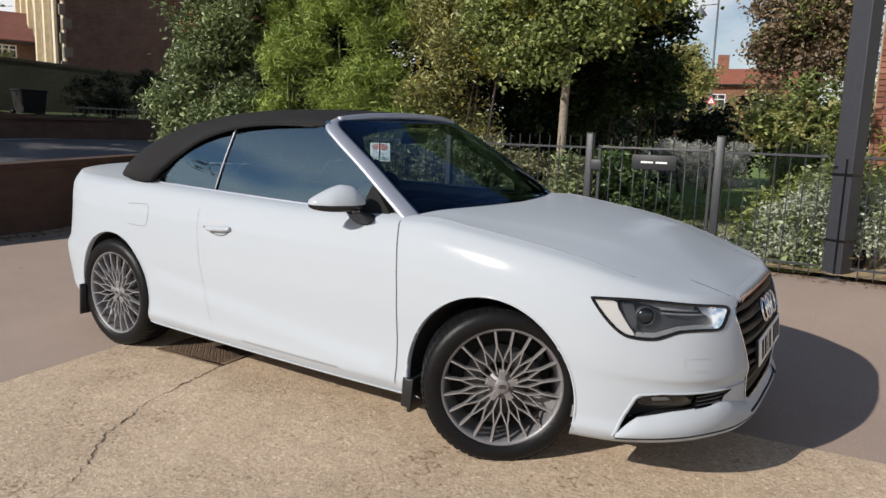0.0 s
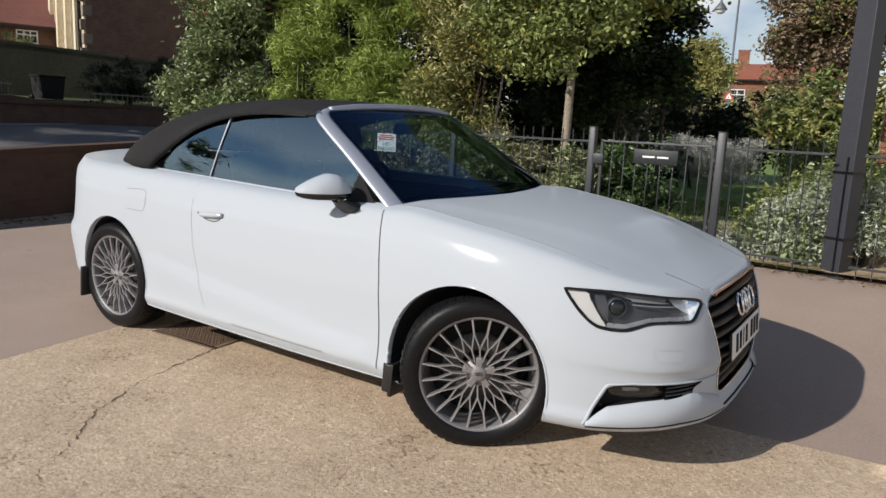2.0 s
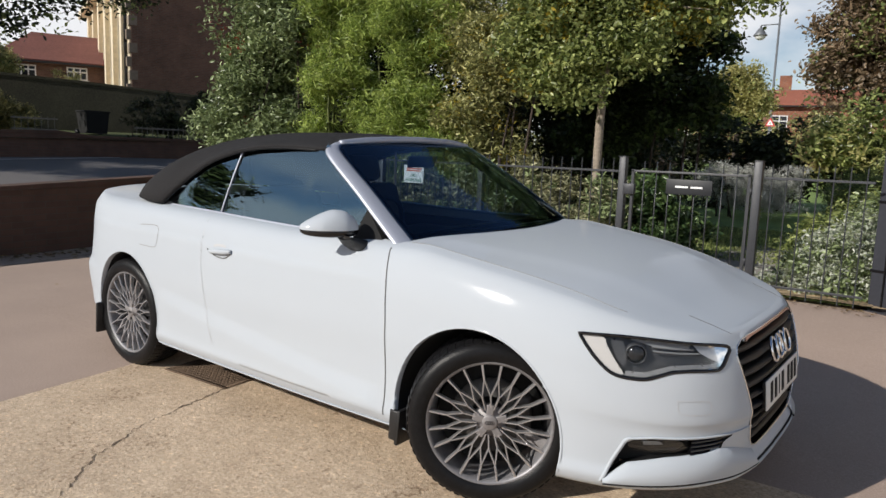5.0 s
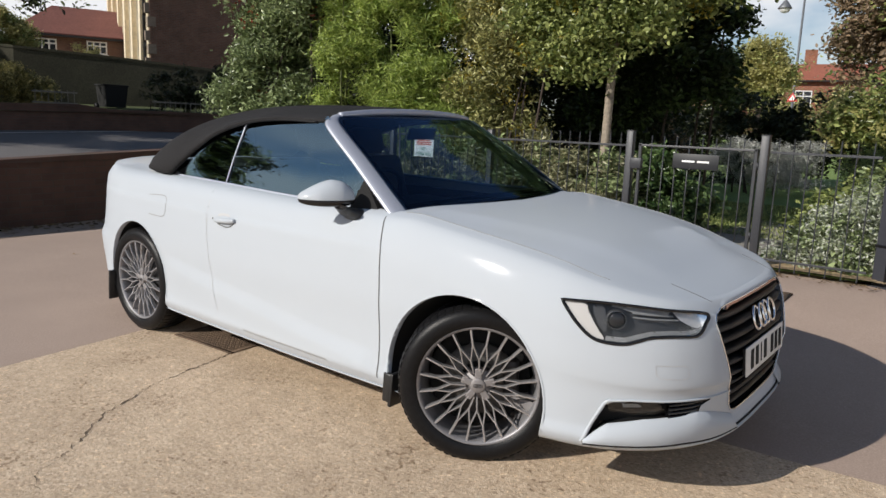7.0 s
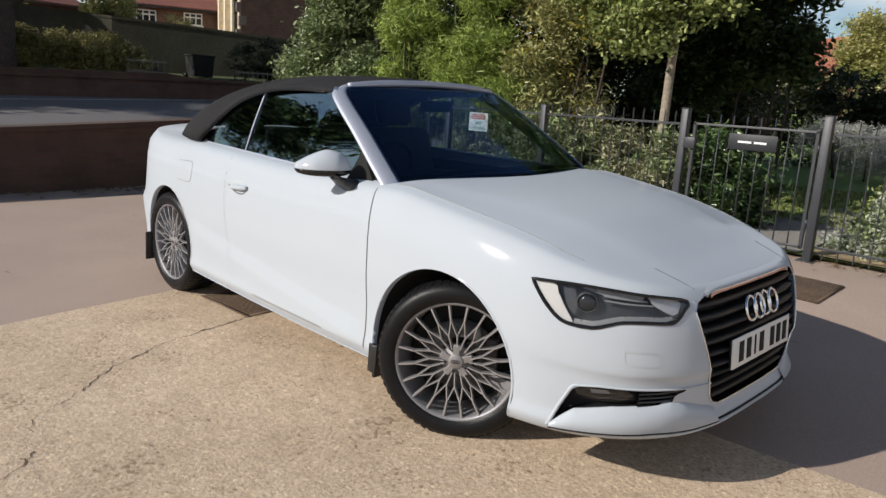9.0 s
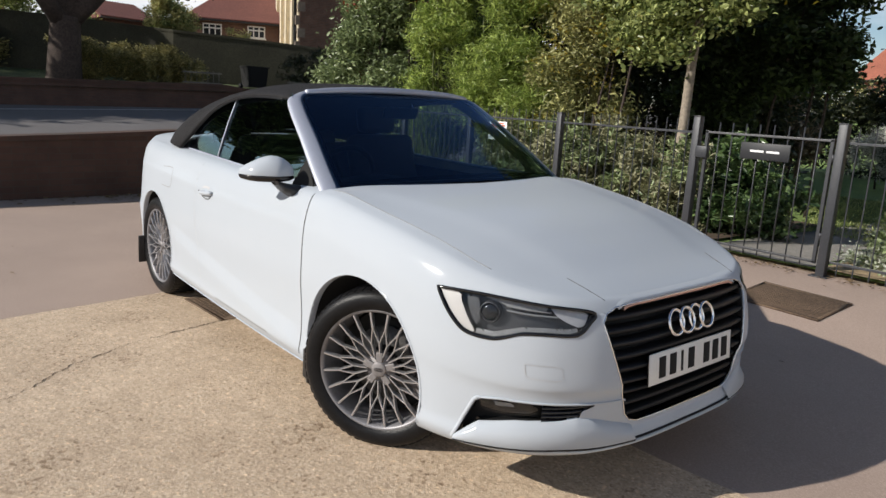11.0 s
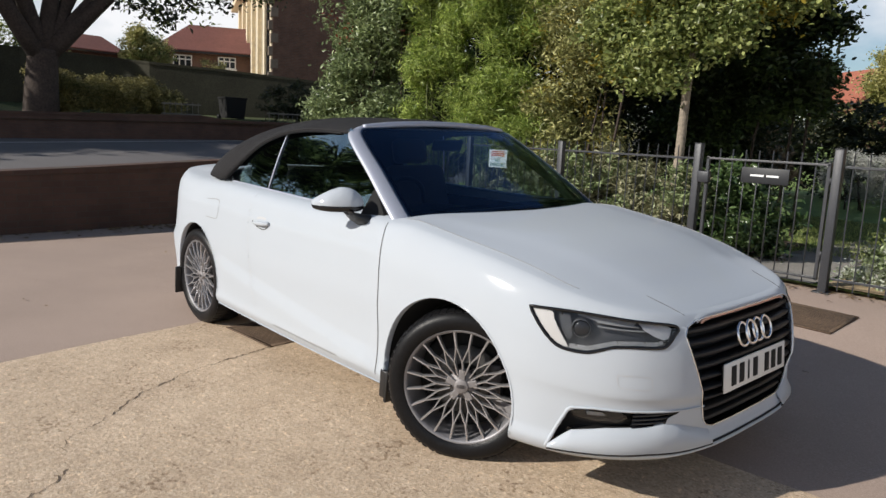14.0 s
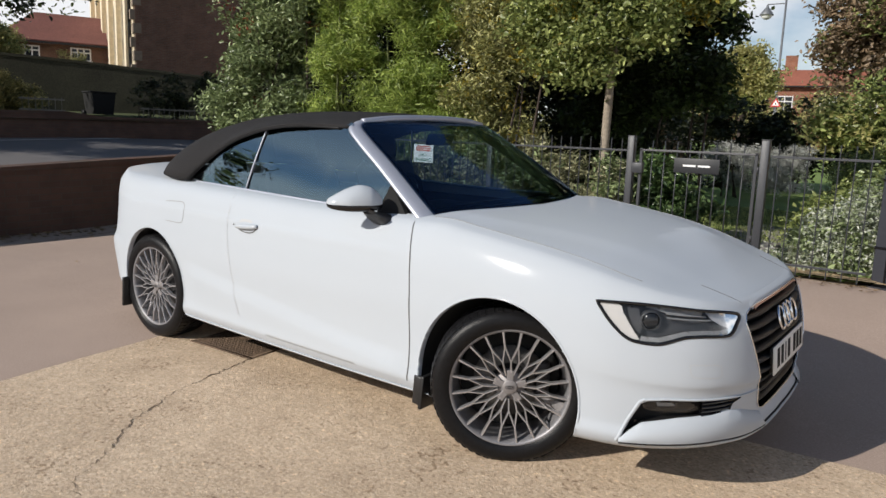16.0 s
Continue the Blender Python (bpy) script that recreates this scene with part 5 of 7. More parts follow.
def build_cover(name, x0, x1, y0, y1, turn, label):
    """An iron cover in its frame, with a raised pattern."""
    cx, cy = (x0 + x1) / 2, (y0 + y1) / 2
    z = float(ground_height(cx, cy)) + 0.008
    th = thing(name, label, "manhole cover", at=(0, 0, 0))
    rise = math.atan(float(ground_height(cx, cy + 0.1) - ground_height(cx, cy - 0.1)) / 0.2)
    m = Matrix.Translation((cx, cy, z - 0.002)) @ Matrix.Rotation(rise, 4, "X") @ Matrix.Rotation(radians(turn), 4, "Z")
    bm = bmesh.new()
    add_box(bm, (x1 - x0, y1 - y0, 0.012), m, 0.002)
    part("plate", bm, RUST, th)
    bm = bmesh.new()
    nx, ny = int((x1 - x0) / 0.026), int((y1 - y0) / 0.026)
    for i in range(nx):
        for j in range(ny):
            add_box(bm, (0.019, 0.006, 0.002), m @ Matrix.Translation((-(x1 - x0) / 2 + 0.026 * (i + 0.5), -(y1 - y0) / 2 + 0.026 * (j + 0.5), 0.0066)) @ Matrix.Rotation(radians(45 if (i + j) % 2 else -45), 4, "Z"))
    tagged(part("tread_pattern", bm, RUST, th), kind="stuff")
    bm = bmesh.new()
    for s in (-1, 1):
        add_box(bm, (x1 - x0 + 0.05, 0.022, 0.013), m @ Matrix.Translation((0, s * ((y1 - y0) / 2 + 0.013), 0)))
        add_box(bm, (0.022, y1 - y0, 0.013), m @ Matrix.Translation((s * ((x1 - x0) / 2 + 0.013), 0, 0)))
    part("frame", bm, RUST, th)


build_cover("manhole_cover", -2.31, -1.82, -0.68, -0.34, 3, "rusty iron inspection cover set in the concrete")
build_cover("manhole_cover", -0.27, 0.31, 2.42, 2.83, -3, "rusty iron inspection cover near the gate")


def build_wall(name, line, height, thick, mat, cap, label, base=-0.05, cap_mat=None):
    """A wall along a line, with a coping."""
    p = np.asarray(line, float)
    seg = np.concatenate([[0], np.cumsum(np.linalg.norm(np.diff(p, axis=0), axis=1))])
    n = max(int(seg[-1] / 0.8), 2)
    t = np.linspace(0, seg[-1], n + 1)
    p = np.stack([np.interp(t, seg, p[:, k]) for k in (0, 1)], -1)
    h = np.interp(t, seg, height) if hasattr(height, "__len__") else np.full(n + 1, height)
    d = np.gradient(p, axis=0)
    d /= np.linalg.norm(d, axis=1, keepdims=True)
    nrm = np.stack([-d[:, 1], d[:, 0]], -1)
    g = ground_height(p[:, 0], p[:, 1])

    def box(w, z0, z1):
        l, r = p - nrm * w / 2, p + nrm * w / 2
        rows = [np.concatenate([q, z[:, None]], 1) for q, z in ((l, z0), (l, z1), (r, z1), (r, z0), (l, z0))]
        f = grid_faces(5, n + 1)
        ends = [(0, n + 1, 2 * (n + 1), 3 * (n + 1)), (n, 3 * (n + 1) + n, 2 * (n + 1) + n, n + 1 + n)]
        return np.concatenate(rows), f + ends
    v, f = box(thick, g + base, g + h)
    w = tagged(link(name, v, f, mat, flat=True), label, "wall", kind="structure")
    if cap:
        v, f = box(thick + 0.05, g + h, g + h + cap)
        link("coping", v, f, cap_mat or mat, w, flat=True)
    return w


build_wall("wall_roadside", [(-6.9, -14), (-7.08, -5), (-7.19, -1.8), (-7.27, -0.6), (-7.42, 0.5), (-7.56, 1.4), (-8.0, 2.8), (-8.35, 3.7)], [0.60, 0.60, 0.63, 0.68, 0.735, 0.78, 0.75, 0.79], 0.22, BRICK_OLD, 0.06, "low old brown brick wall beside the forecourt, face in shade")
build_wall("wall_far", [(-20.2, -30), (-19.7, -6), (-19.25, 0.3), (-18.52, 6.4), (-18.4, 6.8), (-17.5, 9.0), (-15.2, 14), (-10, 26)], [0.55, 0.55, 0.62, 0.62, 0.51, 0.50, 0.50, 0.50], 0.3, BRICK_OLD, 0.07, "low brick retaining wall across the road")
# tree shade is put into this wall's dark base colour, over its moss
GARDEN_WALL = material("mossy_wall_shade_tone", (0.058, 0.055, 0.036), 0.95, 0, 0.35, 25, 1.2, 0.3)
build_wall("wall_garden", [(-33, -8), (-26.5, 3.5), (-23.0, 6.3), (-22.0, 8.2), (-20.2, 11.5), (-18.0, 15.5), (-15, 22)], [2.7, 2.28, 2.1, 2.0, 1.75, 1.65, 1.6], 0.35, GARDEN_WALL, 0.08, "tall mossy garden wall behind the verge, darkened for tree shade")
# grass behind the retaining wall
bank = [(-20.1, -30), (-19.5, -6), (-19.05, 0.3), (-18.3, 6.3), (-17.3, 9.0), (-15, 14), (-30, 18), (-45, 5), (-45, -30)]
polygon_sheet("verge", bank, 0.50, GRASS_SHADE, "shaded mown grass verge above the retaining wall", 0.6)
garden = [(-8.2, 4.0), (-3.02, 3.6), (-1.325, 3.48), (0.66, 3.48), (0.9, 3.56), (0.9, 7.6), (4, 7.6), (6, 40), (-16, 40), (-14, 16)]
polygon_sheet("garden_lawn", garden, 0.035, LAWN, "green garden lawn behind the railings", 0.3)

polygon_sheet("planting_bed", [(0.80, 3.46), (5.8, 3.46), (5.8, 4.75), (0.84, 4.75)], lambda y: 0.05 + 0.12 * step((y - 3.5) / 1.2), BARK, "pale bark-chip planting bed sloping up behind the railings", 0.12)
polygon_sheet("terrace", [(0.84, 4.75), (5.8, 4.75), (5.8, 7.85), (0.84, 7.85)], lambda y: 0.18 + 0.10 * step((y - 4.7) / 0.9), PAVING, "pale paved terrace beside the brick house", 0.15)
polygon_sheet("soil_bed", [(-8.2, 4.0), (-3.02, 3.60), (-1.25, 3.52), (-1.2, 6.0), (-8, 6.6)], 0.06, SOIL, "leaf-strewn soil bed under the shrubs", 0.2)
polygon_sheet("leaf_litter_strip", [(-0.15, 3.46), (0.80, 3.46), (0.80, 4.05), (-0.15, 3.95)], 0.056, BARK, "dry leaf litter along the foot of the railings", 0.1)
polygon_sheet("garden_path", [(-1.15, 3.47), (-0.22, 3.47), (-0.30, 7.1), (-1.05, 7.3)], 0.05, KERB, "pale garden path beyond the gate", 0.15)


# ---- railings, gate and steel column ----
FY = 3.42


def build_rail_panel(x0, x1, y0, y1, label):
    """A railing panel: two flat rails and round bars that stand above the top one."""
    th = thing("railing", label, "fence", "railing panels along the garden", at=((x0 + x1) / 2, (y0 + y1) / 2, 0))
    inv = Matrix.Translation((-(x0 + x1) / 2, -(y0 + y1) / 2, 0))
    L = math.hypot(x1 - x0, y1 - y0)
    way = Matrix.Translation(((x0 + x1) / 2, (y0 + y1) / 2, 0)) @ Matrix.Rotation(math.atan2(y1 - y0, x1 - x0), 4, "Z")
    for z in (0.33, 1.235):
        bm = bmesh.new()
        add_box(bm, (L, 0.010, 0.020), inv @ way @ Matrix.Translation((0, 0, z)), 0.002)
        part("rail", bm, FENCE_PAINT, th, "", True)
    n = int(L / 0.112)
    bm = bmesh.new()
    add_tube(bm, [(0, 0, 0.24), (0, 0, 1.33)], 0.0052, 6)
    add_tube(bm, [(0, 0, 1.33), (0, 0, 1.355)], [0.0052, 0.002], 6)
    me = bpy.data.meshes.new("bar")
    bm.to_mesh(me)
    bm.free()
    me.materials.append(FENCE_PAINT)
    for k in range(n):
        q = new("bar", me)
        q.parent = th
        q.matrix_local = inv @ way @ Matrix.Translation((-L / 2 + L * (k + 0.5) / n, 0, 0))
    return th


def build_post(x, y, top, w, label):
    th = thing("fence_post", label, "fence post", "posts of the railings", at=(x, y, 0.16))
    bm = bmesh.new()
    add_box(bm, (w, w, top - 0.16), Matrix.Translation((0, 0, (top - 0.16) / 2)), 0.004)
    part("shaft", bm, FENCE_PAINT, th)
    bm = bmesh.new()
    add_box(bm, (w + 0.006, w + 0.006, 0.008), Matrix.Translation((0, 0, top - 0.16 + 0.004)), 0.002)
    part("cap", bm, FENCE_PAINT, th)
    bm = bmesh.new()
    add_box(bm, (w + 0.07, w + 0.07, 0.012), Matrix.Translation((0, 0, 0.05)), 0.003)
    part("base_plate", bm, FENCE_PAINT, th)


# the line of the railings bends a little at the gate
POSTS = [(-7.75, 3.92), (-6.17, 3.79), (-4.60, 3.66), (-3.02, 3.54), (-1.325, FY), (-0.12, FY)]
for x, y in POSTS:
    build_post(x, y, 1.37 if x > -2 else 1.33, 0.066, "dark grey square steel fence post")
for (xa, ya), (xb, yb) in zip(POSTS, POSTS[1:-1]):
    build_rail_panel(xa + 0.045, xb - 0.045, ya, yb, "dark metal railing with thin upright bars")
build_rail_panel(-0.07, 0.735, FY, FY, "dark metal railing beside the gate")
build_rail_panel(0.975, 3.7, FY, FY, "dark metal railing beside the steel column")


def build_gate():
    th = thing("garden_gate", "closed dark metal bar gate with a name plate", "gate", at=(-1.235, FY, 0.215))
    x0, x1 = 0.0, 1.06
    for z in (0.10, 1.03):
        bm = bmesh.new()
        add_box(bm, (x1 - x0, 0.03, 0.018), Matrix.Translation(((x0 + x1) / 2, 0, z)), 0.003)
        part("gate_rail", bm, FENCE_LIGHT if z > 1 else FENCE_PAINT, th, "", True)
    for x in (x0 + 0.012, x1 - 0.012):
        bm = bmesh.new()
        add_box(bm, (0.028, 0.03, 0.96), Matrix.Translation((x, 0, 0.565)), 0.003)
        part("gate_stile", bm, FENCE_PAINT, th, "", True)
    for k in range(8):
        bm = bmesh.new()
        x = x0 + (x1 - x0) * (k + 1) / 9
        add_tube(bm, [(x, 0, 0.05), (x, 0, 1.12)], 0.0055, 6)
        part("gate_bar", bm, FENCE_PAINT, th)
    for z in (0.3, 0.9):
        bm = bmesh.new()
        add_tube(bm, [(x1 + 0.005, 0, z - 0.03), (x1 + 0.005, 0, z + 0.03)], 0.014, 8)
        part("hinge", bm, FENCE_PAINT, th)
    bm = bmesh.new()
    add_box(bm, (0.11, 0.05, 0.10), Matrix.Translation((-0.01, -0.02, 0.86)), 0.006)
    part("latch_box", bm, FENCE_PAINT, th, "dark metal latch box")
    bm = bmesh.new()
    add_box(bm, (0.41, 0.008, 0.135), Matrix.Translation((0.545, -0.026, 0.905)), 0.002)
    plate = part("name_plate", bm, SIGN_DARK, th, "dark name plate with white bars")
    for x, w in ((0.482, 0.115), (0.615, 0.105)):
        bm = bmesh.new()
        add_box(bm, (w, 0.003, 0.017), Matrix.Translation((x, -0.031, 0.905)))
        part("lettering_bar", bm, SIGN_WHITE, plate, "", True)


build_gate()


def build_column():
    """A tall square steel column set cornerwise, with a slim dark bar strapped to its edge."""
    th = thing("steel_column", "tall blue-grey painted square steel column beside the railings", "column", at=(0.868, 3.611, 0.16))
    th.matrix_basis = Matrix.Translation((0.868, 3.611, 0.16)) @ Matrix.Rotation(radians(-27), 4, "Z")
    bm = bmesh.new()
    add_box(bm, (0.165, 0.165, 4.2), Matrix.Translation((0, 0, 2.1)), 0.006)
    part("shaft", bm, POST_PAINT, th, "", True)
    bm = bmesh.new()
    add_box(bm, (0.012, 0.012, 0.98), Matrix.Translation((0.033, -0.091, 0.57)), 0.002)
    part("slim_bar", bm, GLOSS_BLACK, th, "thin black locking bar", True)
    for z in (0.38, 0.93):
        bm = bmesh.new()
        add_box(bm, (0.180, 0.180, 0.022), Matrix.Translation((0, 0, z)), 0.003)
        part("strap", bm, GLOSS_BLACK, th, "", True)
    bm = bmesh.new()
    add_box(bm, (0.23, 0.23, 0.02), Matrix.Translation((0, 0, 0.052)), 0.003)
    part("base_plate", bm, POST_PAINT, th, "", True)


build_column()


def build_parking_sign():
    """A white notice on the railings: red bars above, green words below."""
    th = thing("parking_sign", "white notice on the railings with red bars and green words", "sign", at=(-4.02, 3.575, 1.085))
    bm = bmesh.new()
    add_box(bm, (0.30, 0.006, 0.215), Matrix.Translation((0, 0, 0)), 0.002)
    part("plate", bm, SIGN_WHITE, th)
    for k, (z, w) in enumerate(((0.085, 0.20), (0.062, 0.24), (0.038, 0.22))):
        bm = bmesh.new()
        add_box(bm, (w, 0.003, 0.016), Matrix.Translation((0, -0.004, z)))
        part("notice_bar", bm, material("notice_red", (0.55, 0.12, 0.06), 0.6, 0, 0.0), th, "", True)
    green = material("notice_green", (0.02, 0.16, 0.07), 0.6, 0, 0.0)
    for word, z in (("NO", -0.036), ("PARKING", -0.092)):
        cu = bpy.data.curves.new("lettering", "FONT")
        cu.body, cu.size, cu.align_x, cu.extrude = word, 0.058, "CENTER", 0.001
        cu.materials.append(green)
        tx = new("lettering", cu)
        tx.parent = th
        tx.matrix_local = Matrix.Translation((0, -0.0045, z)) @ Matrix.Rotation(math.pi / 2, 4, "X")


build_parking_sign()

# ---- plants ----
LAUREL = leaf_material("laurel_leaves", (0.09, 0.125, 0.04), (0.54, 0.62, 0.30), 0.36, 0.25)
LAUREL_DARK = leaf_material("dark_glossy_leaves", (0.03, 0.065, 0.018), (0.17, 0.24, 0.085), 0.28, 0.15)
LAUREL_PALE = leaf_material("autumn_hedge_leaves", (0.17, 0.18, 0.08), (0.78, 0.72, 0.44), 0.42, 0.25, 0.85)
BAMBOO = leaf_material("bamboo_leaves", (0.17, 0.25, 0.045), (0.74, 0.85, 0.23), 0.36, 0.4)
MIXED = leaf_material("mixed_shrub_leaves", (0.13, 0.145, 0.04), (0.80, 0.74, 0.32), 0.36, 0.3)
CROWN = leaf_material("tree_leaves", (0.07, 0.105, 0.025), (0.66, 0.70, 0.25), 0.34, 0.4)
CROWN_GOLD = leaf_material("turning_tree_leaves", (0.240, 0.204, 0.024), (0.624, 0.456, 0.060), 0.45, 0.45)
# deep shade is put into this near-black leaf colour
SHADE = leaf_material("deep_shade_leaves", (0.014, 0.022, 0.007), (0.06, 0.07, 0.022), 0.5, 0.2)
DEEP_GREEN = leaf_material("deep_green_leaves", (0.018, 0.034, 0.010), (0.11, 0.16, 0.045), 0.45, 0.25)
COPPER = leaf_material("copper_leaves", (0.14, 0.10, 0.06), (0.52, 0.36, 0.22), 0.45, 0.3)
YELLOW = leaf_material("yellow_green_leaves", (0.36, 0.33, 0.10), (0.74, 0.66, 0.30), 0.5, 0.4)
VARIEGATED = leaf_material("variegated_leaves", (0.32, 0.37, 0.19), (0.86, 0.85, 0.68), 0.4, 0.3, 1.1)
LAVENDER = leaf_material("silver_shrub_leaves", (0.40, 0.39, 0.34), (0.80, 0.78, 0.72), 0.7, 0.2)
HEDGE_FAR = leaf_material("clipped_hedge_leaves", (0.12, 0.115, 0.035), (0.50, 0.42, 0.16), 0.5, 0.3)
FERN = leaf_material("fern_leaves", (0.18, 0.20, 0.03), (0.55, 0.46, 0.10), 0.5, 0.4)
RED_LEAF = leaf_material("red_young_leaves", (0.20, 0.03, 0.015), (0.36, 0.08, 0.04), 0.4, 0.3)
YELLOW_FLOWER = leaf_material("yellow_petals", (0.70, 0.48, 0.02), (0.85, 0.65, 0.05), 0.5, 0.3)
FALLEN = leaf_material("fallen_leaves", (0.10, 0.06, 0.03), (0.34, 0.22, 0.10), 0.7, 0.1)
WOOD_PALE = material("pale_smooth_bark", (0.31, 0.26, 0.20), 0.85, 0, 0.3, 30, 5, 0.5)
WOOD_DARK = material("dark_rough_bark", (0.065, 0.047, 0.038), 0.95, 0, 0.4, 18, 3, 1.0)
CANE = material("green_cane", (0.13, 0.15, 0.04), 0.6, 0, 0.3, 20, 4)


def leaf_mesh(name, pos, size, shape, mat, parent=None, seed=0, droop=0.0, spread=0.35, sun_bias=0.35):
    """Many folded leaves, four corners each. shape: width over length; droop: how much they hang."""
    rnd = np.random.RandomState(seed)
    n = len(pos)
    d = rnd.normal(0, 1, (n, 3))
    d[:, 2] = d[:, 2] * 0.6 - droop
    d /= np.linalg.norm(d, axis=1, keepdims=True)
    up = rnd.normal(0, 1, (n, 3)) * 0.8 + np.array([0, 0, 0.6 + sun_bias])
    s = np.cross(d, up)
    s /= np.linalg.norm(s, axis=1, keepdims=True) + 1e-9
    u = np.cross(s, d)
    ln = size * rnd.uniform(1 - spread, 1 + spread, (n, 1))
    w = ln * shape * rnd.uniform(0.8, 1.2, (n, 1)) / 2
    base = pos - d * ln / 2
    tip = pos + d * ln / 2 - u * ln * 0.10
    rows = [base]
    for share, wide in ((-0.22, 0.82), (0.16, 0.86)):
        mid = pos + d * ln * share - u * ln * 0.02
        rows += [mid - s * w * wide + u * w * 0.3, mid + s * w * wide + u * w * 0.3]
    v = np.stack([rows[0], rows[1], rows[3], tip, rows[4], rows[2]], 1).reshape(-1, 3).astype(np.float32)
    k = np.arange(n)[:, None] * 6
    f = np.concatenate([k + np.array([0, 2, 1]), k + np.array([0, 3, 2]), k + np.array([0, 4, 3]), k + np.array([0, 5, 4])], 1).reshape(-1).astype(np.int32)
    me = bpy.data.meshes.new(name)
    me.vertices.add(len(v))
    me.vertices.foreach_set("co", v.ravel())
    me.loops.add(len(f))
    me.loops.foreach_set("vertex_index", f)
    me.polygons.add(len(f) // 3)
    me.polygons.foreach_set("loop_start", np.arange(0, len(f), 3, dtype=np.int32))
    me.update(calc_edges=True)
    me.validate()
    me.materials.append(mat)
    ob = new(name, me)
    if parent:
        ob.parent = parent
    return ob


def sprays(blobs, clusters, per, radius, seed, hollow=0.45, flat=0.8, lump=0.31):
    """Leaf places: egg shapes (x, y, z, rx, ry, rz) carry smaller lumps on their skins; the leaves sit in sprays on the lumps."""
    rnd = np.random.RandomState(seed)
    b = np.array(blobs, float)
    area = (b[:, 3] * b[:, 4] * b[:, 5]) ** 0.67
    n_sub = np.maximum((area / area.sum() * len(b) * 12).astype(int), 5)
    k = np.repeat(np.arange(len(b)), n_sub)
    d = rnd.normal(0, 1, (len(k), 3))
    d /= np.linalg.norm(d, axis=1, keepdims=True)
    sub_c = b[k, :3] + d * rnd.uniform(hollow, 0.98, (len(k), 1)) * b[k, 3:]
    sub_r = b[k, 3:].mean(1, keepdims=True) * rnd.uniform(lump * 0.6, lump * 1.35, (len(k), 1))
    w = sub_r[:, 0] ** 2
    pick = rnd.choice(len(k), clusters, p=w / w.sum())
    d = rnd.normal(0, 1, (clusters, 3)) + np.array([0, 0, 0.35])
    d /= np.linalg.norm(d, axis=1, keepdims=True)
    r = 0.45 + 0.6 * rnd.uniform(0, 1, (clusters, 1)) ** 0.5
    c = sub_c[pick] + d * r * sub_r[pick] * np.array([1.15, 1.0, 0.85])
    # a thin filling within
    loose = rnd.uniform(0, 1, clusters) < 0.10
    e = rnd.normal(0, 1, (clusters, 3))
    e /= np.linalg.norm(e, axis=1, keepdims=True)
    j = rnd.choice(len(b), clusters, p=area / area.sum())
    c[loose] = (b[j, :3] + e * rnd.uniform(0.2, 1.15, (clusters, 1)) * b[j, 3:])[loose]
    return np.repeat(c, per, 0) + rnd.normal(0, 1, (clusters * per, 3)) * np.array([radius, radius, radius * flat]) * 0.8


def keep_above(p, lift=0.02):
    g = ground_height(p[:, 0], p[:, 1])
    return p[p[:, 2] > g + lift]


def shrub(name, label, category, blobs, clusters, per, radius, size, shape, mat, seed, stems=5, droop=0.0, hollow=0.45, stem_mat=None, front=None, extra=()):
    """A bush: stems that fork up into the body, and a body of leaves."""
    b = np.array(blobs, float)
    cx, cy = b[:, 0].mean(), b[:, 1].mean()
    z0 = float(ground_height(cx, cy)) + 0.03
    th = thing(name, label, category, at=(cx, cy, z0))
    rnd = random.Random(seed)
    off = np.array([cx, cy, z0])
    for k in range(stems):
        t = b[rnd.randrange(len(b))]
        foot = Vector((t[0] + rnd.uniform(-0.5, 0.5) * t[3], t[1] + rnd.uniform(-0.4, 0.4) * t[4], 0))
        foot.z = float(ground_height(foot.x, foot.y)) + 0.02
        head = Vector((t[0] + rnd.uniform(-0.5, 0.5) * t[3], t[1] + rnd.uniform(-0.5, 0.5) * t[4], t[2] + rnd.uniform(0, 0.6) * t[5]))
        mid = (foot + head) / 2 + Vector((rnd.uniform(-0.1, 0.1), rnd.uniform(-0.1, 0.1), 0))
        bm = bmesh.new()
        add_tube(bm, [foot - Vector(off), mid - Vector(off), head - Vector(off)], [0.022, 0.016, 0.006], 6)
        part("stem", bm, stem_mat or WOOD_DARK, th)
    lump = 0.6 if "hedge" in name and "low" not in name else 0.31
    p = keep_above(sprays(blobs, clusters, per, radius, seed, hollow, lump=lump))
    if front is not None:
        p = p[p[:, 1] > front]
    leaf_mesh("foliage", p - off, size, shape, mat, th, seed + 1, droop)
    for k, (m2, share, sz) in enumerate(extra):
        q = keep_above(sprays(blobs, int(clusters * share), per, radius, seed + 11 + k, 0.75))
        if front is not None:
            q = q[q[:, 1] > front]
        leaf_mesh("foliage", q - off, sz, shape, m2, th, seed + 21 + k, droop)
    return th


F = 3.62
# tall evergreen at the end of the railings
shrub("laurel_bush", "tall glossy dark green laurel bush with red young leaves", "bush",
      [(-8.39, 4.37, 1.22, 0.75, 0.6, 1), (-7.86, 4.46, 2.38, 0.85, 0.6, 0.9), (-8.26, 4.43, 3.44, 0.75, 0.6, 0.9), (-7.47, 4.39, 1.11, 0.6, 0.55, 0.9), (-7.44, 4.45, 3.22, 0.6, 0.6, 0.8), (-7.94, 4.42, 3.96, 0.8, 0.7, 0.6)],
      2100, 28, 0.12, 0.082, 0.40, LAUREL, 1, 7, 0.15, 0.5, front=None, extra=((RED_LEAF, 0.007, 0.07),))
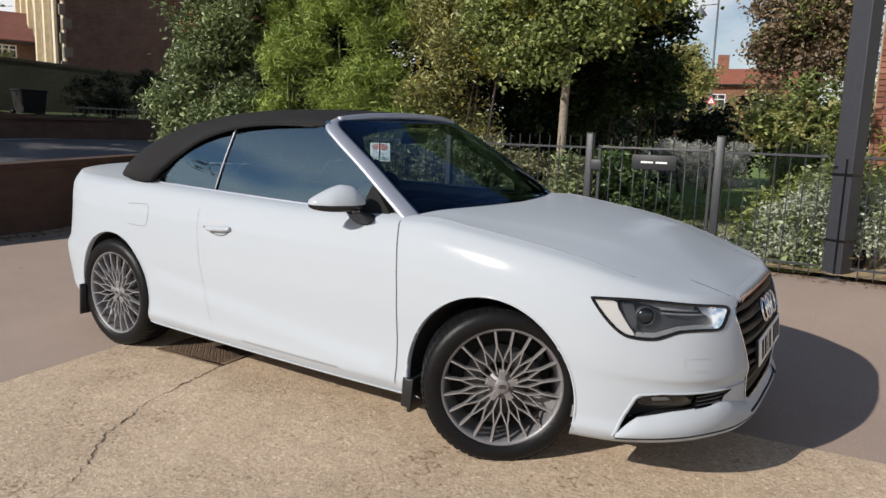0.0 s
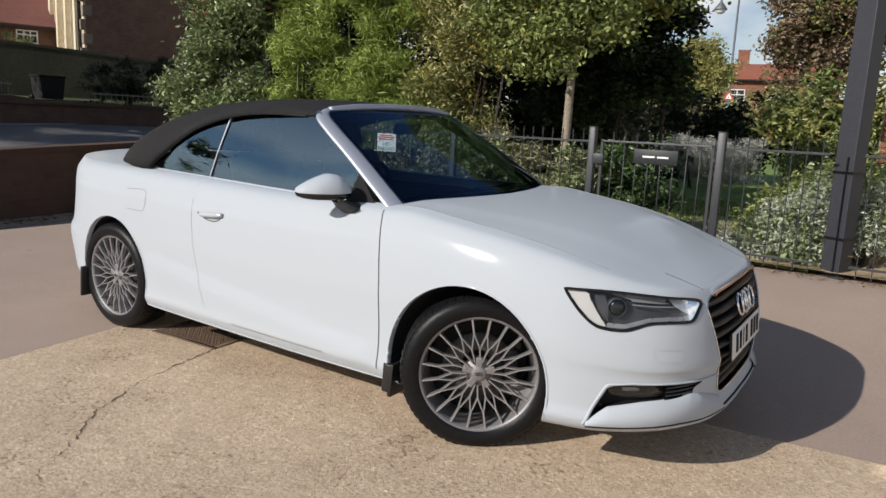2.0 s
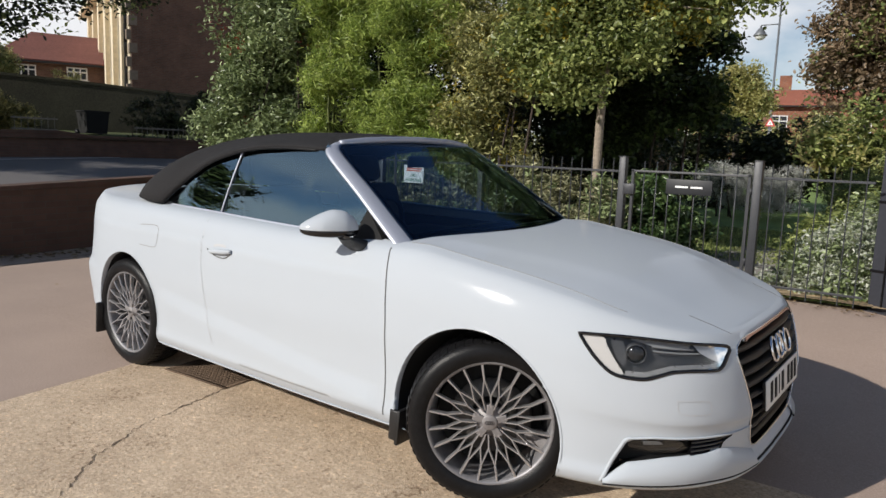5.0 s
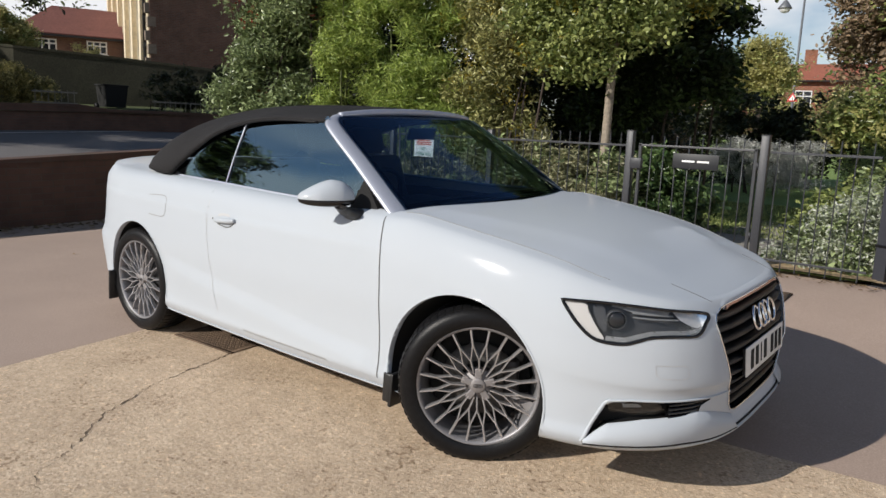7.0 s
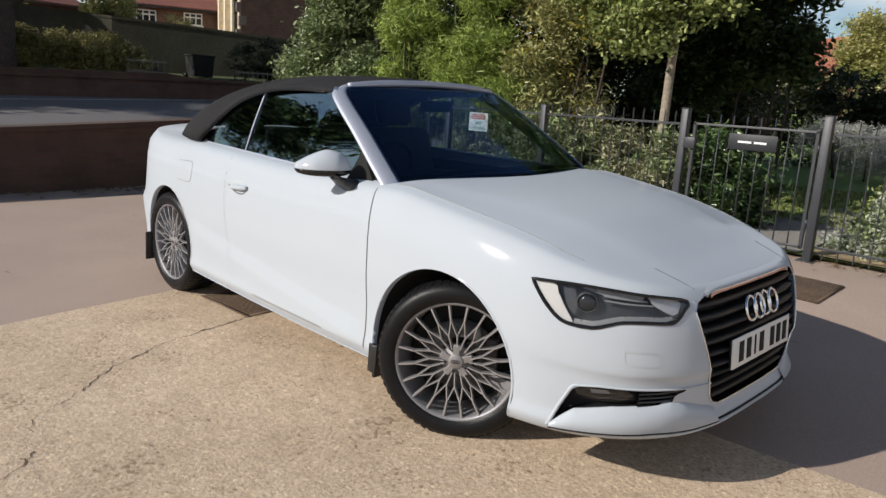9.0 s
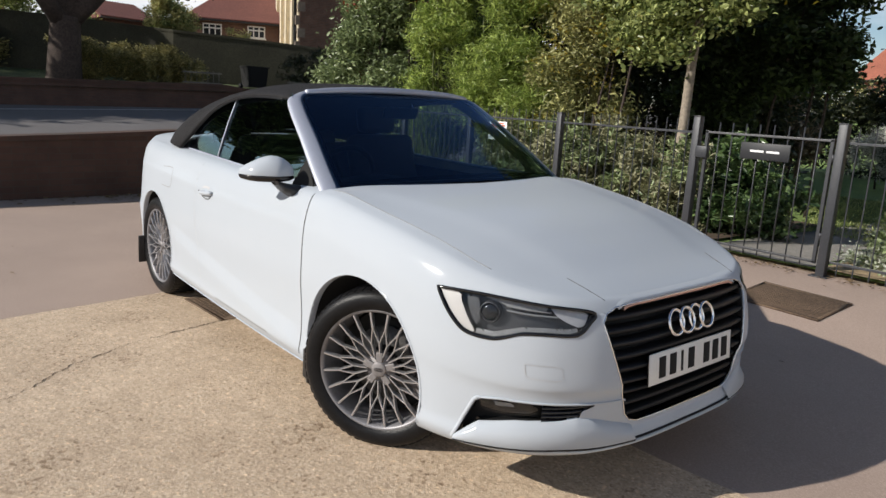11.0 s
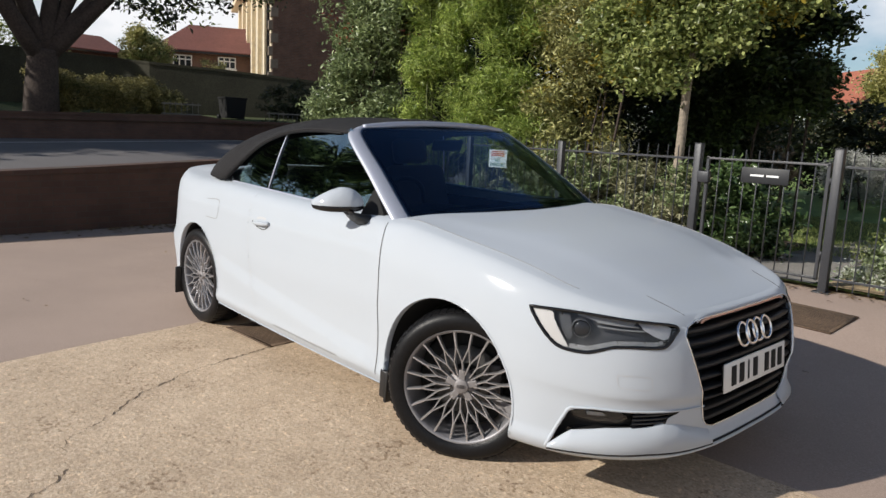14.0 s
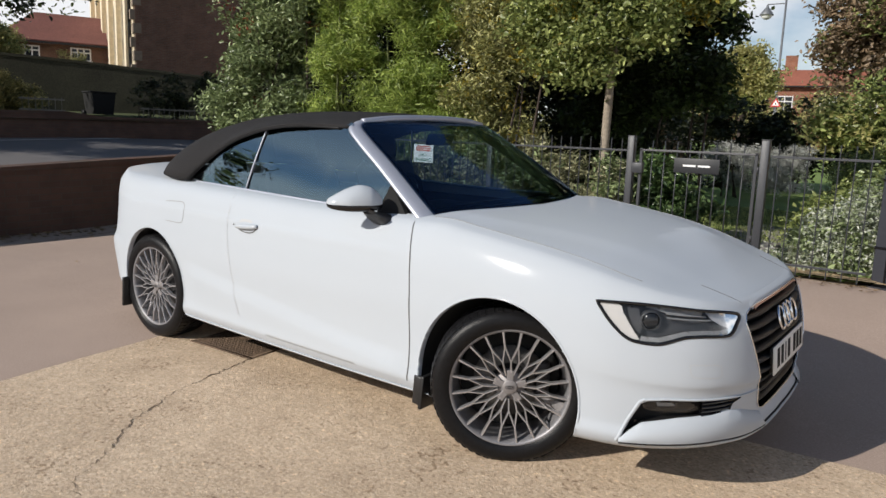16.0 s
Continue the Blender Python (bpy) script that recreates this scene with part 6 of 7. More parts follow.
# bamboo: canes and hanging sprays
shrub("bamboo", "dense bright green bamboo clump with fine leaves", "bamboo",
      [(-6.54, 4.5, 1.43, 0.45, 0.5, 1.1), (-6.12, 4.59, 2.38, 0.65, 0.55, 0.8), (-6.52, 4.55, 3.43, 0.55, 0.5, 0.9), (-5.2, 4.61, 1.64, 0.6, 0.5, 1), (-4.97, 4.68, 2.91, 0.6, 0.55, 0.7), (-5.69, 4.65, 3.64, 0.8, 0.6, 0.7), (-4.58, 4.62, 1.42, 0.4, 0.45, 0.9)],
      2600, 32, 0.10, 0.105, 0.13, BAMBOO, 2, 14, 0.45, 0.45, CANE)
shrub("mixed_shrub", "loose olive-green shrub with some yellowing leaves", "bush",
      [(-3.95, 4.9, 1.35, 0.50, 0.5, 0.95), (-3.72, 5.0, 2.3, 0.50, 0.5, 0.7), (-4.2, 5.1, 2.95, 0.6, 0.6, 0.7), (-3.35, 5.0, 2.75, 0.45, 0.5, 0.5)],
      1500, 26, 0.12, 0.072, 0.27, MIXED, 3, 4, 0.3, 0.45, None, None, ((CROWN_GOLD, 0.05, 0.065),))
# low autumnal hedge behind the railings
shrub("low_hedge", "low straggling hedge with pale brown-green leaves", "hedge",
      [(-4.4, 4.07, 0.70, 0.45, 0.28, 0.56), (-3.68, 4.07, 0.74, 0.45, 0.28, 0.58), (-2.94, 4.12, 0.74, 0.45, 0.3, 0.57), (-2.32, 4.12, 0.73, 0.42, 0.3, 0.57), (-1.8, 4.11, 0.68, 0.35, 0.3, 0.52)],
      900, 22, 0.07, 0.075, 0.26, LAUREL_PALE, 4, 10, 0.2, 0.4, None, F, ((LAUREL, 0.5, 0.08),))
shrub("gate_shrub", "dark glossy evergreen shrub just inside the gate", "bush",
      [(-1.42, 4.31, 0.56, 0.4, 0.36, 0.48), (-1.1, 4.45, 0.57, 0.28, 0.34, 0.44), (-1.51, 4.61, 0.89, 0.35, 0.3, 0.3)],
      330, 22, 0.075, 0.085, 0.36, LAUREL_DARK, 5, 5, 0.1, 0.4, None, F)
shrub("variegated_shrub", "pale variegated spreading shrub against the railings", "bush",
      [(0.29, 4.06, 0.33, 0.36, 0.36, 0.32), (0.69, 4.14, 0.67, 0.36, 0.36, 0.46), (0.5, 4, 0.42, 0.42, 0.36, 0.36), (0.96, 4.13, 0.69, 0.22, 0.28, 0.44), (0.57, 3.81, 0.18, 0.46, 0.22, 0.16), (1.06, 3.92, 0.70, 0.15, 0.18, 0.36), (1.02, 3.86, 0.50, 0.12, 0.14, 0.14)],
      1750, 24, 0.060, 0.036, 0.5, VARIEGATED, 6, 6, 0.05, 0.35, None, 3.47, ((LAUREL, 0.14, 0.055),))
shrub("border_plants", "mixed low green border plants beyond the railings", "plant",
      [(0.08, 5.07, 0.53, 0.45, 0.4, 0.35), (0.55, 5.35, 0.59, 0.5, 0.4, 0.42), (0.29, 6.06, 0.61, 0.5, 0.5, 0.4), (0.89, 5.94, 0.66, 0.5, 0.5, 0.45)],
      330, 22, 0.09, 0.075, 0.35, CROWN, 7, 5, 0.0, 0.4)
shrub("silver_shrub", "rounded silver-grey clipped shrub on the lawn", "bush",
      [(-3.0, 12.68, 0.85, 0.55, 0.5, 0.5), (-2.35, 12.72, 0.88, 0.6, 0.5, 0.52), (-1.72, 12.74, 0.86, 0.5, 0.5, 0.5)], 900, 24, 0.06, 0.05, 0.22, LAVENDER, 8, 4, -0.2, 0.7)
shrub("fern_shrub", "yellow-brown feathery shrub beside the brick house", "bush",
      [(1.48, 6.7, 1.31, 0.4, 0.4, 0.45), (2.04, 6.57, 1.36, 0.5, 0.4, 0.5), (1.28, 6.81, 1.15, 0.25, 0.3, 0.5), (1.73, 6.67, 1.98, 0.4, 0.3, 0.35)], 420, 20, 0.11, 0.11, 0.18, FERN, 9, 8, 0.3, 0.3)
# fills the dark depth behind the tree with shade-coloured leaves
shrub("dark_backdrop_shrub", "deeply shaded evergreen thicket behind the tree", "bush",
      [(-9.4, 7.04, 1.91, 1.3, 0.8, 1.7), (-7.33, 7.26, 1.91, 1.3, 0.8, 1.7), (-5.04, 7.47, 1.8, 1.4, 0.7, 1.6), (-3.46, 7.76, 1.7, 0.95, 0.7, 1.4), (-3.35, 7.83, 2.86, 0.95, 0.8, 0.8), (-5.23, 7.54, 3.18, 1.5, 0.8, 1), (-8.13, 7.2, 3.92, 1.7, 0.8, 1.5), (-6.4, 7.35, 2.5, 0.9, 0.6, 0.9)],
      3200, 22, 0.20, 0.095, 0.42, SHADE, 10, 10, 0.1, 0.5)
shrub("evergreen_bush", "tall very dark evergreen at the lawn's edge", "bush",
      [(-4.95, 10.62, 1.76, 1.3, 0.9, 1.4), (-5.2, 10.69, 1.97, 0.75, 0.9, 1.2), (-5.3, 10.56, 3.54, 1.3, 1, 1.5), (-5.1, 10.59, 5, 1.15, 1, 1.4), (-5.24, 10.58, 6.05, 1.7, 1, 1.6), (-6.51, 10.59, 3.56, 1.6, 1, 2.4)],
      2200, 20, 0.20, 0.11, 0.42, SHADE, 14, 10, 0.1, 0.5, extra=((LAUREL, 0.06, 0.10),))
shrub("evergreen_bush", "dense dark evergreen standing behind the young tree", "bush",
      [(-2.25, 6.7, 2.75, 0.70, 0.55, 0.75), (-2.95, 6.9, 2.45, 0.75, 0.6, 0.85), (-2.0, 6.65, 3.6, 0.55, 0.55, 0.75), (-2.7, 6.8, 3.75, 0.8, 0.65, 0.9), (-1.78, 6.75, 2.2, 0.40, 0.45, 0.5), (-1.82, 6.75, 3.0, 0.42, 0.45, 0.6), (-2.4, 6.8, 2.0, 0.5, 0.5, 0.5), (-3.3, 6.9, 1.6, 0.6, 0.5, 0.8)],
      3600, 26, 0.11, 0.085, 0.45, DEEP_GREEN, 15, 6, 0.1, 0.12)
shrub("russet_shrub", "low russet-brown shaded shrub at the lawn's edge", "bush",
      [(-4.61, 9.41, 1.15, 0.8, 0.5, 0.75), (-3.66, 9.5, 1.1, 0.7, 0.5, 0.75)], 300, 20, 0.13, 0.11, 0.42, COPPER, 12, 6, 0.1, 0.5)


def build_tree(name, label, foot, lean, height, girth, blobs, clusters, per, radius, size, shape, mats, seed, bark, limbs=9, droop=0.25, bough=0.5):
    """A tree: tapered trunk, limbs out into the crown, leaves in sprays."""
    z0 = float(ground_height(foot[0], foot[1]))
    base = Vector((foot[0], foot[1], z0))
    th = thing(name, label, "tree", at=base)
    rnd = random.Random(seed)
    top = Vector((lean[0], lean[1], height))
    bm = bmesh.new()
    pts = [Vector((0, 0, 0)), Vector((0, 0, 0.05)), top * 0.33 + Vector((0.015, 0, 0)), top * 0.66 - Vector((0.01, 0, 0)), top]
    add_tube(bm, rounded(pts, 6), np.interp(np.linspace(0, 1, 25), [0, 0.1, 1], [girth * 1.35, girth, girth * 0.72]), 14)
    trunk = part("trunk", bm, bark, th)
    b = np.array(blobs, float)
    for k in range(limbs):
        t = b[k % len(b)]
        head = Vector(t[:3]) - base + Vector((rnd.uniform(-0.5, 0.5) * t[3], rnd.uniform(-0.5, 0.5) * t[4], rnd.uniform(-0.3, 0.5) * t[5]))
        st = top * rnd.uniform(0.82, 1.0)
        mid = st + (head - st) * 0.5 + Vector((0, 0, 0.18 * (head - st).length))
        bm = bmesh.new()
        add_tube(bm, rounded([st, mid, head], 5), np.interp(np.linspace(0, 1, 11), [0, 1], [girth * bough, girth * 0.08]), 7)
        part("limb", bm, bark, trunk)
    off = np.array(base)
    for k, (m, share) in enumerate(mats):
        p = sprays(blobs, int(clusters * share), per, radius, seed + k * 7, 0.35)
        leaf_mesh("crown", p - off, size, shape, m, th, seed + k, droop)
    return th


build_tree("young_tree", "young tree with a slim pale trunk and green crown turning gold", (-2.03, 4.19), (0.13, 0.02), 2.7, 0.056,
           [(-2.0, 4.5, 2.95, 0.75, 0.7, 0.65), (-1.92, 3.90, 2.50, 0.45, 0.24, 0.36), (-2.10, 3.85, 2.95, 0.55, 0.26, 0.45), (-1.55, 4.1, 2.55, 0.38, 0.35, 0.40), (-1.95, 3.82, 3.42, 0.5, 0.28, 0.45), (-2.85, 4.6, 2.95, 0.60, 0.55, 0.55), (-1.55, 4.6, 2.95, 0.40, 0.45, 0.50), (-2.5, 4.2, 2.18, 0.36, 0.35, 0.32), (-2.0, 3.95, 2.22, 0.42, 0.26, 0.28), (-2.85, 4.3, 2.45, 0.40, 0.40, 0.42), (-1.0, 4.5, 2.80, 0.34, 0.3, 0.24), (-0.62, 4.5, 2.98, 0.28, 0.28, 0.16), (-1.95, 4.55, 3.65, 1.15, 0.85, 0.55), (-0.95, 4.7, 3.62, 0.50, 0.45, 0.26)],
           3900, 28, 0.105, 0.062, 0.56, ((CROWN, 0.91), (CROWN_GOLD, 0.08)), 31, WOOD_PALE, 12)
build_tree("copper_tree", "copper-leaved tree beyond the garden", (-1.25, 18.82), (0.0, 0.0), 2.4, 0.16,
           [(-1.39, 18.54, 4.86, 1.1, 1.1, 1.4), (-0.45, 18.64, 3.82, 0.9, 0.9, 0.9), (-0.36, 18.57, 5.58, 1.1, 1.1, 1.2), (-2.1, 18.61, 3.51, 0.5, 0.6, 0.5)],
           1100, 22, 0.24, 0.125, 0.55, ((COPPER, 0.95), (CROWN, 0.12)), 41, WOOD_DARK, 10)
build_tree("yellow_tree", "broad yellow-green tree in the distance", (-9.07, 36.03), (0, 0), 2.0, 0.2,
           [(-8.99, 35.94, 5.49, 1.1, 1.2, 1.1), (-8.16, 35.74, 4.64, 0.9, 1, 1), (-9.82, 35.89, 4.65, 0.9, 1, 1), (-8.88, 35.88, 3.91, 1, 1, 0.8)],
           820, 20, 0.25, 0.15, 0.55, ((YELLOW, 0.9), (CROWN, 0.15)), 42, WOOD_DARK, 8)
shrub("garden_shrub", "large yellow-green shrub below the copper tree", "bush",
      [(-1.24, 15.02, 1.76, 0.55, 0.7, 0.9), (-0.52, 14.99, 1.96, 0.55, 0.7, 0.95), (0.3, 14.75, 1.85, 0.6, 0.7, 0.95), (1.22, 14.71, 1.96, 0.8, 0.9, 1.2)], 420, 20, 0.2, 0.15, 0.4, CROWN, 43, 6, 0.1, 0.5, extra=((YELLOW, 0.2, 0.15),))
shrub("round_bush", "clipped rounded bright green bush on the lawn", "bush",
      [(-0.43, 11.8, 0.99, 0.55, 0.5, 0.55), (0.14, 11.87, 1.04, 0.5, 0.5, 0.6)], 420, 22, 0.07, 0.055, 0.35, CROWN, 46, 4, 0, 0.75)
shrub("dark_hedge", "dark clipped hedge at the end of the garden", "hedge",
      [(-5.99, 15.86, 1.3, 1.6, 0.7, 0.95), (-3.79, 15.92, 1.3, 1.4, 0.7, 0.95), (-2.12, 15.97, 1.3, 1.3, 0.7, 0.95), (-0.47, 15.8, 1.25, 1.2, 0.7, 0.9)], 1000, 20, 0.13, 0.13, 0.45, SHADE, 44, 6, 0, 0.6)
shrub("far_hedge", "dark mixed hedge along the far road", "hedge",
      [(-20 + 2.2 * k, 45 + 0.4 * (k % 3), 2.3, 1.5, 0.9, 1.5 + 0.3 * ((k * 7) % 4)) for k in range(12)], 900, 18, 0.35, 0.26, 0.45, MIXED, 45, 6, 0, 0.5)
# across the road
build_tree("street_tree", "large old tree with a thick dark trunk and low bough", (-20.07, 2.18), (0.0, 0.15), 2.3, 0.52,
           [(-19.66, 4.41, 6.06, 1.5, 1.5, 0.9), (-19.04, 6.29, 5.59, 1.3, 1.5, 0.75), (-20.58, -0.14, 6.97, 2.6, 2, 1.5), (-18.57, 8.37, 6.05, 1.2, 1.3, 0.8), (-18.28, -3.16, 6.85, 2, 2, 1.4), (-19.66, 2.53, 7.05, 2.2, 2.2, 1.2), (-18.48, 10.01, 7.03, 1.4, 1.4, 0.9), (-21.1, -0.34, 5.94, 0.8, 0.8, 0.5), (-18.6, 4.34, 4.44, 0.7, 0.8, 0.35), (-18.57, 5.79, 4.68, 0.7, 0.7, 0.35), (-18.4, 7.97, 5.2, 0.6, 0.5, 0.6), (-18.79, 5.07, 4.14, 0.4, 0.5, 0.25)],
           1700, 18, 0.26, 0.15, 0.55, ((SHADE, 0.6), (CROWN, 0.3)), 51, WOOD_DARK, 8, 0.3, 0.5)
# the next three stand out of view, added to shade the verge and road
build_tree("street_tree", "unseen broad street tree added to shade the verge", (-28.1, -11.18), (0.2, 0.1), 3.6, 0.45,
           [(-28.06, -11.19, 7.73, 3.4, 3.4, 2.2), (-30.56, -9.25, 7.4, 2.6, 2.6, 1.8), (-27.59, -14.6, 7.22, 3, 3, 2)],
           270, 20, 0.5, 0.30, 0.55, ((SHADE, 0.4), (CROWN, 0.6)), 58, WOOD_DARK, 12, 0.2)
build_tree("street_tree", "unseen leafy tree added to shade the road", (-23.31, -9.74), (0.3, 0.1), 3.4, 0.32,
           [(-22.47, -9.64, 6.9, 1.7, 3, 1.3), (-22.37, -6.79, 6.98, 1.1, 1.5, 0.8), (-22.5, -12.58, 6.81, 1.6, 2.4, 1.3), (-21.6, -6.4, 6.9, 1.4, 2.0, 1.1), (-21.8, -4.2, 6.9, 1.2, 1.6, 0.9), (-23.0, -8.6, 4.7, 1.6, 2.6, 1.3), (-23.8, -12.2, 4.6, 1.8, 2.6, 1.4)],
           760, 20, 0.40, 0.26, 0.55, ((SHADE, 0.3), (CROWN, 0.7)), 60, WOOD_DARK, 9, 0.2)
build_tree("street_tree", "unseen broad shade tree added further along the verge", (-31.65, -3.24), (0.2, 0.1), 3.6, 0.45,
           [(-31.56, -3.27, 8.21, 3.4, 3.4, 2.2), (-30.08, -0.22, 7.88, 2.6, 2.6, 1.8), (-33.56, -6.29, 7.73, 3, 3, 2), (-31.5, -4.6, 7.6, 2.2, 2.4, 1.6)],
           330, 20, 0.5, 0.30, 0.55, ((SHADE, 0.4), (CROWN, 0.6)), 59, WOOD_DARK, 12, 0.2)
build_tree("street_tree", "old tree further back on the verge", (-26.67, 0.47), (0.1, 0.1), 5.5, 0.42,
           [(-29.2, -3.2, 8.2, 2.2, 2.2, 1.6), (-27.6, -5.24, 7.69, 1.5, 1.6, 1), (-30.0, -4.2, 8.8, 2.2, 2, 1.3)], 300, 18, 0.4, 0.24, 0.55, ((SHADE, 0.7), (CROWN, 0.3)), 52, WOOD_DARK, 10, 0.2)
shrub("clipped_hedge", "rounded clipped hedge on the verge, sunlit along its top", "hedge",
      [(-20.76, 2.69, 1.95, 0.5, 0.6, 0.58), (-20.56, 3.42, 1.96, 0.5, 0.6, 0.58), (-20.35, 4.15, 1.95, 0.5, 0.6, 0.56), (-20.14, 4.88, 1.92, 0.5, 0.6, 0.53), (-19.93, 5.55, 1.82, 0.5, 0.55, 0.46)], 2300, 24, 0.07, 0.058, 0.45, HEDGE_FAR, 53, 4, 0, 0.75)
shrub("clipped_hedge", "dark hedge further back on the verge", "hedge",
      [(-27.16, -1.68, 2.23, 0.7, 1.2, 0.8), (-26.97, 0.36, 2.27, 0.7, 1.2, 0.8), (-27.34, -4.21, 2.18, 0.7, 1.5, 0.8)], 320, 20, 0.15, 0.14, 0.45, HEDGE_FAR, 54, 4, 0, 0.75)
shrub("garden_shrub", "tall green shrubs beyond the garden wall", "bush",
      [(-36.16, 2.84, 3.86, 1, 1.4, 1.6), (-36.45, 4.89, 4.11, 1, 1.3, 1.5), (-36.15, 6.77, 3.53, 0.9, 1, 1.1)], 480, 20, 0.25, 0.18, 0.45, CROWN, 57, 5, 0.1, 0.5)
shrub("conifer_bush", "yellow-green bush rising over the garden wall", "bush",
      [(-24.12, 6.69, 3.11, 0.6, 0.6, 0.8), (-24.11, 6.36, 3.94, 0.6, 0.65, 0.55), (-24.3, 7, 3.65, 0.6, 0.5, 0.5), (-24.22, 5.95, 3.62, 0.5, 0.5, 0.5)], 480, 20, 0.13, 0.11, 0.4, YELLOW, 55, 4, 0.1, 0.5, extra=((CROWN, 0.2, 0.11),))
shrub("garden_shrub", "small yellow-green bush showing over the garden wall", "bush",
      [(-25.0, 9.3, 3.40, 0.3, 0.45, 0.36)], 110, 18, 0.09, 0.08, 0.4, YELLOW, 63, 4, 0.1, 0.5)
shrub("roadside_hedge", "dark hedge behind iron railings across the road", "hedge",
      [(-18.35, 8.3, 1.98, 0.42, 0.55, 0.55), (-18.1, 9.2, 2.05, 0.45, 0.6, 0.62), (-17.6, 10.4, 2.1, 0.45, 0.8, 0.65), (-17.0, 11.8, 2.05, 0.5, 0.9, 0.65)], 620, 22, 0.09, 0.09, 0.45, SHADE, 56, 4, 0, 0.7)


def scatter_leaves(name, label, x0, x1, y0, y1, n, size, mat, seed, lift=0.012, keep=None):
    rnd = np.random.RandomState(seed)
    p = np.stack([rnd.uniform(x0, x1, n), rnd.uniform(y0, y1, n), np.zeros(n)], -1)
    if keep is not None:
        p = p[keep(p)]
    p[:, 2] = ground_height(p[:, 0], p[:, 1]) + lift
    ob = leaf_mesh(name, p, size, 0.6, mat, None, seed)
    v = np.zeros(len(ob.data.vertices) * 3, np.float32)
    ob.data.vertices.foreach_get("co", v)
    v = v.reshape(-1, 6, 3)
    mid = v.mean(1, keepdims=True)
    v[..., 2] = mid[..., 2] + (v[..., 2] - mid[..., 2]) * 0.25
    ob.data.vertices.foreach_set("co", v.ravel())
    return tagged(ob, label, "leaves", kind="stuff")


scatter_leaves("fallen_leaves", "dry brown leaves blown along the foot of the low wall", -7.9, -6.3, -8, 3, 1700, 0.075, FALLEN, 61, 0.012,
               lambda p: np.abs(p[:, 0] + 6.98 + 0.12 * np.clip(p[:, 1] + 1.0, 0, 4)) < np.abs(np.random.RandomState(1).normal(0, 0.2, len(p))) + 0.02)
scatter_leaves("fallen_leaves", "heap of dry brown leaves at the end of the low wall", -7.7, -6.6, -0.2, 1.3, 420, 0.075, FALLEN, 65, 0.012,
               lambda p: np.hypot((p[:, 0] + 7.10) / 0.36, (p[:, 1] - 0.55) / 0.7) < np.abs(np.random.RandomState(2).normal(0, 0.6, len(p))) + 0.1)
scatter_leaves("fallen_leaves", "dry brown leaves along the foot of the railings", -2.2, 3.4, 3.26, 3.54, 700, 0.035, FALLEN, 62)
scatter_leaves("fallen_leaves", "scattered dry leaves on the planting bed", 0.9, 3.6, 3.55, 4.7, 420, 0.05, FALLEN, 63, 0.19)
scatter_leaves("fallen_leaves", "a few dry leaves on the tarmac", -7, 3.5, -6, 3.2, 60, 0.045, FALLEN, 64, 0.012,
               lambda p: (p[:, 1] > 0.5) | (p[:, 0] < -3.2))


def grass_blades(name, label, poly, n, size, seed, lift):
    rnd = np.random.RandomState(seed)
    poly = np.array(poly, float)
    lo, hi = poly.min(0), poly.max(0)
    p = rnd.uniform(lo, hi, (n, 2))
    p = p[inside(poly, p)]
    p = np.concatenate([p, (ground_height(p[:, 0], p[:, 1]) + lift)[:, None]], 1)
    ob = leaf_mesh(name, p, size, 0.12, CROWN, None, seed, -1.6)
    return tagged(ob, label, "grass", kind="stuff")


grass_blades("grass", "short green lawn grass in the garden", [(-1.2, 5.4), (0.7, 5.2), (1.0, 9.9), (-3.0, 9.9)], 18000, 0.07, 71, 0.05)


def flower_pot(x, y, r, h, mat, label):
    z = float(ground_height(x, y)) + 0.18 + 0.10 * float(step((y - 4.7) / 0.9))
    th = thing("flower_pot", label, "flower pot", at=(x, y, z))
    bm = bmesh.new()
    add_lathe(bm, [(0, 0.0), (r * 0.7, 0.0), (r * 0.94, h * 0.78), (r, h * 0.78), (r, h), (r * 0.88, h), (r * 0.85, h * 0.85), (0, h * 0.85)], 28)
    part("pot", bm, mat, th)
    p = sprays([(0, 0, h + 0.10, r * 1.2, r * 1.2, 0.12)], 40, 14, 0.05, 90)
    leaf_mesh("foliage", p, 0.06, 0.4, CROWN, th, 91)
    p = sprays([(0, 0, h + 0.16, r * 1.1, r * 1.1, 0.08)], 16, 9, 0.03, 92)
    leaf_mesh("flowers", p, 0.04, 0.8, YELLOW_FLOWER, th, 93)


TERRACOTTA = material("terracotta", (0.36, 0.12, 0.06), 0.8, 0, 0.2, 30, 4, 0.2)
GREY_POT = material("grey_glazed_pot", (0.12, 0.13, 0.14), 0.5, 0, 0.2, 30, 4, 0.1)
flower_pot(1.10, 5.30, 0.12, 0.17, TERRACOTTA, "terracotta flower pot on the terrace")
flower_pot(1.52, 5.55, 0.20, 0.22, GREY_POT, "grey planter with yellow flowers")

# ---- houses and street things ----
ROOF_RED = material("red_clay_tiles", (0.17, 0.062, 0.048), 0.9, 0, 0.25, 9, 0.6, 0.6)
ROOF_CLAY = material("orange_clay_tiles", (0.34, 0.115, 0.07), 0.9, 0, 0.25, 9, 0.6, 0.6)
CREAM = material("cream_stone", (0.74, 0.64, 0.47), 0.85, 0, 0.12, 5, 0.5, 0.2)
QUOIN = material("pale_quoin_stone", (0.24, 0.19, 0.145), 0.9, 0, 0.15, 8, 1)
WINDOW_WHITE = material("white_window_frame", (0.75, 0.75, 0.74), 0.5, 0, 0.05, 10, 1)
PANE_DARK = material("dark_window_glass", (0.02, 0.022, 0.026), 0.08, 0, 0.0)
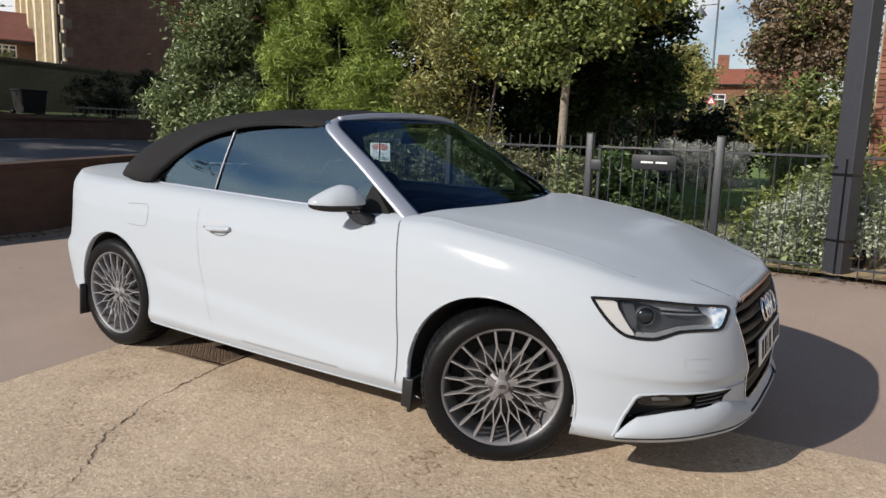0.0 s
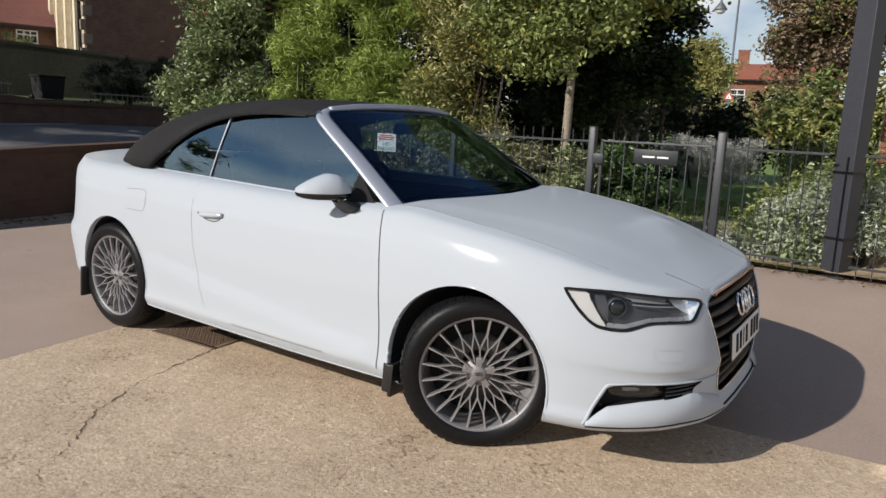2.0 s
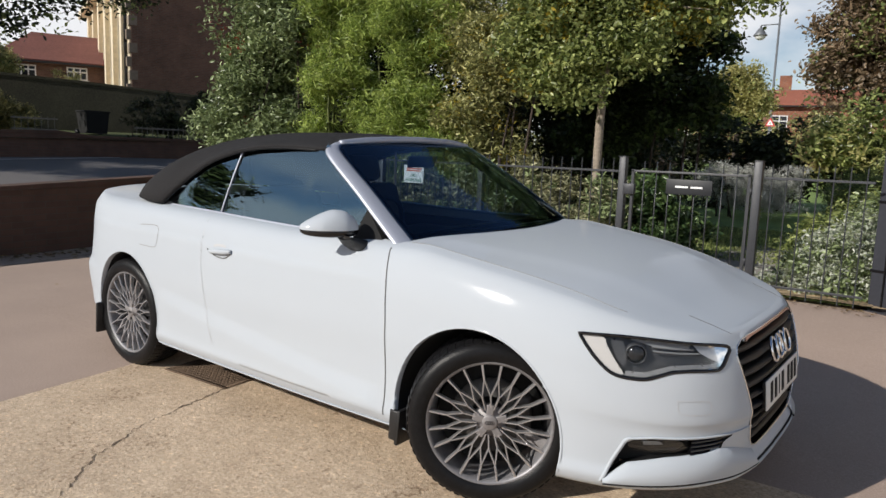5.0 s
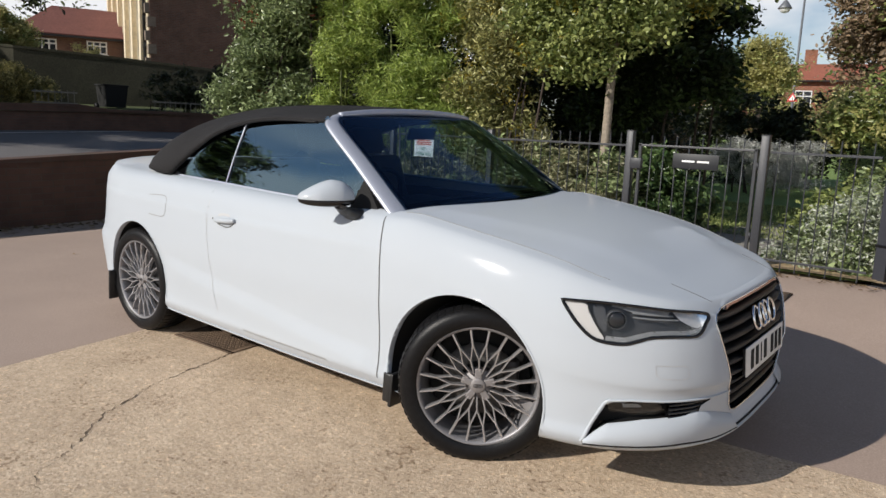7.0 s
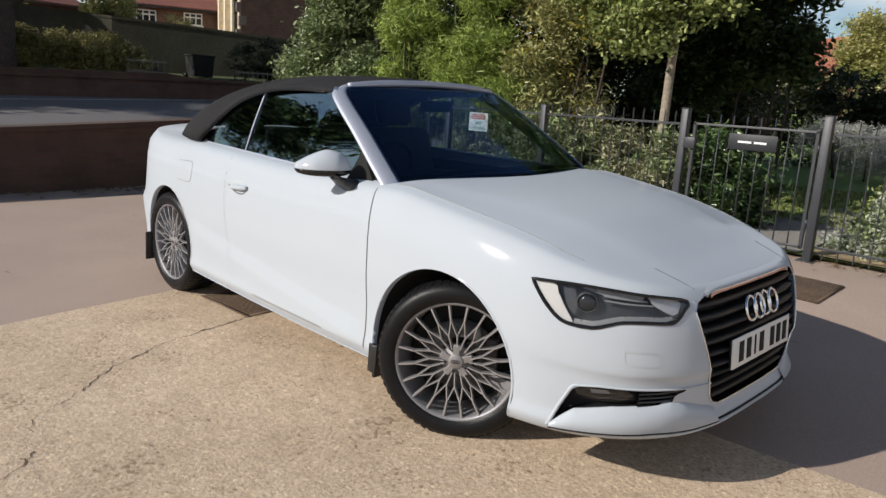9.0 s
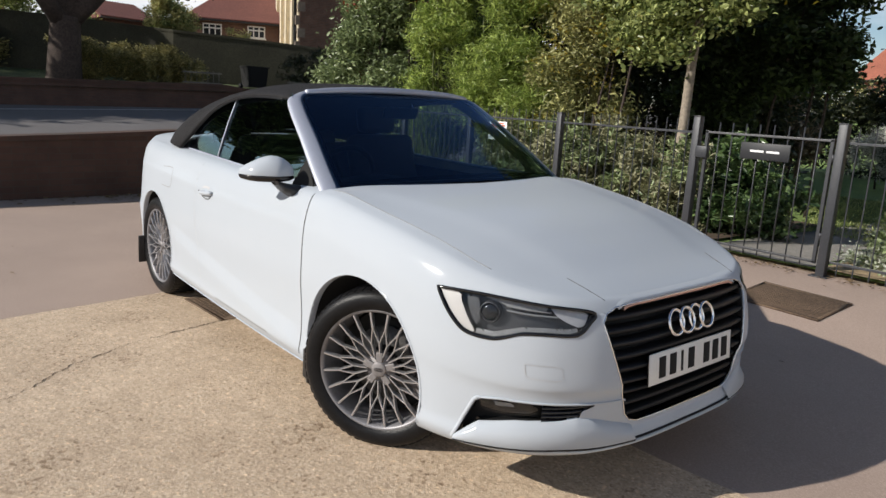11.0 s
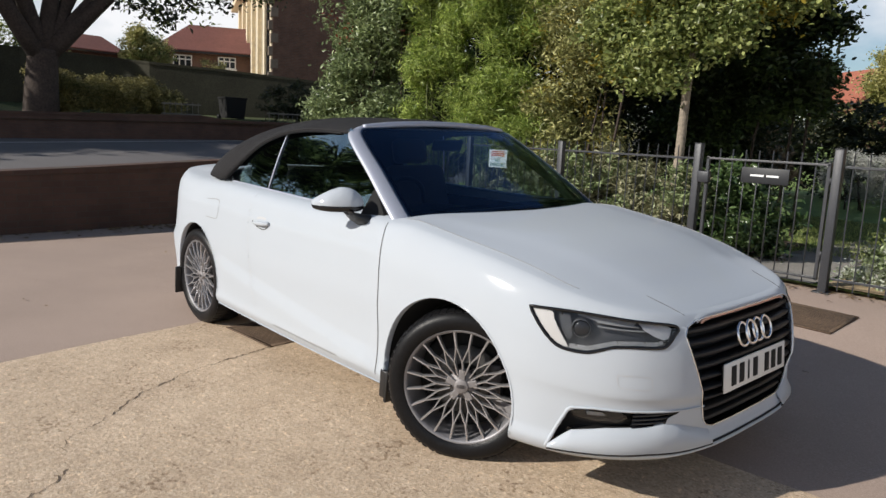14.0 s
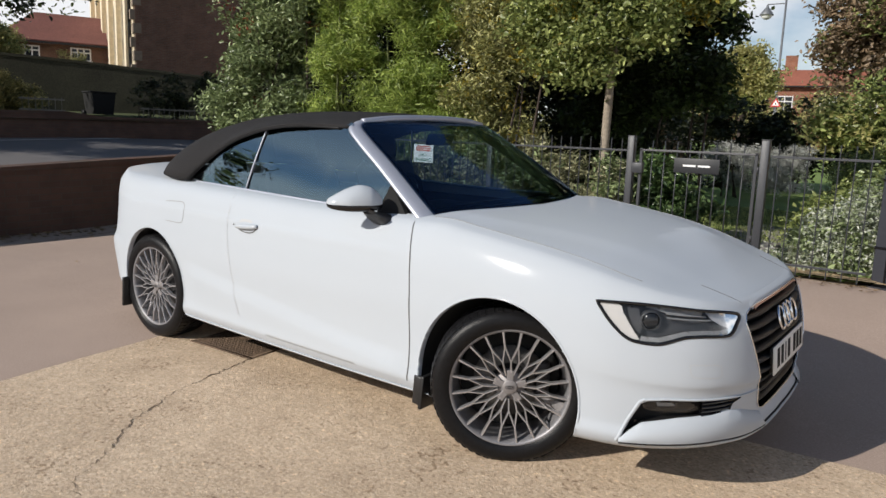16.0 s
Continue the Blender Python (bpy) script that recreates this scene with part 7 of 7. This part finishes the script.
POLE_GREY = material("galvanised_pole", (0.22, 0.23, 0.24), 0.5, 0.6, 0.1, 20, 2)
SIGN_RED = material("red_road_sign", (0.55, 0.03, 0.03), 0.5, 0, 0.0)
PALE_RAIL = material("weathered_iron_rail", (0.15, 0.14, 0.12), 0.6, 0.2, 0.2, 20, 3)


def place(angle, x, y, z):
    return Matrix.Translation((x, y, z)) @ Matrix.Rotation(radians(angle), 4, "Z")


def box_part(name, size, m, mat, parent, label="", bevel=0.0):
    bm = bmesh.new()
    add_box(bm, size, m, bevel)
    return part(name, bm, mat, parent, label, True)


def build_window(parent, m, w, h, panes=2):
    """A window on a wall whose face is y=0 with -y outwards: reveal, frame, panes, sill."""
    win = box_part("window", (w, 0.05, h), m @ Matrix.Translation((0, 0.02, 0)), PANE_DARK, parent, "dark-paned window with a white frame")
    for k in range(panes + 1):
        box_part("window_frame", (0.07, 0.09, h), m @ Matrix.Translation((-w / 2 + w * k / panes, -0.02, 0)), WINDOW_WHITE, win)
    for z in (-h / 2, h / 2, h * 0.15):
        box_part("window_frame", (w + 0.07, 0.08, 0.07), m @ Matrix.Translation((0, -0.018, z)), WINDOW_WHITE, win)
    box_part("window_sill", (w + 0.2, 0.16, 0.07), m @ Matrix.Translation((0, -0.05, -h / 2 - 0.07)), WINDOW_WHITE, win)


def build_house(name, label, m, width, depth, eave, ridge, wall_mat, windows, chimney=None, hip=0.0, over=0.35, tiles=ROOF_RED):
    """A house with its front on y=0 (outwards -y), a pitched roof along x."""
    th = thing(name, label, "house")
    th.matrix_world = m
    bm = bmesh.new()
    add_box(bm, (width, depth, eave), Matrix.Translation((0, depth / 2, eave / 2)))
    part("wall", bm, wall_mat, th, "", True)
    bm = bmesh.new()
    w, d = width / 2 + over, depth / 2 + over
    c = depth / 2
    lo = [bm.verts.new((x, c + y, eave - 0.05)) for x, y in ((-w, -d), (w, -d), (w, d), (-w, d))]
    mid = [bm.verts.new((x, c + y, eave + 0.10)) for x, y in ((-w, -d), (w, -d), (w, d), (-w, d))]
    up = [bm.verts.new((-w + hip, c, ridge)), bm.verts.new((w - hip, c, ridge))]
    bm.faces.new(lo[::-1])
    for k in range(4):
        bm.faces.new((lo[k], lo[(k + 1) % 4], mid[(k + 1) % 4], mid[k]))
    bm.faces.new((mid[0], mid[1], up[1], up[0])), bm.faces.new((mid[2], mid[3], up[0], up[1]))
    bm.faces.new((mid[1], mid[2], up[1])), bm.faces.new((mid[3], mid[0], up[0]))
    roof = part("roof", bm, tiles, th, "red tiled roof", True)
    box_part("gutter", (width + 2 * over, 0.10, 0.10), Matrix.Translation((0, -over - 0.05, eave - 0.02)), BLACK_PLASTIC, th)
    for x in chimney or ():
        box_part("chimney", (0.9, 0.6, 1.5), Matrix.Translation((x, c, ridge + 0.35)), wall_mat, roof)
    for x, z, ww, hh, n in windows:
        build_window(th, Matrix.Translation((x, 0, z)), ww, hh, n)
    return th


# red-roofed house across the road
build_house("house", "brown brick house with a red tiled roof and white windows", place(66, -38.75, 17.3, 2.0), 9.2, 8, 3.45, 5.5, BRICK_DARK,
            [(-3.35, 2.92, 1.0, 0.62, 3), (-0.85, 2.96, 0.95, 0.62, 3), (2.4, 2.9, 0.9, 0.7, 2)], None, 1.9)


def build_stone_house():
    """A tall building: one sunlit cream stone front with piers and narrow windows, and a brick end wall."""
    corner = Vector((-29.95, 14.50, 1.0))
    along_front = math.degrees(math.atan2(0.371, -0.928))
    th = thing("stone_building", "tall cream stone building with piers and a brown brick end wall", "building")
    th.matrix_world = Matrix.Translation(corner) @ Matrix.Rotation(radians(along_front), 4, "Z")
    # local x runs along the front away from the road; local y positive faces the sun
    H = 8.5
    box_part("wall", (20, 10, H), Matrix.Translation((10, -5, H / 2)), CREAM, th, "cream stone front")
    box_part("end_wall", (0.25, 9.9, H), Matrix.Translation((-0.13, -5.0, H / 2)), BRICK_DARK, th, "brown brick end wall")
    for k in range(14):
        box_part("quoin", (0.50 if k % 2 else 0.34, 0.34 if k % 2 else 0.55, 0.42), Matrix.Translation((-0.05, -0.12, 0.35 + 0.6 * k)), QUOIN, th)
    for k in range(6):
        x = 1.2 + 3.3 * k
        box_part("pier", (0.7, 0.24, H), Matrix.Translation((x, 0.12, H / 2)), CREAM, th)
        w = box_part("window", (0.62, 0.06, 4.2), Matrix.Translation((x + 1.65, 0.02, 4.2)), PANE_DARK, th)
        for s in (-0.36, 0, 0.36):
            box_part("window_frame", (0.10, 0.12, 4.3), Matrix.Translation((x + 1.65 + s, 0.06, 4.2)), CREAM, w)
        box_part("string_course", (3.3, 0.3, 0.25), Matrix.Translation((x + 1.65, 0.12, 1.5)), CREAM, th)
    box_part("cornice", (20.6, 1.2, 0.4), Matrix.Translation((10, 0.0, H + 0.2)), CREAM, th)
    box_part("drain_pipe", (0.14, 0.14, H), Matrix.Translation((0.55, 0.10, H / 2)), GLOSS_BLACK, th)
    box_part("roof_slab", (20.4, 10.4, 0.35), Matrix.Translation((10, -5.0, H + 0.18)), ROOF_RED, th)


build_stone_house()
build_house("house", "brown brick cottage half hidden by the garden wall", place(100, -46, 11.2, 1.6), 3.0, 6, 3.8, 5.1, BRICK_DARK, [(0.4, 3.0, 0.8, 0.8, 2)])
build_house("house", "red brick house behind the verge", place(80, -42.1, -3.3, 1.5), 14, 8, 5.4, 8.0, BRICK_RED, [(-4, 3.9, 1.3, 1.2, 2), (0, 3.9, 1.3, 1.2, 2), (4, 3.9, 1.3, 1.2, 2), (-4, 1.5, 1.3, 1.3, 2), (3, 1.5, 1.3, 1.3, 2)], (2.0,))
# far houses seen over the garden
build_house("house", "distant red brick house with a red roof and chimneys", place(12, -9.0, 57.0, 1.3), 9, 8, 4.7, 6.3, BRICK_RED,
            [(-2.6, 3.4, 1.1, 1.1, 2), (0.4, 3.4, 1.1, 1.1, 2), (3.0, 3.4, 1.1, 1.1, 2), (-2.4, 1.3, 1.2, 1.2, 2), (1.6, 1.3, 1.2, 1.2, 2)], (-2.4, 2.6), tiles=ROOF_CLAY)
build_house("house", "distant brick cottage with a steep red roof", place(-35, -17.0, 50.1, 1.2), 5, 4.4, 3.4, 5.9, BRICK_RED, [(-1.3, 2.2, 0.8, 0.9, 2), (1.1, 2.2, 0.8, 0.9, 2)], tiles=ROOF_CLAY)


def build_brick_house():
    """The near house: a wall of single bricks round a grey downpipe."""
    th = tagged(new("wall_house"), "red brick house wall in sunlight behind the planting", "wall", kind="structure")
    bm = bmesh.new()
    add_box(bm, (6.0, 0.3, 6.0), Matrix.Translation((3.84, 8.02, 3.2)))
    part("mortar_core", bm, material("lime_mortar", (0.38, 0.32, 0.25), 0.95, 0, 0.15, 60, 4, 0.4), th, "", True)
    m = bpy.data.materials.new("single_red_brick")
    m.use_nodes = True
    nt = m.node_tree
    oi = nt.nodes.new("ShaderNodeObjectInfo")
    c = ramp(nt, oi.outputs["Random"], [(0.0, (0.19, 0.075, 0.048)), (0.5, (0.29, 0.115, 0.07)), (1.0, (0.36, 0.18, 0.115))])
    fine = ramp(nt, noise_node(nt, 60), [(0.3, (0.75, 0.75, 0.75)), (0.7, (1, 1, 1))])
    nt.links.new(mix(nt, 1.0, c, fine, "MULTIPLY"), nt.nodes["Principled BSDF"].inputs["Base Color"])
    nt.nodes["Principled BSDF"].inputs["Roughness"].default_value = 0.9
    bm = bmesh.new()
    add_box(bm, (0.215, 0.03, 0.065), None, 0.003)
    me = bpy.data.meshes.new("brick")
    bm.to_mesh(me)
    bm.free()
    me.materials.append(m)
    rnd = random.Random(8)
    for r in range(48):
        for k in range(6):
            x = 0.965 + 0.225 * k + (0.1125 if r % 2 else 0)
            b = new("brick", me)
            b.parent = th
            b.location = (x, 7.862 + rnd.uniform(-0.002, 0.002), 0.60 + 0.075 * r)
        if r % 2:
            b = new("brick", me)
            b.parent = th
            b.location = (0.906, 7.862, 0.60 + 0.075 * r)
            b.scale = (0.46, 1, 1)
    bm = bmesh.new()
    add_tube(bm, [(1.52, 7.78, 0.2), (1.52, 7.78, 6.1)], 0.045, 12)
    part("downpipe", bm, BLACK_PLASTIC, th, "dark plastic downpipe")


build_brick_house()


def build_lamp_post():
    th = thing("street_lamp", "tall slim grey street lamp far off", "street lamp", at=(-8.5, 40.3, 1.1))
    bm = bmesh.new()
    add_tube(bm, [(0, 0, 0), (0, 0, 1.2), (0, 0, 1.25), (0, 0, 9.3)], [0.10, 0.10, 0.07, 0.05], 10)
    part("pole", bm, POLE_GREY, th)
    bm = bmesh.new()
    add_tube(bm, [(0, 0, 8.1), (-0.95, 0, 8.1)], 0.03, 8)
    part("arm", bm, POLE_GREY, th)
    bm = bmesh.new()
    add_lathe(bm, [(0.0005, 8.10), (0.05, 8.08), (0.07, 7.95), (0.16, 7.85), (0.36, 7.57), (0.37, 7.52), (0.30, 7.52)], 20, Matrix.Translation((-0.95, 0, 0)))
    lantern = part("lantern", bm, POLE_GREY, th, "bell-shaped grey lantern")
    bm = bmesh.new()
    add_lathe(bm, [(0.28, 7.53), (0.26, 7.40), (0.14, 7.31), (0.0005, 7.28)], 20, Matrix.Translation((-0.95, 0, 0)))
    part("lamp_bowl", bm, WINDOW_WHITE, lantern)


build_lamp_post()


def build_road_sign():
    th = thing("road_sign", "triangular red and white warning road sign", "road sign", at=(-6.12, 30.0, 0.55))
    bm = bmesh.new()
    add_tube(bm, [(0, 0, -0.3), (0, 0, 3.0)], 0.03, 8)
    part("pole", bm, POLE_GREY, th)
    for r, y, mat, nm in ((0.25, -0.05, SIGN_RED, "border"), (0.155, -0.062, SIGN_WHITE, "face")):
        bm = bmesh.new()
        f = [bm.verts.new((r * math.sin(a), y, 2.64 + r * math.cos(a))) for a in (0, 2 * math.pi / 3, 4 * math.pi / 3)]
        b = [bm.verts.new((v.co.x, y + 0.012, v.co.z)) for v in f]
        bm.faces.new(f), bm.faces.new(b[::-1])
        for k in range(3):
            bm.faces.new((f[k], f[(k + 1) % 3], b[(k + 1) % 3], b[k]))
        part(nm, bm, mat, th, "", True)
    box_part("symbol_bar", (0.03, 0.004, 0.09), Matrix.Translation((0, -0.066, 2.63)), MATT_BLACK, th)


build_road_sign()


def build_bin():
    th = thing("wheelie_bin", "dark plastic wheelie bin on the verge", "bin", at=(-20.0, 7.76, 1.50))
    bm = bmesh.new()
    r = bmesh.ops.create_cube(bm, size=1.0, matrix=Matrix.Translation((0, 0, 0.36)) @ Matrix.Diagonal((0.60, 0.70, 0.62, 1)))
    for v in r["verts"]:
        if v.co.z < 0.3:
            v.co.x *= 0.82
            v.co.y *= 0.85
    part("body", bm, MATT_BLACK, th, "", True)
    box_part("lid", (0.66, 0.76, 0.05), Matrix.Translation((0, 0, 0.69)), MATT_BLACK, th, "", 0.02)
    for s in (-0.33, 0.33):
        bm = bmesh.new()
        add_tube(bm, [(-0.3, s - 0.04, 0.08), (-0.3, s + 0.04, 0.08)], 0.09, 12)
        part("wheel", bm, RUBBER, th)


build_bin()


def build_far_railing(x0, y0, x1, y1, z, label):
    th = thing("iron_railing", label, "fence", "iron railings across the road", at=(x0, y0, z))
    L = math.hypot(x1 - x0, y1 - y0)
    r = Matrix.Rotation(math.atan2(y1 - y0, x1 - x0), 4, "Z")
    for h in (0.05, 0.34):
        box_part("rail", (L, 0.03, 0.04), r @ Matrix.Translation((L / 2, 0, h)), PALE_RAIL, th)
    n = int(L / 0.14)
    for k in range(n):
        box_part("bar", (0.016, 0.016, 0.40), r @ Matrix.Translation((L * (k + 0.5) / n, 0, 0.20)), PALE_RAIL, th)


build_far_railing(-17.95, 7.9, -16.75, 10.9, 1.40, "pale iron railings on the retaining wall")
build_far_railing(-19.0, 5.1, -18.7, 6.15, 1.53, "short pale iron railings beside the clipped hedge")
